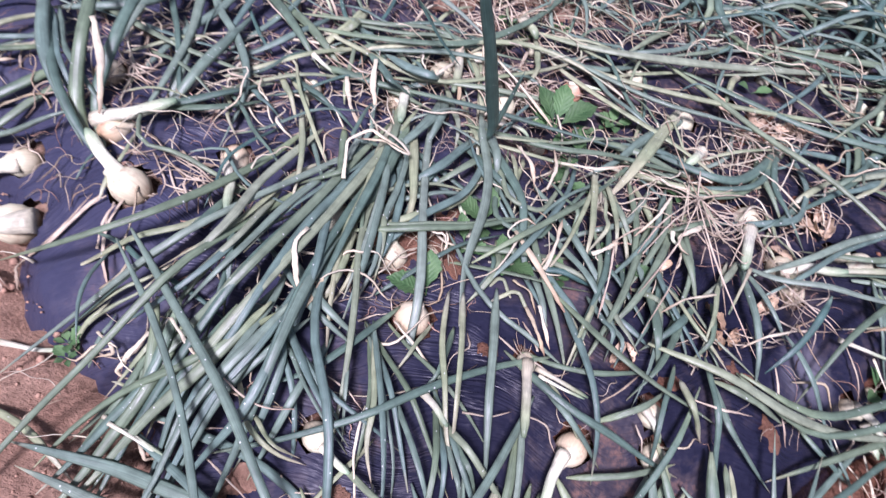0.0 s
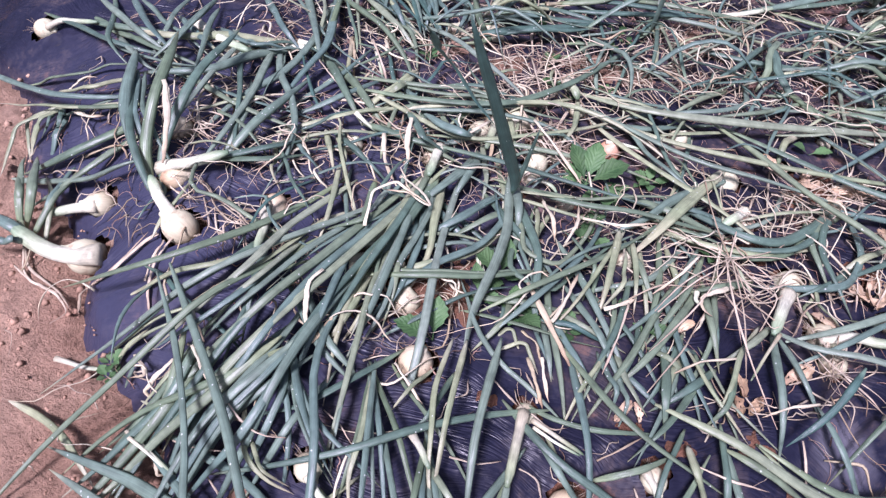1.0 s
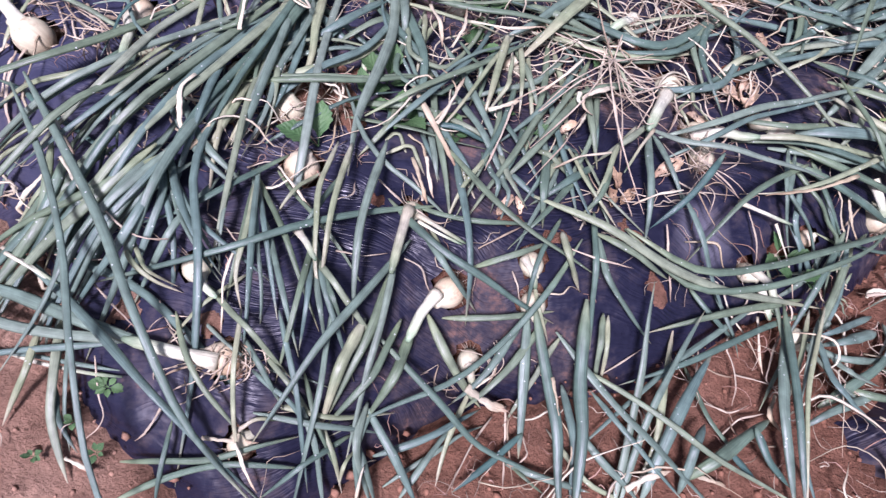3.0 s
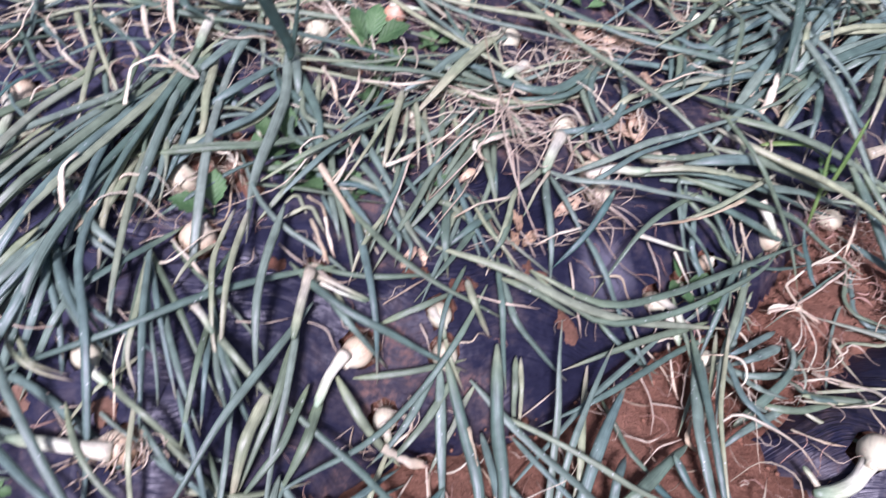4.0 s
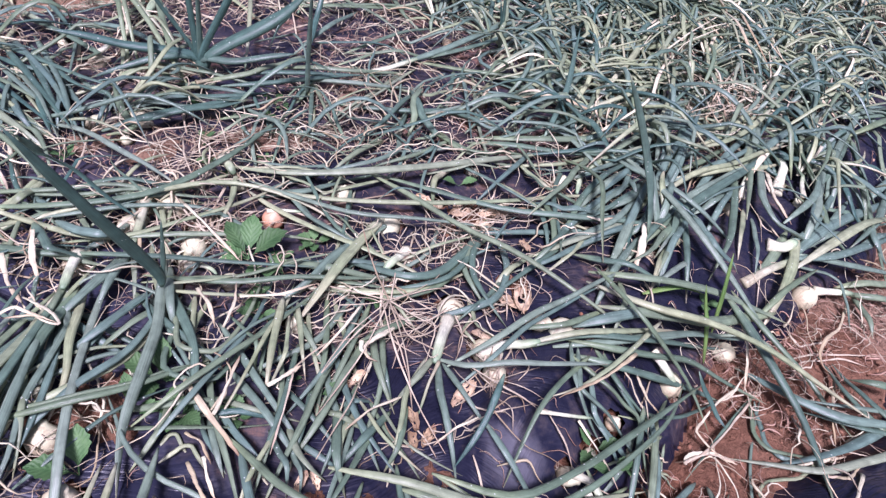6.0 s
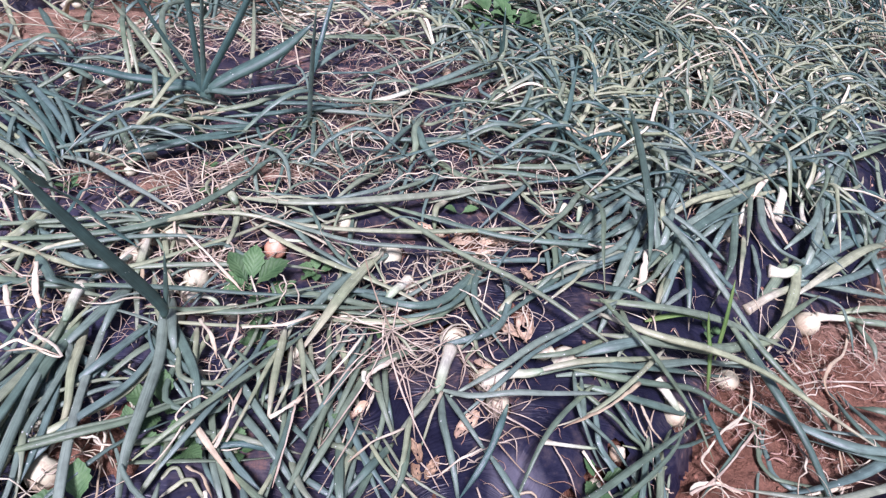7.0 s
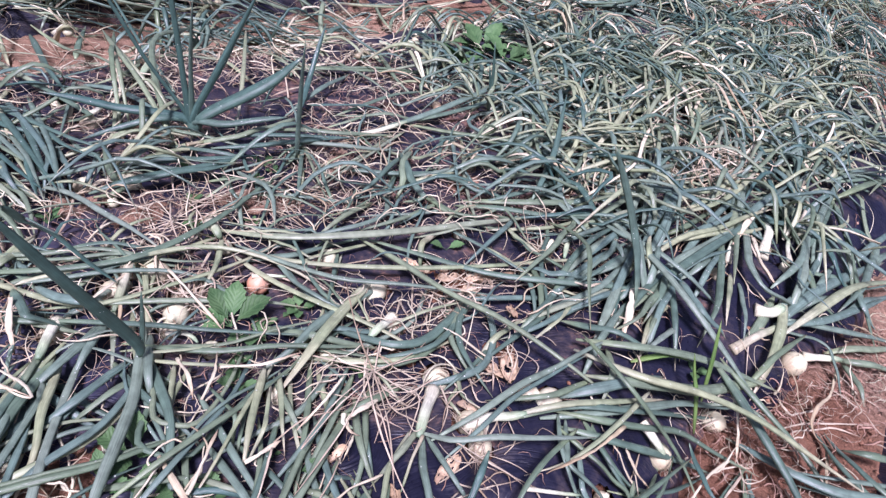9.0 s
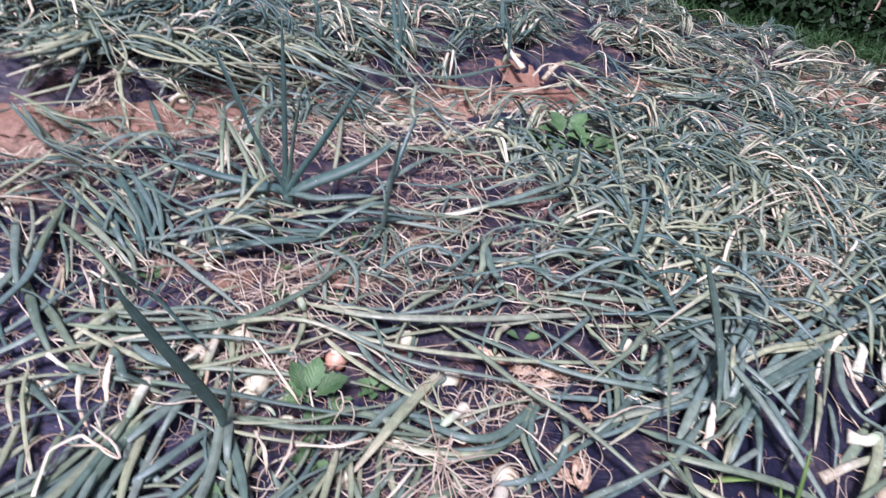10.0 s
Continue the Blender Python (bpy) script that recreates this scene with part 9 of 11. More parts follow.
loose(.704, .855, .01, -48, .093, (6,23,12,), (0,.017,.03,.017,-.004), .0109, "g")
loose(.834, .843, .06, -163, .105, (0,18,2,), (0,-.005,-.01,-.015,-.02), .0046, "s")
loose(.749, .899, .01, -79, .18, (2,5,7,), (0,.013,.02,.017,-.004), .0101, "g")
loose(.849, .853, .02, -104, .131, (0,-6,-22,), (0,.013,.02,.02,-.014), .0116, "g")
loose(.814, 1.044, .08, -83, .311, (5,6,9,), (0,-.004,-.011,-.02,-.04), .0036, "f")
loose(.835, 1.036, .07, -71, .158, (0,0,20,25,0,0,0,), (0,-.002,-.005,-.007,-.009,-.012,-.015,-.017,-.02), .0038, "f")
loose(.703, .886, .07, 55, .22, (0,-5,-1,), (0,-.002,-.004,-.011,-.02), .003, "f")
loose(.66, .913, .05, 43, .138, (-7,-16,0,), (0,.005,.008,.004,0), .0044, "f")
loose(.696, .737, .06, 61, .222, (0,7,0,), (0,0,-.001,-.006,-.01), .0027, "f")
loose(.958, .907, .06, -33, .147, (0,8,1,), (0,-.005,-.011,-.02,-.04), .0037, "f")
loose(.99, .835, .039, -44, .172, (5,27,0,), (0,-.02,-.04,-.06,-.09), .0036, "f")
loose(1.058, 1.073, .03, -144, .17, (0,17,21,), (0,.003,.006,.006,0), .0033, "f")
loose(1.801, 1.14, -.058, -164, .571, (0,-4,-7,-19,), (0,.02,.04,.08,.11,.1), .0289, "g")
loose(1.292, 1.166, .06, -81, .396, (13,31,4,-29,), (0,.017,.015,-.04,-.11,-.17), .0115, "g")
loose(1.961, .823, -.069, 170, .394, (0,-24,-16,-5,), (0,.001,.003,-.004,-.019,-.04), .0223, "b")
loose(1.983, .859, -.076, 172, .261, (-2,-8,-13,), (0,.004,.005,-.006,-.03), .0135, "b")
loose(2.019, .922, -.074, 175, .12, (-10,-11,-53,), (0,.007,.009,.003,-.03), .0211, "g")
loose(1.941, .823, -.073, 122, .217, (-25,-22,8,), (0,.004,-.005,-.03,-.04), .0175, "g")
loose(2.012, .874, -.093, -159, .444, (0,-5,-10,-4,), (0,.007,.014,.012,-.003,-.02), .0233, "b")
loose(1.937, .805, -.077, 165, .229, (-4,-15,-7,), (0,.002,-.001,-.015,-.04), .0154, "g")
loose(1.898, .979, -.11, -130, .217, (0,5,12,), (0,.006,.013,.015,.006), .0087, "s")
loose(1.806, 1.038, -.11, 11, .297, (-11,-3,0,), (0,0,0,.001,.002), .0062, "f")
loose(1.787, .991, -.11, 37, .252, (-32,-1,-28,), (0,0,0,0,0), .0051, "f")
loose(1.776, .801, -.105, -27, .085, (0,), (0,.012,.02), .0052, "f")
loose(1.507, .916, -.103, 13, .207, (0,-4,-3,), (0,-.003,-.005,-.007,-.007), .0046, "f")
loose(1.664, .77, -.105, 5, .117, (0,), (0,.004,.008), .008, "s")
loose(1.414, .785, -.108, 58, .129, (-37,-21,0,-8,-18,0,0,), (0,.003,.005,.006,.006,.006,.003,.001,-.002), .0089, "s")
loose(1.941, 1.091, -.11, -170, .124, (0,0,0,0,-75,-4,0,), (0,0,0,0,0,0,.003,.005,.008), .0062, "f")
loose(1.37, .938, -.029, -121, .081, (0,-9,0,), (0,-.008,-.017,-.019,-.02), .0042, "f")
loose(1.552, 1.01, -.083, 95, .103, (3,5,0,), (0,.04,.08,.11,.15), .0112, "e")
loose(1.813, 1.025, -.11, -100, .056, (0,6,16,), (0,.003,.006,.006,0), .0069, "f")
loose(.007, 1.32, .03, -6, .904, (24,28,16,0,), (0,.03,.03,.03,.015,0), .0155, "g")
loose(.002, 1.373, .02, -5, .453, (5,15,-17,8,), (0,.018,.03,.03,.02,0), .0131, "g")
loose(.131, 1.451, .02, -91, .207, (-4,0,0,0,-60,0,-20,), (0,.009,.016,.02,.03,.04,.02,.01,-.01), .0157, "p")
loose(.368, 1.178, .02, 61, .106, (0,-25,-2,), (0,0,0,-.005,-.01), .0042, "f")
loose(.201, 1.081, .03, 48, .108, (1,4,0,), (0,-.005,-.009,-.01,-.01), .0046, "f")
loose(.164, 1.369, .006, -70, .173, (0,2,3,), (0,.012,.02,.03,0), .0103, "g")
loose(.02, 1.561, .02, -65, .161, (0,-2,0,), (0,-.005,-.01,-.01,-.01), .0056, "f")
loose(.352, 1.133, .02, 43, .092, (0,17,0,), (0,-.001,-.001,-.006,-.01), .0041, "f")
loose(.176, 1.576, .04, -86, .115, (0,-12,-14,), (0,-.004,-.009,-.017,-.03), .0057, "f")
loose(.921, 1.76, .01, -99, .411, (0,-33,-30,-20,), (0,.013,.03,.04,.03,0), .0142, "b")
loose(.87, 1.687, .01, -124, .244, (-2,-3,-15,), (0,.016,.03,.03,0), .0145, "g")
loose(1, 1.744, .01, -57, .403, (3,0,42,22,0,5,7,), (0,.012,.02,.03,.03,.03,.02,.013,0), .0166, "g")
loose(1.265, 1.286, .01, -136, .301, (-1,-8,-4,), (0,.017,.03,.02,-.004), .0136, "g")
loose(.88, 1.453, .01, -156, .2, (-1,-8,0,), (0,.005,.008,.004,0), .006, "f")
loose(.913, 1.311, .01, -107, .21, (0,-14,0,), (0,.004,.008,.004,0), .0054, "f")
loose(.996, 1.592, .01, -161, .087, (0,18,13,), (0,.007,.015,.011,0), .0055, "f")
loose(1.152, 1.449, .01, -99, .152, (0,-7,0,), (0,.004,.008,.004,0), .0061, "f")
loose(.787, 1.24, .02, -3, .206, (2,14,0,), (0,0,-.001,-.005,-.01), .0046, "f")
loose(.652, 1.424, .02, -45, .204, (0,5,1,), (0,0,0,-.005,-.01), .0048, "f")
loose(1.291, 1.458, .01, 66, .126, (22,12,0,), (0,.005,.005,.003,0), .0056, "f")
loose(1.516, 1.63, .06, -80, .636, (0,7,18,5,), (0,.017,.03,.013,-.05,-.13), .0198, "b")
loose(1.675, 1.705, .02, -135, .446, (0,-3,-13,), (0,.018,.04,.04,.01), .0198, "b")
loose(1.603, 1.551, .02, -138, .362, (0,-9,-8,), (0,.018,.04,.03,.01), .0173, "g")
loose(1.343, 1.189, .01, 56, .429, (1,0,0,), (0,.04,.05,.04,.02), .0232, "b")
loose(1.557, 1.459, .03, 57, .48, (-6,-3,1,), (0,.04,.05,.05,.03), .0209, "b")
loose(1.649, 1.454, .03, -115, .331, (3,2,13,), (0,.01,.013,.005,-.06), .0179, "g")
loose(1.667, 1.337, .01, 50, .334, (-4,0,0,), (0,.05,.04,.03,.01), .0169, "b")
loose(2.11, 1.751, .05, -140, .309, (0,5,0,), (0,.004,.009,.004,0), .0186, "s")
loose(2.239, 1.882, .02, -116, .383, (2,0,0,0,19,9,32,), (0,.008,.015,.02,.03,.04,.03,.012,-.019), .0227, "g")
loose(2.432, 1.95, .02, -126, .864, (0,0,-2,-4,), (0,.013,.03,.019,-.015,-.08), .0182, "b")
loose(2.492, 1.909, .03, -117, .693, (5,2,8,-1,), (0,.002,-.007,-.04,-.09,-.14), .022, "g")
loose(2.278, 1.71, .03, -102, .268, (22,6,19,), (0,.006,-.002,-.03,-.11), .0189, "g")
loose(2.632, 1.748, -.052, -137, .549, (-1,0,-11,), (0,.005,.014,.02,-.02), .0261, "b")
loose(1.992, 1.395, -.012, -125, .373, (0,-5,-2,-2,), (0,.001,.002,-.008,-.03,-.08), .0314, "p")
loose(1.74, 1.216, -.034, 22, .194, (0,0,0,), (0,.012,.019,.018,.017), .023, "w")
loose(2.143, 1.251, -.11, -116, .153, (13,1,3,), (0,.011,.016,.018,-.004), .0178, "g")
loose(1.277, 1.247, .02, -38, .245, (5,14,23,), (0,.02,.04,.02,-.011), .0197, "g")
loose(1.283, 1.17, .04, -23, .563, (27,-1,-9,-2,), (0,.03,.005,-.03,-.07,-.11), .0216, "g")
loose(1.409, 1.13, .015, 7, .192, (0,1,0,), (0,.01,.012,-.007,-.03), .0179, "e")
loose(1.887, 1.447, .01, -110, .118, (0,0,0,51,53,0,0,), (0,.001,.002,.003,.004,.001,-.005,-.012,-.019), .0057, "f")
loose(1.969, 1.597, .04, -99, .18, (0,15,25,), (0,-.005,-.009,-.02,-.05), .0072, "f")
loose(1.362, 1.164, .02, -109, .183, (1,-13,-2,), (0,.016,.03,.03,-.002), .0153, "g")
loose(2.153, 1.422, -.037, 170, .235, (-8,0,-31,-18,0,-37,0,), (0,.02,.04,.07,.07,.07,.08,.07,.06), .0176, "g")
loose(2.512, 1.901, .02, -136, .577, (0,-1,-3,), (0,.014,.03,.03,-.005), .0214, "g")
loose(2.103, 1.785, .02, -134, .478, (0,13,5,), (0,.016,.03,.03,0), .0199, "g")
loose(.012, .66, .013, -92, .295, (-8,-24,0,0,), (0,-.015,-.04,-.07,-.1,-.12), .0169, "g")
loose(.141, .668, .046, -120, .337, (-6,-7,8,6,), (0,-.011,-.04,-.08,-.12,-.15), .0167, "g")
loose(.168, .673, .05, -114, .314, (-7,-3,15,6,), (0,-.002,-.016,-.06,-.11,-.15), .0142, "b")
loose(.169, .668, .049, -91, .281, (-3,-15,-24,4,), (0,.007,.007,-.02,-.08,-.14), .0137, "b")
loose(.093, .664, .025, -110, .292, (-4,-12,7,7,), (0,-.012,-.03,-.07,-.1,-.13), .0153, "g")
loose(-.01, .63, -.03, -100, .201, (-3,-15,-1,), (0,-.009,-.02,-.05,-.08), .0125, "g")
loose(-.044, .511, -.077, -30, .571, (-2,-2,3,2,), (0,.03,.06,.07,.03,-.03), .0136, "b")
loose(.013, .623, .024, -43, .083, (0,3,4,), (0,-.003,-.006,-.009,-.013), .0066, "s")
loose(.104, .555, .028, -34, .12, (5,15,20,), (0,.002,.006,.013,.02), .0035, "f")
loose(-.045, .499, -.059, -21, .113, (0,-2,0,), (0,.002,.005,.01,.015), .005, "w")
loose(-.022, .616, -.021, -120, .081, (0,0,0,-8,-4,114,21,), (0,-.004,-.008,-.012,-.016,-.03,-.04,-.05,-.05), .0086, "s")
loose(-.05, .587, -.073, -25, .104, (2,0,0,0,77,11,23,), (0,.01,.018,.03,.04,.04,.04,.04,.03), .0063, "p")
loose(-.106, .619, -.06, -35, .076, (0,0,0,-22,-113,0,0,), (0,.001,.002,.003,.004,.003,-.003,-.008,-.014), .0053, "s")
loose(.152, .673, .028, -59, .229, (0,4,7,9,), (0,.013,.03,.03,.02,-.009), .013, "b")
loose(.244, .581, .03, -26, .066, (0,-12,0,), (0,0,0,-.005,-.01), .003, "f")
loose(.105, .469, -.05, -34, .095, (0,2,1,), (0,.006,.012,.009,.003), .0036, "f")
loose(.003, .484, -.084, -51, .05, (0,0,0,3,74,0,0,), (0,0,0,0,0,-.001,-.005,-.009,-.013), .0059, "s")
loose(.635, .805, .03, -111, .155, (-2,4,6,), (0,.012,.017,.012,-.02), .0082, "p")
loose(.652, .821, .02, -76, .121, (4,16,33,), (0,.014,.02,.02,-.01), .0117, "g")
loose(.623, .813, .02, -73, .116, (6,0,-24,), (0,.012,.02,.03,-.01), .0109, "b")
loose(.734, .858, .02, -95, .163, (1,4,20,), (0,.015,.03,.03,-.01), .0159, "g")
loose(.408, .554, .02, -59, .113, (2,2,9,), (0,.014,.02,.018,-.03), .0086, "g")
loose(.402, .559, .02, -79, .142, (0,-5,-4,), (0,.016,.03,.018,-.018), .0085, "b")
loose(.407, .548, .02, -70, .125, (1,1,4,), (0,.014,.02,.019,-.03), .0093, "b")
loose(.435, .567, .03, 3, .078, (0,23,4,), (0,-.001,-.002,-.006,-.012), .0031, "f")
loose(.534, .582, .024, -8, .062, (-8,-31,0,), (0,-.003,-.01,-.03,-.04), .0032, "f")
loose(.641, .627, .022, 35, .09, (5,7,0,), (0,.009,.011,.004,-.002), .0033, "f")
loose(.794, .814, .02, -118, .197, (0,-4,-8,), (0,.014,.02,.02,-.015), .0115, "g")
loose(.469, .712, .02, -43, .058, (0,16,16,), (0,.003,.006,.002,-.01), .004, "f")
loose(.877, .723, .026, -15, .684, (34,8,2,2,), (0,-.018,-.03,-.03,-.04,-.07), .0154, "g")
loose(.953, .759, .012, -75, .115, (0,3,2,), (0,-.013,-.03,-.04,-.06), .0042, "f")
loose(1.113, .84, -.001, -63, .092, (0,-6,-3,), (0,-.008,-.017,-.03,-.05), .0045, "f")
loose(.059, .426, -.1, -67, .24, (-4,-4,16,6,), (0,.013,.016,.002,-.008,-.014), .0144, "g")
loose(.088, .333, -.111, -56, .108, (-4,13,6,), (0,.008,.01,.004,-.002), .0079, "g")
loose(.043, .406, -.087, -75, .143, (-6,-23,7,), (0,.009,.009,-.014,-.03), .0108, "p")
loose(.009, .363, -.1, -9, .182, (5,2,1,), (0,.001,.01,.02,.04), .0064, "w")
loose(.215, .249, -.109, 7, .25, (2,14,6,), (0,.03,.05,.07,.05), .009, "g")
loose(.221, .196, -.114, 34, .264, (-8,-9,-8,3,), (0,.018,.04,.06,.06,.03), .0096, "g")
loose(.256, .319, -.056, -113, .052, (0,-17,-11,), (0,-.009,-.017,-.03,-.04), .0046, "f")
loose(.138, .375, -.073, -65, .133, (0,0,5,2,-35,-40,0,), (0,-.003,-.005,-.008,-.012,-.016,-.02,-.03,-.04), .0029, "f")
loose(.043, .258, -.11, -28, .027, (-10,-31,0,), (0,0,0,0,0), .0029, "f")
loose(.144, .24, -.11, -14, .047, (0,0,0,), (0,0,0,0,0), .0061, "s")
loose(.527, .378, -.061, -48, .156, (1,-1,0,), (0,-.003,-.01,-.03,-.05), .0132, "b")
loose(.528, .384, -.059, -97, .145, (14,25,0,), (0,.008,.001,-.03,-.05), .0129, "b")
loose(.552, .32, -.103, 25, .181, (6,9,1,), (0,.015,.02,.016,-.002), .0121, "b")
loose(.602, .272, -.114, 64, .143, (0,-2,0,), (0,.013,.02,.018,.004), .0106, "b")
loose(.758, .349, -.114, -49, .067, (15,14,3,), (0,.017,.02,.011,0), .0061, "g")
loose(.72, .413, -.109, -119, .133, (6,3,0,), (0,-.001,-.001,-.001,-.001), .0038, "f")
loose(.739, .434, -.106, -82, .124, (-2,-3,0,), (0,-.002,-.004,-.004,-.004), .0039, "f")
loose(.772, .394, -.11, -73, .055, (0,0,0,-37,-22,0,0,), (0,.002,.004,.006,.009,.008,.005,.003,0), .0032, "f")
loose(.922, .318, -.114, 84, .332, (1,4,5,-6,), (0,.02,.04,.07,.1,.12), .0145, "b")
loose(.932, .322, -.114, 80, .338, (-2,-8,-4,-4,), (0,.02,.05,.07,.08,.08), .0129, "b")
loose(.967, .337, -.114, 75, .274, (-4,-8,-4,), (0,.03,.05,.05,.04), .0208, "b")
loose(1.027, .357, -.114, 88, .123, (-3,-25,-8,), (0,.03,.05,.04,.02), .0157, "b")
loose(.838, .436, -.11, -52, .166, (9,12,-1,), (0,.02,.02,.01,-.004), .0124, "b")
loose(1.04, .564, -.107, -70, .184, (-2,32,2,), (0,.007,.017,.006,-.007), .0108, "g")
loose(1.034, .378, -.114, 39, .197, (2,0,-4,), (0,.03,.03,.03,.014), .021, "g")
loose(1.137, .471, -.07, -60, .104, (0,25,3,), (0,-.006,-.011,-.02,-.03), .0158, "d")
loose(1.094, .43, -.08, -33, .072, (0,), (0,-.01,-.02), .0105, "d")
loose(1.122, .649, -.099, -101, .138, (29,-11,-19,), (0,-.002,-.003,-.006,-.011), .005, "f")
loose(.935, .345, -.1, 35, .084, (-3,-9,0,), (0,.006,.009,.004,0), .011, "s")
loose(1.045, .387, -.1, -5, .059, (0,), (0,-.005,-.01), .0078, "s")
loose(1.062, .601, -.098, -92, .063, (0,0,-38,), (0,-.003,-.007,-.01,-.01), .0043, "f")
loose(1.046, .588, -.098, -26, .091, (0,17,14,), (0,-.005,-.01,-.012,-.012), .0036, "f")
loose(1.133, .571, -.11, -2, .086, (0,-6,-8,), (0,0,0,0,0), .0036, "f")
loose(.883, .509, -.094, 40, .092, (0,1,1,), (0,.004,.007,.011,.014), .0034, "f")
loose(1.074, .509, -.11, -10, .086, (0,33,11,), (0,0,0,0,0), .0035, "f")
loose(1.1, .459, -.11, 47, .101, (-4,-21,0,), (0,0,0,0,0), .0035, "f")
loose(.159, .652, .026, -52, .189, (0,5,6,), (0,.017,.03,.02,-.016), .0088, "b")
loose(-.447, 1.231, .06, -62, .372, (-3,3,10,4,), (0,.01,.013,.005,-.03,-.07), .0223, "b")
loose(-.414, 1.179, .05, -58, .285, (-2,1,11,8,), (0,.01,.013,.012,-.02,-.06), .0173, "b")
loose(-.14, 1.471, .01, -120, .446, (1,4,-44,-12,), (0,.02,.04,.05,.04,.02), .0224, "b")
loose(-.442, 1.283, .02, -29, .498, (0,9,13,10,), (0,.015,.03,.03,.02,0), .014, "g")
loose(-.857, 1.181, -.06, -18, .555, (-2,5,26,27,), (0,.02,.05,.08,.09,.08), .0141, "b")
loose(-.569, 1.117, -.04, -91, .136, (-19,0,0,-5,-2,29,19,), (0,.004,.004,.004,.005,-.015,-.04,-.06,-.06), .0155, "p")
loose(-.569, 1.112, -.041, -129, .215, (-9,0,10,37,0,17,8,), (0,-.002,-.007,-.012,-.02,-.04,-.06,-.07,-.07), .0134, "p")
loose(-.588, 1.122, -.052, -50, .124, (-3,-1,0,0,-25,-107,49,), (0,.007,.013,.018,.02,.03,.02,.001,-.016), .0133, "g")
loose(-.572, 1.133, -.016, 19, .073, (0,-3,-5,), (0,.015,.03,.04,.04), .0122, "s")
loose(-.506, 1.071, -.008, -17, .074, (0,21,24,), (0,.004,.007,.01,.011), .0141, "s")
loose(-.433, 1.208, .01, -108, .27, (-17,0,-60,-4,-3,-8,0,), (0,.012,.018,.02,.006,-.014,-.03,-.05,-.08), .0133, "p")
loose(-.475, 1.446, .02, -44, .232, (2,0,0,0,0,23,25,), (0,.008,.014,.02,.03,.03,.04,.03,0), .0169, "b")
loose(-.615, 1.47, .03, -46, .319, (1,4,21,), (0,.013,.02,.03,-.01), .0169, "b")
loose(-.429, 1.254, .03, 58, .316, (39,0,6,), (0,.04,.03,.018,0), .0158, "b")
loose(-.561, 1.319, .019, -40, .263, (1,7,44,), (0,.015,.03,.03,.001), .016, "b")
loose(-.176, 1.76, .02, -74, .58, (0,-3,-17,-10,), (0,.013,.03,.03,.03,-.01), .0217, "b")
loose(-.111, 1.463, .01, -57, .325, (0,2,10,), (0,.018,.04,.05,.02), .0208, "g")
loose(-.098, 1.184, .01, 30, .284, (10,23,10,), (0,.02,.04,.03,.01), .0134, "b")
loose(-.063, 1.537, .01, -73, .198, (0,0,-6,), (0,.01,.02,.03,0), .012, "w")
loose(.001, 1.521, .01, -65, .158, (0,1,6,), (0,.007,.013,.017,0), .008, "w")
loose(-.181, 1.709, .03, -44, .475, (1,1,2,-16,), (0,.014,.03,.04,.012,-.02), .0198, "g")
loose(-.111, 1.731, .03, -49, .312, (3,3,13,), (0,.013,.02,.02,-.02), .0183, "g")
loose(.04, 1.713, .06, -67, .153, (0,1,2,), (0,-.001,-.001,-.007,-.02), .0199, "d")
loose(-.044, 1.758, .03, -64, .223, (2,1,25,), (0,.012,.02,.03,-.02), .0186, "b")
loose(.059, 1.806, .03, -76, .216, (0,0,-8,), (0,.011,.019,.03,-.02), .0161, "b")
loose(-.251, 1.694, .02, -62, .364, (0,0,2,), (0,.015,.03,.04,0), .0204, "b")
loose(-.352, 1.645, .02, -54, .337, (1,0,27,), (0,.014,.03,.04,-.01), .0178, "b")
loose(-.601, .936, -.112, -4, .361, (1,5,15,17,), (0,.02,.05,.08,.12,.13), .0194, "b")
loose(-.264, .749, -.084, -128, .083, (0,0,20,49,0,0,0,), (0,-.004,-.009,-.013,-.016,-.016,-.016,-.016,-.017), .0054, "f")
loose(-.46, .787, -.11, -53, .241, (0,18,24,0,-17,-13,-79,), (0,0,0,0,0,0,.002,.004,0), .0055, "f")
loose(-.089, .937, .01, -52, .091, (0,0,0,77,7,0,0,), (0,.003,.006,.01,.013,.01,.007,.003,0), .007, "f")
loose(-.16, .63, -.092, 33, .174, (-1,3,12,), (0,.04,.07,.08,.09), .0086, "p")
loose(-.031, .687, .037, -43, .067, (0,2,1,), (0,-.003,-.006,-.016,-.03), .0106, "s")
loose(.026, .641, -.003, -101, .249, (-2,-17,2,), (0,-.015,-.03,-.07,-.11), .0172, "g")
loose(.169, .713, .03, -103, .342, (-4,-8,4,2,), (0,.007,.002,-.03,-.08,-.13), .0135, "b")
loose(.147, .674, .028, -69, .23, (0,-24,-10,-13,), (0,.011,.02,.003,-.03,-.08), .0118, "b")
loose(.001, .648, -.016, -109, .134, (-6,-16,-8,), (0,-.006,-.017,-.05,-.09), .009, "p")
loose(.189, .669, .05, 73, .115, (0,-1,0,), (0,0,0,0,0), .0089, "s")
loose(-.275, .507, -.114, -9, .238, (-6,-8,-9,-1,), (0,.004,.013,.02,.017,0), .0119, "p")
loose(-.253, .594, -.11, -2, .112, (0,7,0,), (0,.002,.003,.008,.013), .0086, "w")
loose(-.146, .592, -.104, 70, .092, (-9,-8,21,), (0,.02,.04,.05,.05), .0087, "p")
loose(-.108, .62, -.07, -26, .088, (0,-14,-126,0,145,18,0,), (0,0,0,-.002,-.007,-.012,-.014,-.014,-.015), .0042, "f")
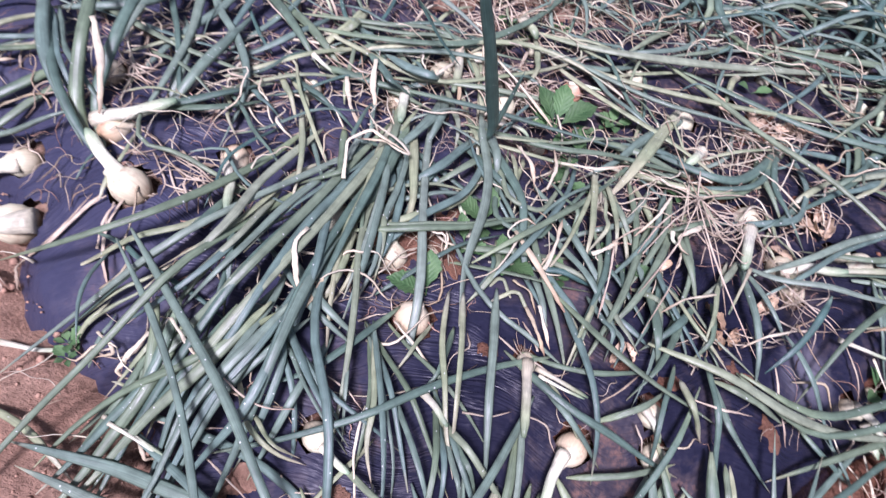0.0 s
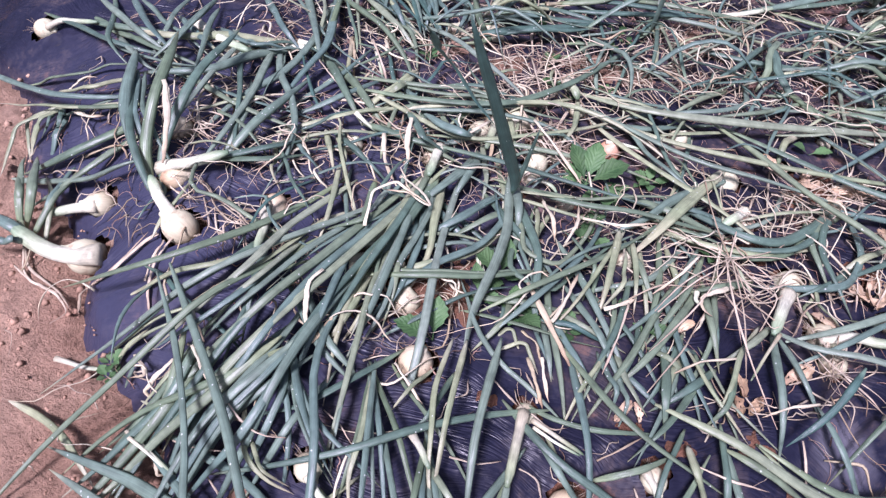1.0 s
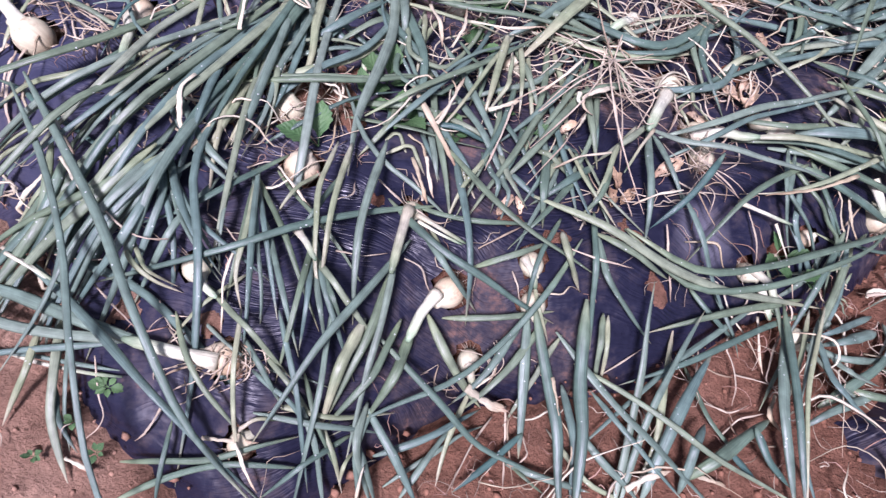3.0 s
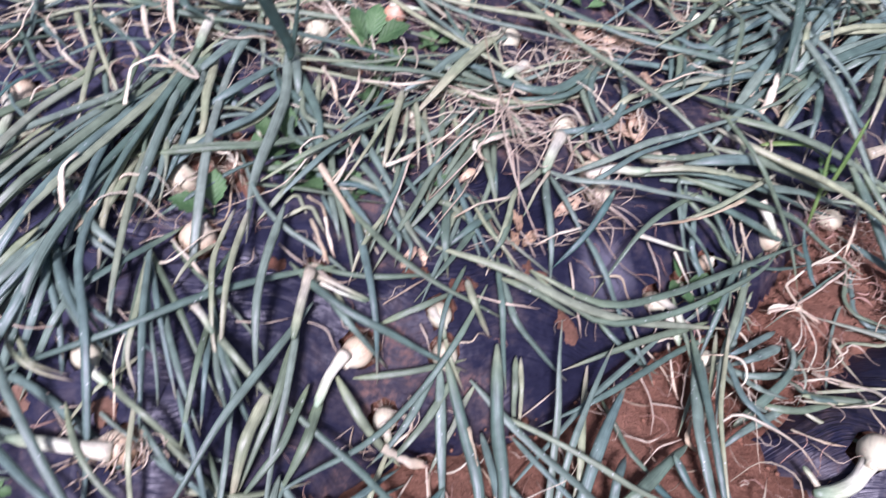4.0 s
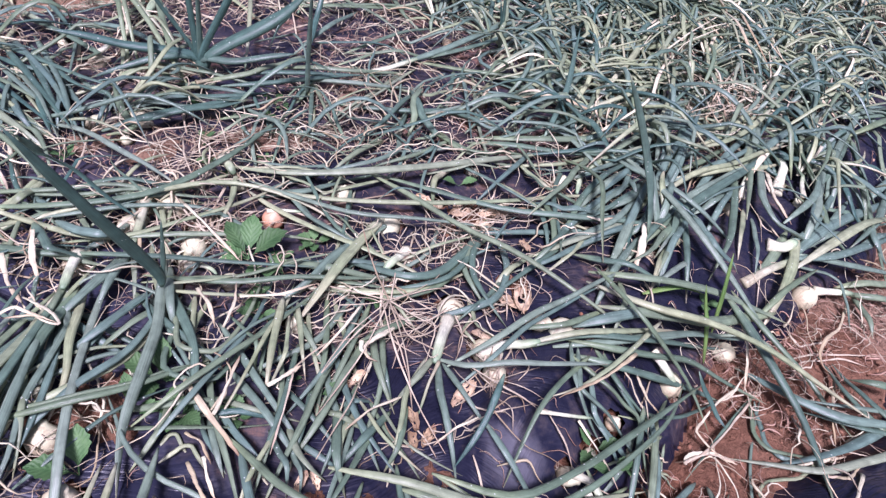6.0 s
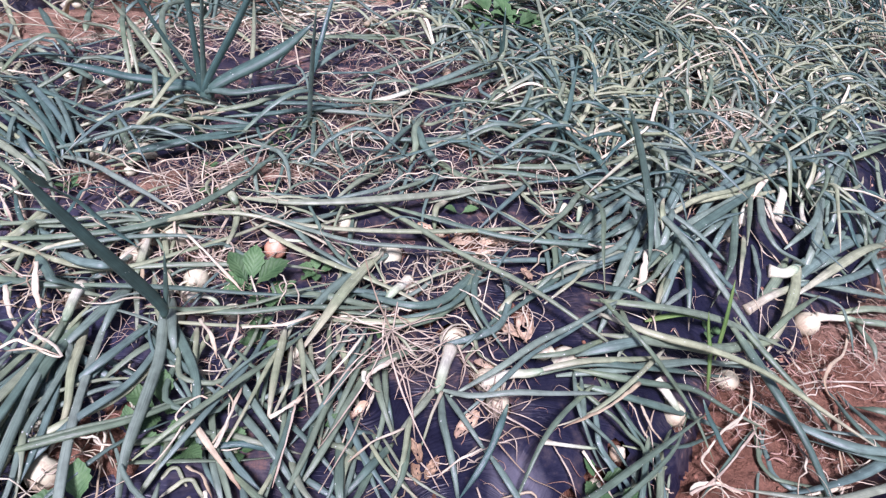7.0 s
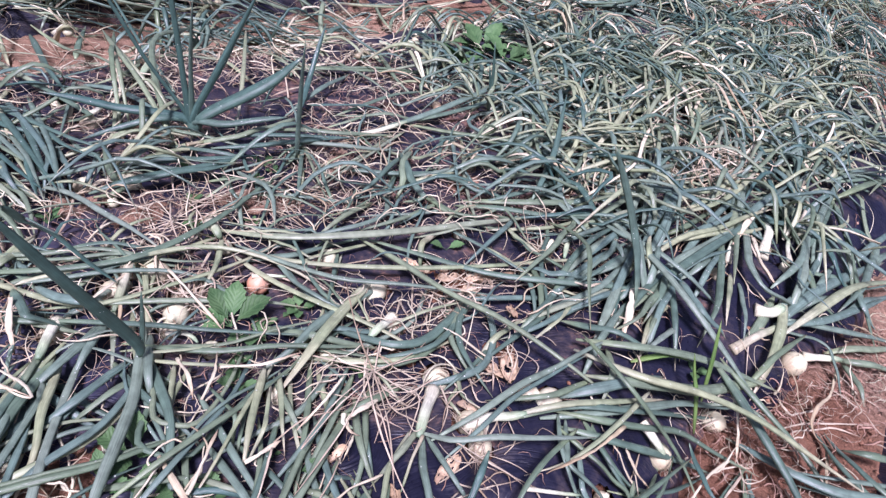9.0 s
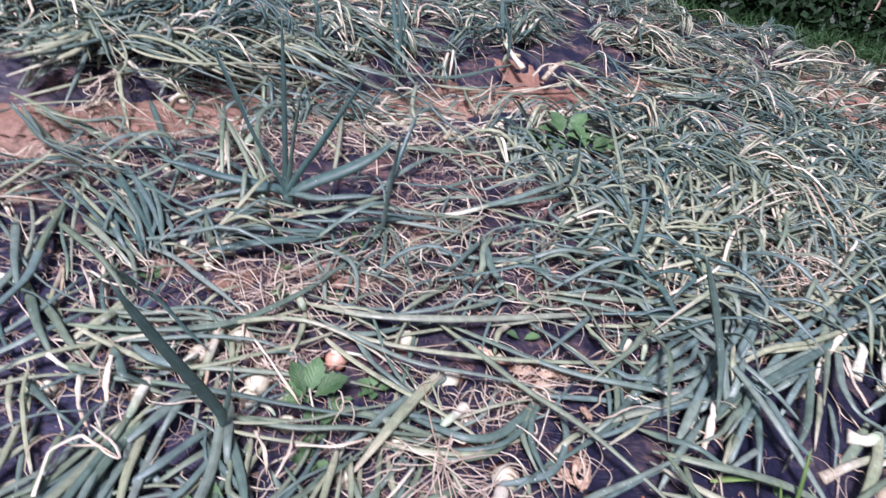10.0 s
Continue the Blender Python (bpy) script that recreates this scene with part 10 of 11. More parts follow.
loose(-.031, .488, -.049, -18, .123, (-2,-4,0,), (0,-.002,-.002,0,.002), .0049, "w")
loose(-.703, 3.247, .01, -73, .778, (0,0,-17,), (0,.012,.02,.03,-.09), .024, "b")
loose(-.711, 2.521, -.045, -23, .727, (1,-16,-18,), (0,-.008,-.02,-.003,.06), .0248, "g")
loose(-.41, 1.894, .034, 9, .355, (0,0,31,28,0,0,0,), (0,.01,.02,.03,.03,.03,.03,.02,.017), .0136, "d")
loose(-.695, 2.507, -.061, 23, .362, (17,15,10,), (0,.03,.05,.06,.06), .0154, "p")
loose(.288, 2.178, .03, 115, .791, (0,7,8,), (0,-.008,-.017,.04,.16), .0136, "d")
loose(.642, 3.488, .026, 99, .623, (0,2,0,), (0,.05,.1,.17,.23), .0328, "d")
loose(.664, 3.5, .027, 94, .652, (0,8,2,), (0,.05,.1,.16,.23), .0264, "d")
loose(1.259, 4.204, .03, 94, .536, (-2,-1,0,), (0,.07,.12,.17,.21), .0338, "d")
loose(1.357, 3.931, -.006, 129, .307, (-15,-12,0,), (0,.03,.05,.06,.07), .0334, "w")
loose(.244, 3.369, .03, 96, .514, (0,10,5,), (0,.03,.06,.11,.17), .0312, "d")
loose(1.495, 3.943, -.051, 53, .28, (-5,-9,0,), (0,.05,.08,.08,.09), .0304, "w")
loose(1.635, 4.222, .01, -46, .549, (52,0,-3,-20,0,-14,-27,), (0,.008,.002,-.005,-.015,-.05,-.08,-.11,-.12), .028, "g")
loose(1.286, 3.74, -.087, 29, .897, (5,12,6,), (0,.02,.04,.06,.05), .0279, "p")
loose(.867, 3.226, -.11, -72, .51, (0,0,21,), (0,.04,.08,.12,.13), .0203, "w")
loose(1.681, 3.221, .02, -35, .406, (-3,-62,0,0,0,0,0,), (0,.013,.02,.02,.016,.012,.008,.004,0), .0239, "w")
loose(3.08, 4.976, -.048, 54, .414, (-5,-11,0,), (0,.04,.06,.06,.05), .035, "w")
loose(3.45, 4.308, .01, 41, .408, (0,0,0,0,-10,-97,0,), (0,.003,.006,.009,.013,.016,.017,.008,0), .0233, "f")
loose(3.995, 4.86, -.007, 50, 1.815, (0,0,-19,-151,0,0,0,), (0,-.02,-.04,-.07,-.07,-.05,-.03,-.004,.017), .0384, "s")
loose(-.342, 1.761, .006, 22, .243, (-3,46,11,0,0,14,0,), (0,.018,.04,.04,.03,.03,.02,.013,.004), .014, "p")
loose(-.482, 2.142, -.11, -55, .876, (3,8,6,17,), (0,.07,.14,.16,.17,.13), .0144, "b")
loose(-.341, 2.029, -.032, -54, .641, (6,4,8,), (0,.05,.08,.08,.05), .0148, "g")
loose(-.19, 2.004, .01, -55, .519, (0,8,12,), (0,.02,.04,.04,.01), .0149, "b")
loose(-.228, 1.936, .01, -44, .433, (0,7,10,), (0,.02,.04,.04,.01), .0149, "g")
loose(-.232, 1.912, .01, -48, .506, (0,4,7,), (0,.019,.04,.04,.01), .012, "p")
loose(-.104, 1.427, .006, 93, .52, (11,0,1,), (0,.06,.04,.03,.014), .0131, "g")
loose(-.216, 1.633, .006, 12, .197, (-3,75,3,0,1,9,0,), (0,.02,.04,.04,.03,.03,.02,.013,.004), .0118, "p")
loose(-.002, 1.651, .02, -49, .236, (2,-12,-10,), (0,.014,.03,.017,-.014), .0117, "g")
loose(-.1, 1.439, .006, -54, .224, (0,0,0,0,6,43,12,), (0,.007,.013,.018,.02,.03,.03,.02,0), .0131, "p")
loose(-.058, 1.521, .02, -67, .171, (0,-3,-7,), (0,.003,.006,.004,-.01), .0101, "s")
loose(.017, 1.553, .02, -65, .169, (0,1,1,), (0,.003,.007,.004,-.01), .0103, "s")
loose(.003, 1.461, .01, -51, .12, (0,0,-43,-7,0,0,0,), (0,.003,.006,.01,.01,.01,.01,.01,.01), .0087, "s")
loose(-.326, 1.759, .01, -47, .118, (0,-3,-5,), (0,.003,.007,.007,0), .0101, "s")
loose(-.316, 1.778, .01, -54, .088, (0,), (0,0,0), .0088, "s")
loose(.138, 1.834, .006, 43, .433, (13,4,8,), (0,.04,.04,.03,.014), .0157, "g")
loose(.214, 1.892, .01, 74, .125, (0,0,-9,-63,0,0,0,), (0,.002,.004,.006,.008,.006,.004,.002,0), .0075, "f")
loose(.334, 1.931, .01, 73, .18, (0,0,0,-101,-29,0,0,), (0,.002,.004,.006,.008,.008,.005,.003,0), .0078, "f")
loose(.363, 1.865, .02, 20, .063, (0,), (0,.005,.01), .0163, "w")
loose(1.461, 2.67, .006, -58, .567, (-4,-11,7,), (0,.02,.04,.03,.004), .02, "g")
loose(1.301, 2.052, .01, -48, .505, (15,23,10,), (0,.03,.04,.03,.01), .0162, "b")
loose(1.809, 2.443, .01, -118, .897, (0,0,-18,), (0,.018,.04,.05,.01), .0162, "g")
loose(1.819, 2.424, .02, 68, .259, (-8,-11,0,), (0,.012,.015,.008,0), .0182, "w")
loose(2.394, 3.012, .006, -101, 1.091, (-9,-7,5,4,), (0,.017,.03,.05,.03,0), .0182, "p")
loose(2.368, 2.781, .01, 25, .722, (6,1,4,), (0,.05,.05,.04,.02), .0264, "b")
loose(1.772, 2.169, .01, -104, .523, (0,2,6,), (0,.02,.04,.05,.01), .0154, "g")
loose(1.874, 1.751, .01, 59, .671, (-6,0,0,), (0,.06,.04,.03,.01), .0177, "b")
loose(1.963, 1.823, .006, 21, .391, (21,0,0,), (0,.05,.04,.02,.004), .0152, "p")
loose(2.496, 2.591, .01, -109, .772, (-1,5,19,), (0,.02,.04,.05,.01), .0165, "g")
loose(2.455, 2.495, .02, 30, .133, (0,-20,-2,), (0,.005,.009,.005,0), .0327, "s")
loose(2.019, 2.146, .02, 34, .097, (0,-35,-2,), (0,.004,.009,.005,0), .0243, "s")
loose(-.268, 2.455, -.11, -41, .654, (-11,0,0,0,4,71,6,), (0,.02,.05,.08,.11,.14,.17,.15,.12), .0159, "g")
loose(.246, 2.176, .006, 141, .552, (-23,-9,0,), (0,.08,.06,.013,-.04), .0162, "p")
loose(-.452, 2.807, .003, -65, .325, (0,5,-2,), (0,-.02,-.05,-.1,-.12), .0179, "p")
loose(-.602, 2.829, .006, 36, .477, (-7,-9,8,), (0,.03,.05,.03,.004), .0185, "g")
loose(-.717, 2.819, .006, 54, .557, (11,9,0,), (0,.04,.05,.03,.004), .0189, "g")
loose(-.708, 3.224, .006, -10, .443, (-7,67,36,0,0,2,0,), (0,.02,.05,.05,.04,.03,.02,.014,.004), .0189, "p")
loose(-.5, 2.799, .006, -8, .435, (4,35,5,), (0,.005,.007,-.02,-.05), .0177, "g")
loose(-.508, 2.539, -.079, 48, .178, (22,13,0,), (0,.017,.03,.04,.05), .0111, "f")
loose(-.505, 2.633, -.036, 60, .156, (3,21,0,), (0,.016,.03,.03,.04), .0114, "f")
loose(-.481, 2.569, -.075, 46, .221, (0,-7,-66,-10,-87,0,0,), (0,.004,.008,.01,-.003,-.015,-.02,-.02,-.03), .0129, "s")
loose(-.434, 2.88, .01, -44, .238, (0,0,0,27,42,0,0,), (0,-.004,-.008,-.013,-.017,-.02,-.03,-.03,-.04), .0158, "w")
loose(.151, 3.831, .006, -65, .787, (-2,0,0,1,117,0,4,), (0,.01,.02,.03,.05,.06,.04,.02,.004), .0221, "g")
loose(.353, 3.895, .01, -69, .31, (0,-1,-4,), (0,.009,.018,.02,.01), .0273, "w")
loose(.275, 3.379, .006, -10, .677, (6,-13,-17,), (0,.005,-.011,-.08,-.12), .0218, "g")
loose(.674, 3.468, -.008, 15, .822, (24,8,3,), (0,-.008,-.002,.009,.014), .024, "g")
loose(.771, 3.446, -.041, 26, .677, (1,2,1,), (0,-.018,-.03,-.04,-.06), .0223, "p")
loose(.623, 3.295, -.081, -129, .286, (0,6,2,), (0,-.001,-.002,-.014,-.03), .014, "f")
loose(.223, 2.947, -.11, 42, .4, (0,0,0,-58,-51,0,0,), (0,.006,.012,.018,.02,.02,.015,.008,0), .0155, "f")
loose(.524, 2.465, .006, 0, .696, (11,6,8,), (0,.03,.03,.02,.004), .0185, "g")
loose(1.037, 3.234, -.11, -83, .456, (0,0,0,0,0,66,3,), (0,.02,.04,.07,.09,.11,.13,.13,.12), .0205, "w")
loose(.198, 1.912, .01, 106, .714, (-3,2,0,), (0,.15,.12,.07,.02), .014, "g")
loose(.355, 1.865, .01, 126, .869, (-5,-11,0,), (0,.11,.13,.07,.01), .0185, "g")
loose(-.41, 2.503, -.11, -57, 1.138, (-2,0,3,-5,), (0,.04,.1,.16,.17,.13), .0179, "b")
loose(-.101, 1.807, .04, -48, .32, (0,2,4,), (0,.007,.014,.016,.01), .0154, "d")
loose(-.108, 1.765, .006, -45, .292, (1,0,17,), (0,.014,.03,.04,0), .0161, "g")
loose(.015, 1.882, .04, -50, .257, (0,21,21,), (0,.007,.014,.012,0), .0163, "d")
loose(-.423, 2.575, -.091, -51, .701, (-5,0,29,), (0,.04,.09,.14,.11), .0183, "g")
loose(-.218, 2.127, .014, -9, .288, (0,4,4,), (0,.018,.04,.04,.04), .0185, "d")
loose(.159, 1.836, .01, -79, .208, (-1,0,-30,), (0,.013,.02,.04,-.004), .015, "b")
loose(-.071, 1.867, .01, -60, .331, (0,0,13,), (0,.016,.03,.05,0), .0113, "p")
loose(.033, 1.88, .01, -63, .313, (0,0,-10,), (0,.016,.03,.05,.01), .0148, "b")
loose(-.124, 1.912, .04, -36, .183, (0,24,13,), (0,.004,.008,.006,0), .0142, "d")
loose(-.06, 1.906, .01, 5, .249, (12,48,14,0,1,7,0,), (0,.018,.03,.03,.03,.02,.017,.009,0), .0139, "g")
loose(.335, 1.896, .01, -8, .466, (0,22,33,0,0,9,2,), (0,.019,.04,.05,.05,.04,.04,.03,.02), .0194, "g")
loose(.437, 1.848, .04, 6, .403, (11,4,1,), (0,.011,.015,.015,.01), .0183, "d")
loose(.419, 1.876, .04, 22, .428, (-15,-1,5,), (0,.01,.015,.015,.01), .0173, "d")
loose(.306, 1.897, .01, -34, .286, (2,21,24,), (0,.02,.04,.04,.01), .0136, "g")
loose(.373, 1.856, .04, 30, .052, (0,), (0,0,0), .0123, "w")
loose(.437, 1.727, .01, -5, .249, (-2,-14,16,), (0,.02,.03,.02,0), .0156, "g")
loose(.474, 1.777, .006, -71, .189, (-1,0,45,), (0,.011,.02,.03,0), .0143, "g")
loose(.267, 1.862, .02, 71, .202, (0,0,0,0,0,-84,-3,), (0,-.001,-.001,-.002,-.002,-.003,-.003,-.007,-.01), .0072, "f")
loose(.189, 1.963, .01, -51, .151, (0,0,0,21,89,0,0,), (0,.002,.004,.006,.008,.009,.006,.003,0), .007, "f")
loose(.215, 1.903, .01, 59, .133, (0,0,0,0,-59,-12,0,), (0,.002,.003,.005,.006,.008,.006,.003,0), .0072, "f")
loose(.357, 1.744, .02, -81, .098, (0,6,1,), (0,0,0,-.004,-.01), .0075, "f")
loose(.581, 2.034, .01, -20, .403, (10,25,11,), (0,.03,.04,.03,.01), .0166, "g")
loose(.581, 1.967, .01, -22, .442, (4,34,7,), (0,.03,.05,.03,.01), .0172, "b")
loose(.659, 2.093, .04, 78, .273, (0,-6,-2,), (0,.03,.06,.13,.2), .0193, "d")
loose(.855, 2.023, .03, 24, .202, (10,12,0,), (0,.006,.008,.004,0), .0161, "w")
loose(.963, 2.146, .01, 13, .934, (16,22,0,1,), (0,.04,.06,.05,.03,.02), .0238, "g")
loose(.885, 2.086, .01, 26, 1.002, (11,6,-16,1,), (0,.03,.05,.05,.04,.02), .0252, "b")
loose(.986, 2.164, .01, -25, .816, (6,14,16,2,), (0,.02,.04,.04,.02,0), .0182, "g")
loose(1.093, 2.197, .01, -154, .343, (-1,-26,-18,), (0,.02,.05,.03,.01), .0163, "g")
loose(1.224, 2.254, .01, 2, .407, (1,-29,6,), (0,.03,.05,.03,0), .0196, "b")
loose(1.324, 1.71, .04, 58, .392, (4,9,0,), (0,.04,.08,.13,.18), .0182, "d")
loose(1.491, 2.043, .006, 85, .859, (6,-5,-7,), (0,.07,.14,.18,.16), .0158, "g")
loose(1.341, 3.025, .01, -88, .672, (0,0,0,0,12,44,11,), (0,.009,.017,.02,.03,.04,.04,.02,0), .0205, "g")
loose(.675, 1.993, .01, -81, .375, (1,3,12,), (0,.016,.03,.03,-.004), .0141, "g")
loose(.68, 2.022, .01, -91, .388, (0,0,-1,), (0,.015,.03,.03,-.004), .013, "g")
loose(1.002, 2.112, .01, -121, .541, (0,-3,-12,), (0,.018,.03,.04,0), .0148, "g")
loose(1.019, 2.016, .01, -116, .438, (0,-3,-19,), (0,.018,.04,.04,0), .0158, "g")
loose(.714, 1.861, .01, -23, .483, (15,25,7,), (0,.02,.03,.02,0), .0157, "g")
loose(1.153, 2.122, .01, -36, .619, (0,-15,-3,32,31,1,2,), (0,.015,.03,.04,.04,.04,.03,.014,0), .0158, "g")
loose(1.514, 1.906, .01, -141, .441, (-1,-5,-30,), (0,.018,.03,.04,0), .0175, "g")
loose(1.159, 2.15, .01, -97, .489, (0,1,4,), (0,.016,.03,.03,0), .0154, "b")
loose(1.048, 1.892, .01, -63, .318, (6,0,0,29,21,4,14,), (0,.011,.019,.03,.04,.03,.03,.015,0), .0145, "g")
loose(1.13, 2.123, .01, -104, .279, (0,0,0,), (0,.01,.013,.016,0), .0159, "g")
loose(1.473, 2.662, .01, -98, .899, (0,-7,-1,), (0,.019,.04,.03,0), .0208, "b")
loose(.956, 1.786, .006, 2, .245, (25,8,11,), (0,.03,.03,.02,.004), .012, "p")
loose(.872, 3.259, -.11, -62, .576, (0,-21,-2,), (0,.04,.09,.11,.13), .0147, "f")
loose(1.156, 3.321, -.11, -82, .482, (0,), (0,.06,.13), .0134, "f")
loose(.583, 2.918, -.11, -81, .51, (0,0,-18,), (0,.04,.09,.13,.13), .0172, "w")
loose(.64, 2.539, .008, -20, .388, (26,73,0,0,0,0,0,), (0,.012,.018,.008,-.002,-.011,-.02,-.03,-.04), .0149, "s")
loose(.644, 2.512, .01, -4, .521, (10,11,10,), (0,.02,.03,.02,0), .0204, "g")
loose(.764, 2.621, .01, -61, .36, (3,7,17,), (0,.017,.03,.03,0), .0183, "g")
loose(.617, 2.127, .01, 48, .453, (13,5,1,), (0,.04,.04,.019,0), .0171, "b")
loose(.767, 2.16, .01, 27, .495, (10,6,3,), (0,.03,.04,.02,0), .0174, "g")
loose(1.339, 2.784, .01, -62, .552, (2,0,43,32,0,5,6,), (0,.013,.03,.04,.04,.03,.02,.013,0), .0201, "g")
loose(1.289, 2.337, .02, 16, .521, (-3,-11,7,), (0,.03,.04,.02,0), .0207, "b")
loose(1.576, 2.364, .01, -77, .521, (1,1,110,0,0,3,1,), (0,.016,.03,.05,.04,.03,.02,.011,0), .0182, "g")
loose(1.452, 2.358, .006, -93, .36, (1,0,40,), (0,.014,.03,.04,0), .018, "p")
loose(.893, 2.023, .006, -63, .391, (0,0,49,61,0,1,1,), (0,.012,.02,.04,.04,.03,.02,.01,0), .0137, "p")
loose(1.142, 2.021, .03, -60, .131, (0,0,0,32,66,0,0,), (0,.004,.008,.011,.015,.017,.015,.012,.01), .0105, "w")
loose(1.235, 2.018, .03, -117, .138, (0,0,-18,), (0,.003,.005,.008,-.01), .0106, "s")
loose(.949, 1.854, .01, -103, .178, (-1,0,-8,), (0,.012,.02,.03,-.004), .0143, "g")
loose(1.029, 1.872, .006, -121, .267, (0,-1,-39,), (0,.015,.03,.04,0), .0131, "p")
loose(1.446, 2.06, .01, -136, .395, (-1,0,0,0,-67,-17,-8,), (0,.01,.019,.03,.04,.05,.04,.02,0), .0158, "g")
loose(2.438, 3.053, .03, -106, 1.237, (-3,-6,0,-6,), (0,.018,.03,.03,.02,-.02), .0203, "p")
loose(2.331, 2.363, .08, -97, .556, (0,4,2,), (0,0,0,-.012,-.03), .0199, "d")
loose(2.289, 2.667, .02, 40, .816, (0,0,-10,-1,-81,-46,4,), (0,.015,.03,.04,.05,.05,.04,.03,.01), .0321, "b")
loose(3.207, 3.096, .02, -113, .478, (0,-7,-6,), (0,.01,.02,.02,.01), .0328, "w")
loose(1.659, 1.76, .006, 92, .579, (-19,0,2,), (0,.09,.07,.04,.02), .0186, "g")
loose(2.138, 2.18, .01, -126, .519, (0,0,0,), (0,.017,.03,.04,0), .0173, "g")
loose(1.952, 1.973, .04, 1, .414, (0,11,2,), (0,.004,.007,.004,0), .0117, "s")
loose(3.409, 2.726, .02, -149, 1.051, (0,-1,-2,), (0,.019,.04,.04,0), .0255, "b")
loose(3.182, 2.452, .02, -149, .978, (0,3,2,), (0,.02,.04,.04,0), .0234, "b")
loose(2.515, 2.305, .02, -105, .501, (1,0,0,2,13,0,34,), (0,.01,.019,.03,.04,.04,.03,.02,-.009), .0217, "g")
loose(2.561, 2.217, .02, -103, .444, (2,0,0,0,47,10,34,), (0,.01,.02,.03,.04,.05,.03,.006,-.02), .0199, "b")
loose(2.003, 2.929, .02, -49, .833, (12,73,0,0,0,3,0,), (0,.02,.04,.04,.03,.02,.019,.009,0), .0256, "g")
loose(2.019, 2.574, .02, -106, .718, (0,3,7,), (0,.018,.04,.04,0), .0203, "b")
loose(2.776, 2.646, .02, 11, .127, (0,0,0,-26,-32,0,0,), (0,.004,.009,.013,.017,.018,.015,.013,.01), .0229, "w")
loose(2.754, 2.729, .02, -87, .079, (0,), (0,.005,.01), .0204, "w")
loose(2.477, 2.53, .02, 25, .146, (0,-13,-1,), (0,.005,.01,.005,0), .0291, "s")
loose(1.423, .75, -.114, -148, .203, (0,0,-10,), (0,.015,.03,.05,.004), .0137, "b")
loose(1.421, .648, -.114, -61, .134, (-2,0,63,1,0,-1,-6,), (0,.009,.018,.03,.03,.03,.02,.02,.03), .0133, "g")
loose(1.474, .668, -.11, -30, .089, (2,12,0,), (0,.004,.009,.017,.02), .0056, "f")
loose(1.767, .728, -.073, -142, .276, (0,18,-4,), (0,.019,.04,.05,.04), .0095, "s")
loose(1.699, .737, -.089, -34, .114, (0,48,16,0,0,0,0,), (0,.01,.02,.02,.017,.013,.01,.006,.002), .0069, "s")
loose(1.682, .782, -.106, -4, .172, (0,0,-130,-10,6,116,0,), (0,.005,.011,.016,.019,.02,.02,.03,.03), .0053, "f")
loose(1.739, .788, -.108, -153, .286, (0,-4,-26,8,37,62,0,), (0,.003,.006,.007,.002,-.002,-.001,.005,.015), .0085, "p")
loose(1.444, .741, -.114, -111, .117, (0,-2,-14,), (0,.016,.03,.03,0), .0118, "b")
loose(1.254, 1.277, .02, 59, .641, (-11,-8,-4,2,), (0,.04,.05,.04,.03,.01), .0184, "g")
loose(1.286, 1.367, .01, 37, .491, (3,1,1,2,), (0,.04,.05,.04,.03,.01), .0198, "b")
loose(1.288, 1.337, .01, 34, .477, (4,-1,-5,4,), (0,.03,.04,.04,.04,.02), .018, "b")
loose(1.249, 1.263, .006, 10, .279, (15,9,6,), (0,.03,.03,.03,.014), .0162, "b")
loose(1.36, 1.185, .02, 57, .174, (0,1,0,), (0,.005,.01,.015,.02), .016, "d")
loose(1.536, 1.6, .02, -108, .191, (1,0,0,0,0,26,40,), (0,.008,.016,.02,.03,.04,.05,.04,.01), .0166, "b")
loose(1.322, 1.34, .06, -36, .085, (0,0,14,51,0,0,0,), (0,.002,.004,.006,.008,.006,.004,.002,0), .0094, "s")
loose(1.624, 1.594, .04, 68, .446, (-8,-1,-1,), (0,.05,.05,.05,.03), .0221, "b")
loose(1.564, 1.444, .03, 52, .602, (2,0,0,), (0,.05,.05,.05,.03), .0198, "b")
loose(1.62, 1.494, .02, 55, .377, (1,0,-1,), (0,.06,.05,.05,.03), .018, "b")
loose(1.56, 1.459, .08, -85, .147, (0,27,6,), (0,.004,.008,.005,0), .0198, "d")
loose(1.633, 1.381, .05, -106, .223, (13,1,0,13,53,3,16,), (0,.009,.012,.014,.017,.014,-.005,-.02,-.05), .0188, "b")
loose(1.639, 1.453, .03, -123, .256, (0,-1,-12,), (0,.014,.03,.03,-.02), .0181, "g")
loose(1.637, 1.408, .03, 26, .293, (2,0,4,), (0,.03,.03,.018,0), .0169, "b")
loose(1.689, 1.602, .02, 66, .441, (-13,0,0,), (0,.06,.05,.04,.02), .0225, "g")
loose(1.624, 1.565, .03, 66, .224, (2,-2,-3,), (0,.05,.04,.03,.02), .0196, "b")
loose(1.672, 1.59, .02, 9, .349, (29,0,2,), (0,.04,.03,.017,0), .0185, "g")
loose(1.656, 1.543, .03, 13, .562, (15,7,3,1,), (0,.04,.04,.03,.017,0), .0189, "b")
loose(2.235, 1.854, .03, -119, .383, (2,0,21,51,), (0,.014,.03,.04,.03,-.03), .022, "g")
loose(2.278, 1.886, .03, -117, .338, (1,9,18,), (0,.015,.03,.02,-.012), .0214, "g")
loose(2.343, 1.902, .02, -121, .293, (3,0,0,0,2,8,19,), (0,.008,.015,.02,.03,.03,.04,.03,0), .0202, "p")
loose(2.409, 2.06, .03, -122, .269, (2,1,0,0,0,33,58,), (0,.007,.014,.02,.03,.03,.04,.03,0), .0252, "g")
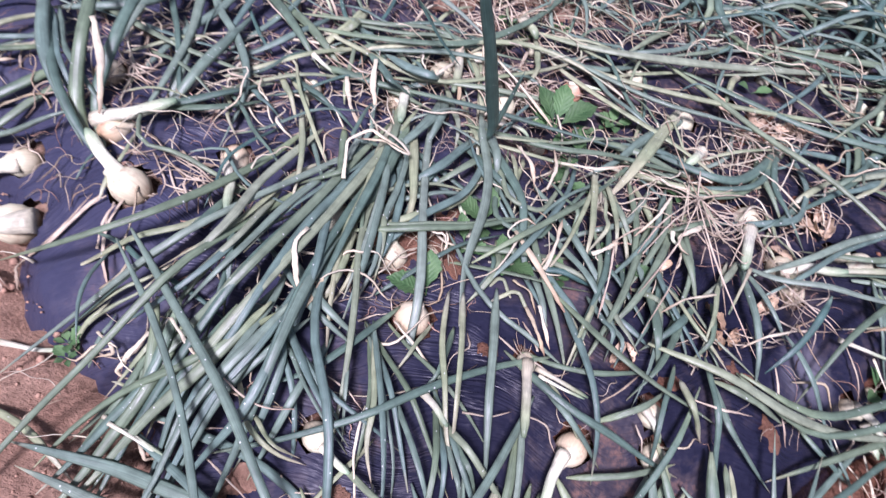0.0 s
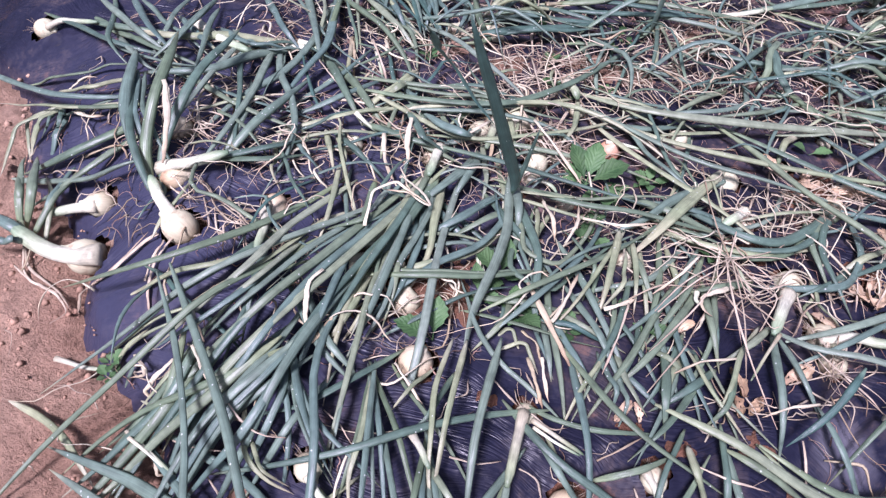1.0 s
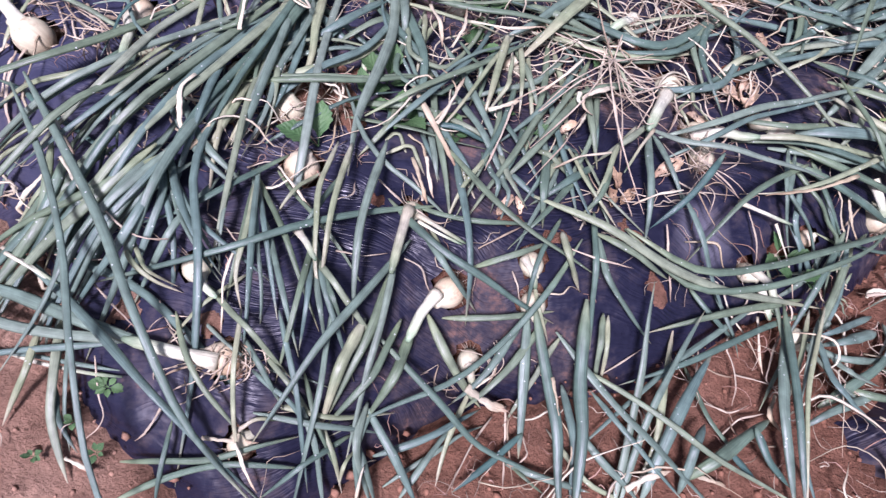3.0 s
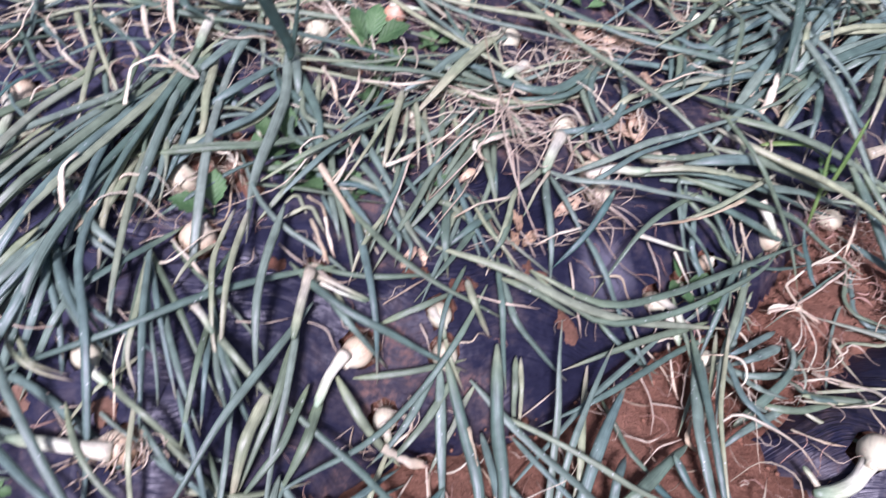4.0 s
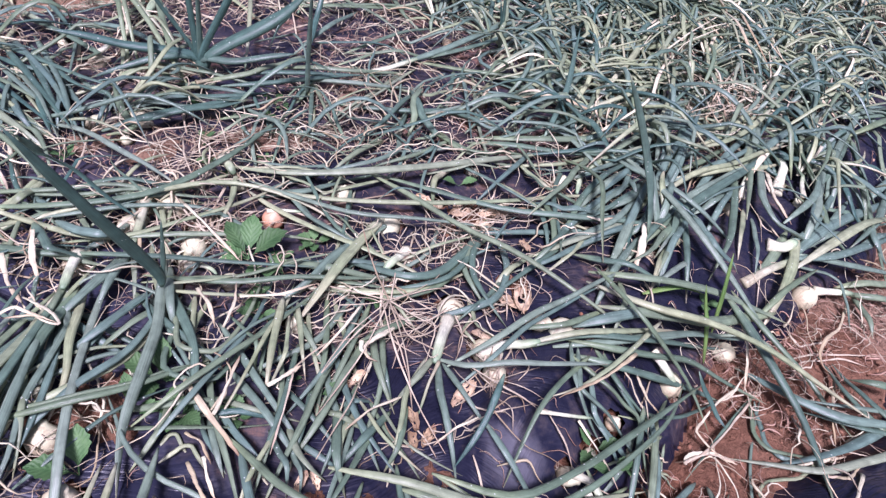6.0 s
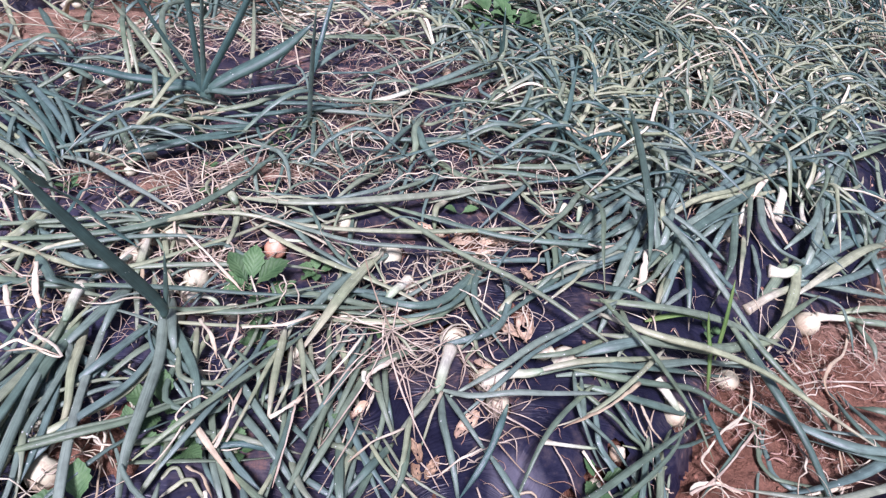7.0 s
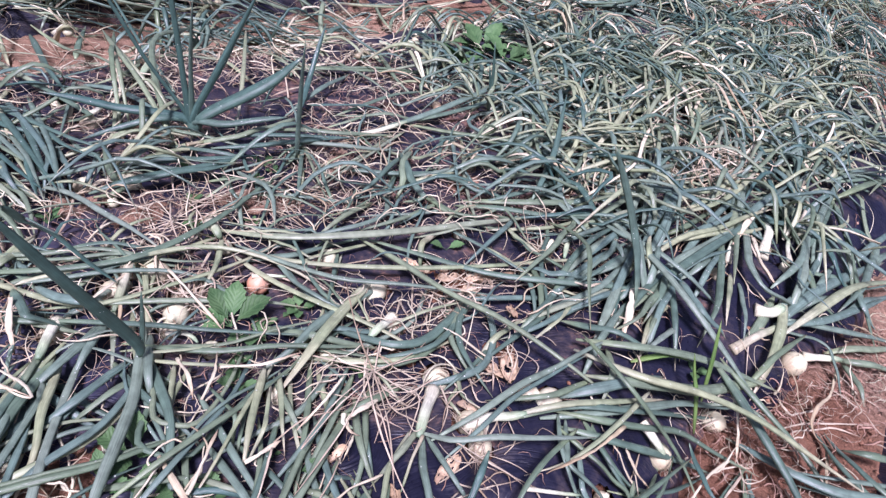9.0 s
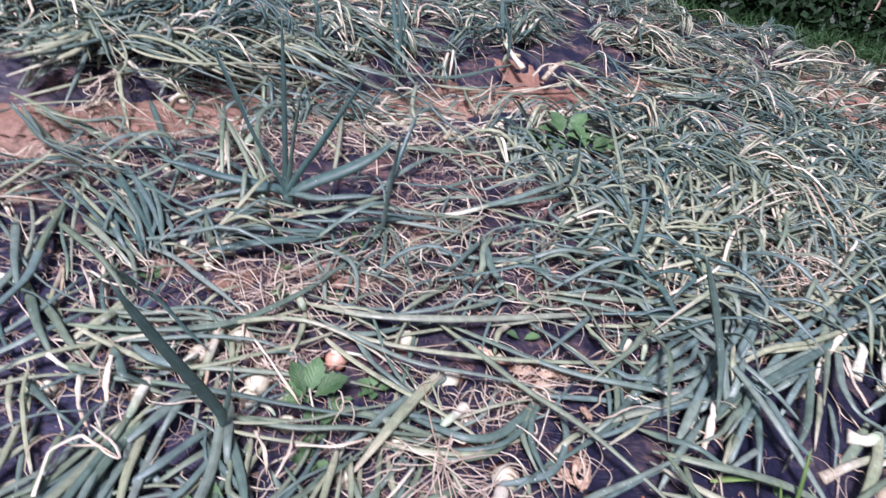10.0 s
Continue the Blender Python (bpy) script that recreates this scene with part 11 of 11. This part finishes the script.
loose(2.205, 1.829, .02, -117, .343, (2,11,29,), (0,.013,.02,.018,-.02), .0208, "g")
loose(2.221, 1.594, .058, -99, .188, (0,0,5,32,0,42,5,), (0,-.004,-.008,-.012,-.019,-.04,-.06,-.08,-.09), .0197, "d")
loose(2.332, 1.716, .028, -110, .268, (13,1,2,14,), (0,.01,.013,.004,-.03,-.1), .0188, "g")
loose(2.476, 1.871, .03, 16, .499, (13,0,3,), (0,.04,.03,.02,.006), .03, "g")
loose(2.437, 1.626, -.053, 33, .33, (-2,0,2,), (0,.02,.02,.019,.009), .0262, "b")
loose(2.466, 1.608, -.083, 25, .289, (4,0,1,), (0,.04,.03,.02,.013), .0295, "b")
loose(2.087, 1.407, -.041, 35, .218, (4,0,0,), (0,.05,.05,.05,.04), .0181, "b")
loose(2.456, 1.833, .036, -122, .325, (3,0,0,0,56,13,52,), (0,.004,.006,.007,.009,.011,-.02,-.06,-.09), .0215, "g")
loose(2.243, 1.405, -.076, 21, .296, (2,0,2,), (0,.03,.016,-.003,-.02), .0236, "b")
loose(2.356, 1.534, -.047, -127, .218, (7,3,0,0,37,38,21,), (0,.006,.008,.008,.008,.009,-.003,-.03,-.05), .0214, "b")
loose(1.797, 1.638, .03, -133, .166, (0,6,4,), (0,.004,.007,.002,-.01), .0096, "s")
loose(1.8, 1.681, .03, -109, .151, (0,-7,-21,), (0,.003,.006,.004,-.01), .0082, "s")
loose(.792, .932, .04, -109, .05, (0,-1,-21,), (0,.003,.005,.008,-.01), .0058, "s")
weed(.56, 1.2, .012, .125, 5, 40, 200)
weed(.6, 1.19, 0, .085, 5, 200, 300)
weed(.69, 1.265, 0, .06, 5)
weed(.585, 1.06, 0, .085, 4)
weed(.7, .88, 0, .06, 3)
weed(.44, .92, 0, .085, 4)
weed(1.045, 1.498, 0, .075, 2)
weed(.48, .845, 0, .08, 6)
weed(.36, .755, 0, .1, 2, 85, 190)
weed(1.222, .745, -.06, .085, 2)
weed(1.4, 2.86, .01, .21, 7)
weed(1.5, 2.79, .01, .19, 7)
weed(1.29, 2.68, .01, .17, 6)
weed(1.52, 3.06, .01, .2, 4)


# the one upright plant: two hollow leaves that still stand
o = empty("upright_onion_top", 0.422, 1.085, 0.06)
part_mesh("leaf", *leaf_shape([(0, 0, 0), (0, -0.004, 0.036), (-0.026, -0.044, 0.142), (-0.053, -0.087, 0.248), (-0.08, -0.114, 0.335), (-0.104, -0.138, 0.415)], 0.021, "b", random.Random(3), 16), DARK, o)
part_mesh("leaf", *leaf_shape([(0, 0, 0), (0.01, 0.0, 0.07), (0.02, -0.01, 0.17)], 0.009, "b", random.Random(5), 9), DARK, o)
tagged(o, "upright blue-green onion leaves standing above the fallen ones", "onion")



# ---- the matted onions further up the bed ----
def drift(x, y):
    """The way in which the fallen tops lie at a place, in degrees."""
    return 35 + 150 * noise.noise((x * 0.9, y * 0.9, 4)) + 90 * noise.noise((x * 2.3, y * 2.3, 9))


def fallen(rng, head, wild=30):
    """Heading, turns and length of a limp leaf."""
    turns = [rng.gauss(0, 12) for _ in range(4)]
    if rng.random() < 0.25:
        turns[rng.randrange(4)] += rng.choice((-1, 1)) * rng.uniform(45, 120)
    return head + rng.gauss(0, wild), rng.uniform(0.16, 0.42), turns


# places where soil or film lies bare between the tops
GAPS = [(1.14, 3.68, 0.21), (1.48, 3.76, 0.27), (1.39, 4.06, 0.2), (1.64, 4.02, 0.21), (0.66, 3.27, 0.14), (0.03, 2.84, 0.14), (-0.23, 2.73, 0.14), (-0.45, 2.6, 0.15), (1.42, 3.44, 0.2), (0.95, 2.8, 0.16), (2.49, 3.57, 0.15), (2.32, 4.2, 0.13), (0.27, 2.25, 0.12), (0.76, 2.5, 0.11), (1.41, 2.84, 0.15), (-0.66, 2.4, 0.13), (-0.42, 2.45, 0.16), (-0.6, 2.2, 0.15), (0.6, 2.45, 0.12), (1.3, 3.9, 0.22), (1.6, 3.62, 0.16), (0.95, 2.95, 0.14), (1.15, 3.25, 0.17), (1.57, 3.32, 0.15), (2.04, 3.62, 0.1), (2.47, 3.52, 0.18), (3.6, 4.3, 0.22), (2.93, 4.57, 0.14)]


def covered(x, y):
    return all(math.hypot(x - gx, y - gy) > gr * (1 + 0.5 * noise.noise((x * 4, y * 4, 1))) for gx, gy, gr in GAPS)


def bares(rng, x, y, kn):
    """Whether a leaf would trail over one of the bare places."""
    return rng.random() < 0.9 and not all(covered(x + k[0], y + k[1]) for k in kn[1:])


def matted_onion(rng, x, y):
    z = lie(x, y)
    o = onion(x, y, z + 0.002, rng.uniform(0.017, 0.026), rng.uniform(30, 85), drift(x, y) + rng.gauss(0, 30), rng.choice("ppppppt"))
    head = drift(x, y) + rng.gauss(0, 35)
    nl = rng.uniform(0.05, 0.11)
    tip = (x + nl * math.cos(radians(head)), y + nl * math.sin(radians(head)))
    if rng.random() < 0.7:
        leaf(o, x, y, z + 0.03, head, nl, (rng.gauss(0, 15),), (0, 0.01, 0.015), rng.uniform(0.01, 0.017), "w", "neck")
    for _ in range(rng.randint(5, 8)):
        h, ln, turns = fallen(rng, head)
        top = rng.choice((0.012, 0.03, 0.05, 0.09))
        tone = rng.choice("ggpbbgpps")
        if bares(rng, tip[0], tip[1], turtle(h, ln, turns, (0, top))):
            continue
        leaf(o, tip[0], tip[1], z + 0.035, h, ln, turns, (0, top, top * 0.8, rng.uniform(-0.015, 0.02)), rng.uniform(0.01, 0.017), tone)


def joined(name, shapes, mat, label, category):
    """Many strands or leaves in one mesh."""
    verts, faces, uvs, at = [], [], [], 0
    for v, f, u in shapes:
        verts.append(np.asarray(v))
        uvs.append(np.asarray(u))
        faces.extend(tuple(i + at for i in q) for q in f)
        at += len(v)
    ob = part_mesh(name, np.concatenate(verts).tolist(), faces, np.concatenate(uvs), mat)
    return tagged(ob, label, category, kind="stuff")


def strand(rng, x, y, length, width, high, wild, tone, sides=4, rings=8):
    turns = [rng.gauss(0, wild) for _ in range(rng.choice((3, 5, 8)))]
    top = rng.uniform(0.2, 1) * high
    kn = turtle(rng.uniform(0, 360), length, turns, (0, top, top, 0.3 * top))
    line = smooth_line([(a + x, b + y, lie(a + x, b + y) + 0.008 + h) for a, b, h in kn], rings)
    s = np.linspace(0, 1, rings)
    w = width * (0.8 + 0.3 * np.sin(s * 7 + rng.uniform(0, 6))) * np.clip((1.05 - s) * 4, 0.3, 1)
    return tube(line, w, np.maximum(0.5 * w, 0.0011), sides, rng.uniform(-2, 2))


def scatter(rng, count, x0, x1, y0, y1, chance):
    out = []
    while len(out) < count:
        x, y = rng.uniform(x0, x1), rng.uniform(y0, y1)
        if rng.random() < chance(x, y):
            out.append((x, y))
    return out


def litter_chance(x, y):
    """Where dry strands gather: the middle of the bed more than its bare end."""
    v, u = -0.545 * x + 0.839 * y, 0.839 * x + 0.545 * y
    d = max(bed_depth(x, y, k) for k in range(5))
    base = 0.04 + (0.45 + 0.45 * step01((u - 0.5) / 0.4)) * step01((v - 0.3) / 0.4) if u < 1.0 else 0.1 + 0.65 * step01((v - 0.2) / 0.3)
    if d < 0:
        base = 0.5 if 0.6 < u < 3 and v > -0.3 else 0.3 if u > 0.6 else 0.03
    return base * (0.25 + 1.1 * step01(noise.noise((x * 3.2, y * 3.2, 2)) * 1.3 + 0.5))


UNDER_WORDS = {"g": "limp grey-green onion leaves", "b": "blue-green onion leaves", "p": "fading yellow-green onion leaves", "d": "dark green onion leaves", "s": "withered straw-coloured leaf strips", "f": "thin pale dry strands", "w": "white onion necks", "n": "dead brown leaf strips", "e": "blades of grass"}
for tone, shapes in UNDER.items():
    joined("tangled_leaves", shapes, TONES[tone], UNDER_WORDS[tone] + " tangled over the bed", "onion leaves")

rng = random.Random(21)
joined("dry_strands", [strand(rng, x, y, rng.uniform(0.03, 0.16), rng.choice((0.0013, 0.0017, 0.0024, 0.0032, 0.0042)), 0.025, 40, "f", 4, 12) for x, y in scatter(rng, 2450, -0.6, 2.6, 0.2, 2.6, litter_chance)], FIBRE, "pale dry roots and withered leaf strands over the film", "straw")
joined("withered_strips", [strand(rng, x, y, rng.uniform(0.08, 0.28), rng.uniform(0.0025, 0.006), 0.055, 33, "s", 4, 14) for x, y in scatter(rng, 1350, -0.5, 3.0, 0.3, 3.6, litter_chance)], STRAW, "withered straw-coloured leaf strips among the onions", "straw")


joined("leaf_crumbs", [strand(rng, x, y, rng.uniform(0.02, 0.09), rng.choice((0.0012, 0.0016, 0.0022, 0.003)), 0.02, 50, "n", 3, 8) for x, y in scatter(rng, 3200, -0.6, 2.6, 0.3, 2.6, litter_chance)], CHAFF, "fine red-brown dry crumbs and strands over the film", "straw")


def furrow(x, y):
    """The trodden furrow beside the bed, where dead shreds gather."""
    return step01((noise.noise((x * 5, y * 5, 15)) + 0.35) * 1.6) if max(bed_depth(x, y, k) for k in range(2)) < 0 and 1.0 < x * 0.839 + y * 0.545 < 3 else 0.0


joined("furrow_shreds", [strand(rng, x, y, rng.uniform(0.03, 0.11), rng.choice((0.002, 0.003, 0.004, 0.006)), 0.01, 38, "n", 4, 9) for x, y in scatter(rng, 170, 0.9, 2.4, 0.85, 1.6, furrow)], CHAFF, "brown dead leaf shreds lying on the damp soil", "straw")


def clod(rng, x, y):
    r = rng.choice((0.002, 0.002, 0.003, 0.004, 0.007)) * rng.uniform(0.7, 1.3)
    z = soil_top(x, y) if bed_depth(x, y, 1) < -0.02 else lie(x, y)
    v = [(x + r * a * rng.uniform(0.7, 1.3), y + r * b * rng.uniform(0.7, 1.3), z + r * c * rng.uniform(0.6, 1.1)) for a, b, c in ((1, 0, 0.2), (0.3, 0.95, 0), (-0.8, 0.6, 0.2), (-0.8, -0.6, 0), (0.3, -0.95, 0.2), (0, 0, 1.1), (0.1, 0, -0.9))]
    f = [(i, (i + 1) % 5, 5) for i in range(5)] + [((i + 1) % 5, i, 6) for i in range(5)]
    return v, f, [(0, 0)] * 7


def bare(x, y):
    d = max(bed_depth(x, y, k) for k in range(2))
    return 1.0 if d < 0.01 else (0.12 * step01(noise.noise((x * 4, y * 4, 8)) * 2))


joined("soil_clods", [clod(rng, x, y) for x, y in scatter(rng, 2600, -0.9, 2.6, -0.1, 2.0, bare)], CRUMB, "crumbs and clods of red-brown soil on the ground", "soil")


def thick_chance(x, y):
    v, u = -0.545 * x + 0.839 * y, 0.839 * x + 0.545 * y
    return 0.06 + 0.94 * step01((v - 0.45) / 0.4) if bed_depth(x, y, 1) > 0.05 else 0.0


def cross_leaf(rng, x, y, wide, high):
    h, ln, turns = fallen(rng, drift(x, y), 62 if x < 1.3 else 95)
    kn = turtle(h, ln * (0.8 if wide < 0.015 else 1.1), turns, (0, rng.uniform(0.4, 1) * high, high, rng.uniform(0, 0.6) * high))
    z = lie(x, y) + 0.02
    return None if y > 2 and bares(rng, x, y, kn) else leaf_shape([(a + x, b + y, c + z) for a, b, c in kn], rng.uniform(0.55, 1) * wide, "g", rng, 10)


def mat_chance(x, y):
    return (0.8 if x > 1.25 else 0.14) * (0.2 + 0.8 * step01(0.5 + 2.2 * noise.noise((x * 3, y * 3, 12)))) if covered(x, y) and bed_depth(x, y, 1) > 0 and abs(x - 0.62) < 0.25 + 0.85 * y else 0.08


# single leaves lying crosswise over the matted tops
for mat, n, word in ((GREEN, 330, "grey-green"), (BLUE, 220, "blue-green"), (PALE, 130, "yellowing"), (DARK, 160, "dark green")):
    near_ones = [cross_leaf(rng, x, y, 0.01, 0.03) for x, y in scatter(rng, int(n * 0.15), -0.3, 2.4, 0.6, 2.0, thick_chance)]
    joined("crossing_leaves", [f for f in near_ones + [cross_leaf(rng, x, y, 0.02, rng.choice((0.03, 0.06, 0.12))) for x, y in scatter(rng, n, -1.2, 3.4, 1.6, 3.4, mat_chance)] if f], mat, "thin %s onion leaves lying crosswise over the bed" % word, "onion leaves")

for i in range(-6, 30):
    for j in range(30):
        u, v = i * 0.17 + rng.uniform(-0.04, 0.04), 0.12 + j * 0.17 + rng.uniform(-0.04, 0.04)
        x, y = 0.839 * u - 0.545 * v, 0.545 * u + 0.839 * v
        if max(bed_depth(x, y, k) for k in range(5)) < 0.0 or not (1.62 < y + 0.12 * abs(x) < 3.5) or abs(x - 0.62) > 0.25 + 0.85 * y:
            continue
        if (y < 1.9 and 0.3 < x < 2.0) or (x < 1.1 and y < 2.8 and rng.random() < 0.92) or (y < 2.7 and rng.random() < 0.4) or not covered(x, y):
            continue
        matted_onion(rng, x, y)


def far_leaf(rng, x, y, head, bend, high):
    """A long limp leaf that arches out of its neck and trails over its neighbours."""
    ln = rng.uniform(0.26, 0.6)
    turns = [bend + rng.gauss(0, 9) for _ in range(4)]
    if rng.random() < 0.2:
        turns[rng.randrange(1, 4)] += rng.choice((-1, 1)) * rng.uniform(40, 110)
    top = high * rng.uniform(0.5, 1.1)
    x, y = x + rng.gauss(0, 0.02), y + rng.gauss(0, 0.02)
    kn = turtle(head + rng.gauss(0, 17), ln, turns, (top * 0.3, top, top * 0.85, top * 0.5, top * rng.uniform(0.05, 0.5)))
    z = lie(x, y) + 0.01
    line = smooth_line([(a + x, b + y, c + z) for a, b, c in kn], 9)
    w = rng.uniform(0.01, 0.021) * np.interp(np.linspace(0, 1, 9), [0, 0.15, 0.7, 1], [0.6, 1, 0.9, 0.15])
    return None if bares(rng, x, y, kn) else tube(line, w, w * 0.5, 4, rng.uniform(-1, 1))


def wedge(x, y):
    return 1.0 if abs(x - 0.75 - 0.06 * y) < 0.6 + 0.72 * y and (x < 3.0 or y < 6.55 + 0.3 * noise.noise((x * 2, 0, 3))) else 0.0


def far_chance(x, y):
    if not covered(x, y):
        return 0.05
    bare_way = 0.85 if max(bed_depth(x, y, k) for k in range(5)) < 0 and y < 5 else 1.0
    return bare_way * wedge(x, y) * min(1.0, 4.2 / y) * (0.16 + 0.9 * step01(0.45 + 2.0 * noise.noise((x * 1.9, y * 1.9, 6))))


# far plants, each a fan of leaves fallen one way
far = {"grey-green": [], "blue-green": [], "dark green": [], "yellowing": [], "withered": []}
for x, y in scatter(rng, 1250, -4, 6.5, 2.6, 10.5, far_chance):
    head, own = drift(x, y) + rng.gauss(0, 55), rng.choice(("grey-green", "dark green", "blue-green", "dark green", "grey-green", "yellowing"))
    bend, high = rng.gauss(0, 16), rng.choice((0.04, 0.07, 0.1, 0.13, 0.2))
    for _ in range(rng.randint(6, 13)):
        far[rng.choice((own, own, own, own, "grey-green", "dark green", "withered"))].append(far_leaf(rng, x, y, head, bend, high))
for mat, word in ((GREEN, "grey-green"), (BLUE, "blue-green"), (DARK, "dark green"), (PALE, "yellowing"), (STRAW, "withered")):
    joined("far_onion_tops", [f for f in far[word] if f], mat, "matted %s onion tops over the far beds" % word, "onion tops")
joined("far_dry_strands", [strand(rng, x, y, rng.uniform(0.12, 0.36), rng.uniform(0.004, 0.011), 0.09, 30, "f", 3, 8) for x, y in scatter(rng, 1150, -2.5, 5.5, 2.3, 7.5, far_chance)], FIBRE, "pale dry strands over the far beds", "straw")


# the standing onion behind the fallen bundle
o = empty("standing_onion", 0.372, 1.954, 0.0)
RISING = [([(-0.006, 0, 0.08), (-0.022, -0.004, 0.32), (-0.044, -0.008, 0.58)], 0.017), ([(-0.012, 0, 0.08), (-0.096, -0.017, 0.23), (-0.16, -0.028, 0.37), (-0.228, -0.04, 0.51)], 0.011),
           ([(0.008, 0, 0.08), (0.078, 0.014, 0.22), (0.13, 0.022, 0.33), (0.193, 0.033, 0.46)], 0.024), ([(0.003, 0, 0.08), (0.008, 0.0, 0.24), (0.022, 0.004, 0.41)], 0.018)]
SPREADING = [([(0.014, 0, 0.06), (0.07, 0.012, 0.1), (0.158, 0.027, 0.15), (0.23, 0.04, 0.2), (0.3, 0.052, 0.27)], 0.046), ([(0.012, 0, 0.06), (0.09, -0.03, 0.075), (0.19, -0.03, 0.1), (0.26, -0.02, 0.11)], 0.028),
           ([(-0.014, 0, 0.065), (-0.09, -0.016, 0.085), (-0.175, -0.03, 0.095), (-0.27, -0.046, 0.12), (-0.35, -0.06, 0.135)], 0.029), ([(-0.014, 0, 0.06), (-0.08, -0.03, 0.075), (-0.18, -0.06, 0.05), (-0.27, -0.09, 0.02)], 0.022)]
for knots, wid in RISING + SPREADING:
    part_mesh("leaf", *leaf_shape([(0, 0, 0.0)] + knots, wid, "b", random.Random(wid * 999 + len(knots)), 14), DARK, o)
tagged(o, "upright dark green onion with broad spreading leaves", "onion")


# ---- hedge at the field's edge ----
def hedge():
    """Rank grass in front, dark leafy growth behind it."""
    rng = random.Random(8)
    o = empty("hedge", 5.2, 7.3, -0.1)
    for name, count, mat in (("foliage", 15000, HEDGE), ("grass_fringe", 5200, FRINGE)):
        verts, faces = [], []
        for _ in range(count):
            t = rng.uniform(-0.05, 1.1)
            deep = rng.uniform(0.25, 2.6) if name == "foliage" else rng.uniform(-0.25, 0.6)
            cx, cy = 3.2 + 4.2 * t + deep * 0.1 + 0.2 * noise.noise((t * 9, 0, 1)), 6.62 + 0.2 * t + deep + 0.25 * noise.noise((t * 7, 0, 5))
            hz = rng.uniform(-0.05, 0.1 + 1.3 * step01(deep / 1.3)) * (0.8 + 0.5 * noise.noise((cx * 1.5, cy * 1.5, 3)))
            if name == "grass_fringe":
                hz = rng.uniform(-0.08, 0.2)
            c = Vector((cx - 5.2, cy - 7.3, hz + 0.02))
            up = 0.7 if name == "foliage" else 1.8
            d = Vector((rng.gauss(0, 1), rng.gauss(0, 1), rng.gauss(0, up))).normalized()
            e = d.cross(Vector((rng.gauss(0, 1), rng.gauss(0, 1), rng.gauss(0, 1)))).normalized()
            ln, wd = (rng.uniform(0.05, 0.12), rng.uniform(0.02, 0.05)) if name == "foliage" else (rng.uniform(0.07, 0.17), rng.uniform(0.005, 0.011))
            k = len(verts)
            verts += [tuple(c - d * ln), tuple(c + e * wd), tuple(c + d * ln), tuple(c - e * wd)]
            faces.append((k, k + 1, k + 2, k + 3))
        part_mesh(name, verts, faces, None, mat, o, smooth=False)
    for i in range(18):
        sx, sy = -1.7 + 0.22 * i + rng.uniform(-0.08, 0.08), 0.6 - 0.03 * i + rng.uniform(-0.2, 0.3)
        stem = tube(smooth_line([(sx, sy, -0.05), (sx + rng.uniform(-0.1, 0.1), sy, 0.5), (sx + rng.uniform(-0.2, 0.2), sy, 1.0)], 5), [0.03, 0.026, 0.02, 0.014, 0.008], [0.03, 0.026, 0.02, 0.014, 0.008])
        part_mesh("stem", *stem, BROWN, o)
    tagged(o, "dark green leafy hedge with rank grass along the field", "hedge")


hedge()
ground_sheet()
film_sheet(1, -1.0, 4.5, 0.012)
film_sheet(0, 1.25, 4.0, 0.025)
film_sheet(2, -1.5, 8, 0.04)
film_sheet(3, 0, 10, 0.06)
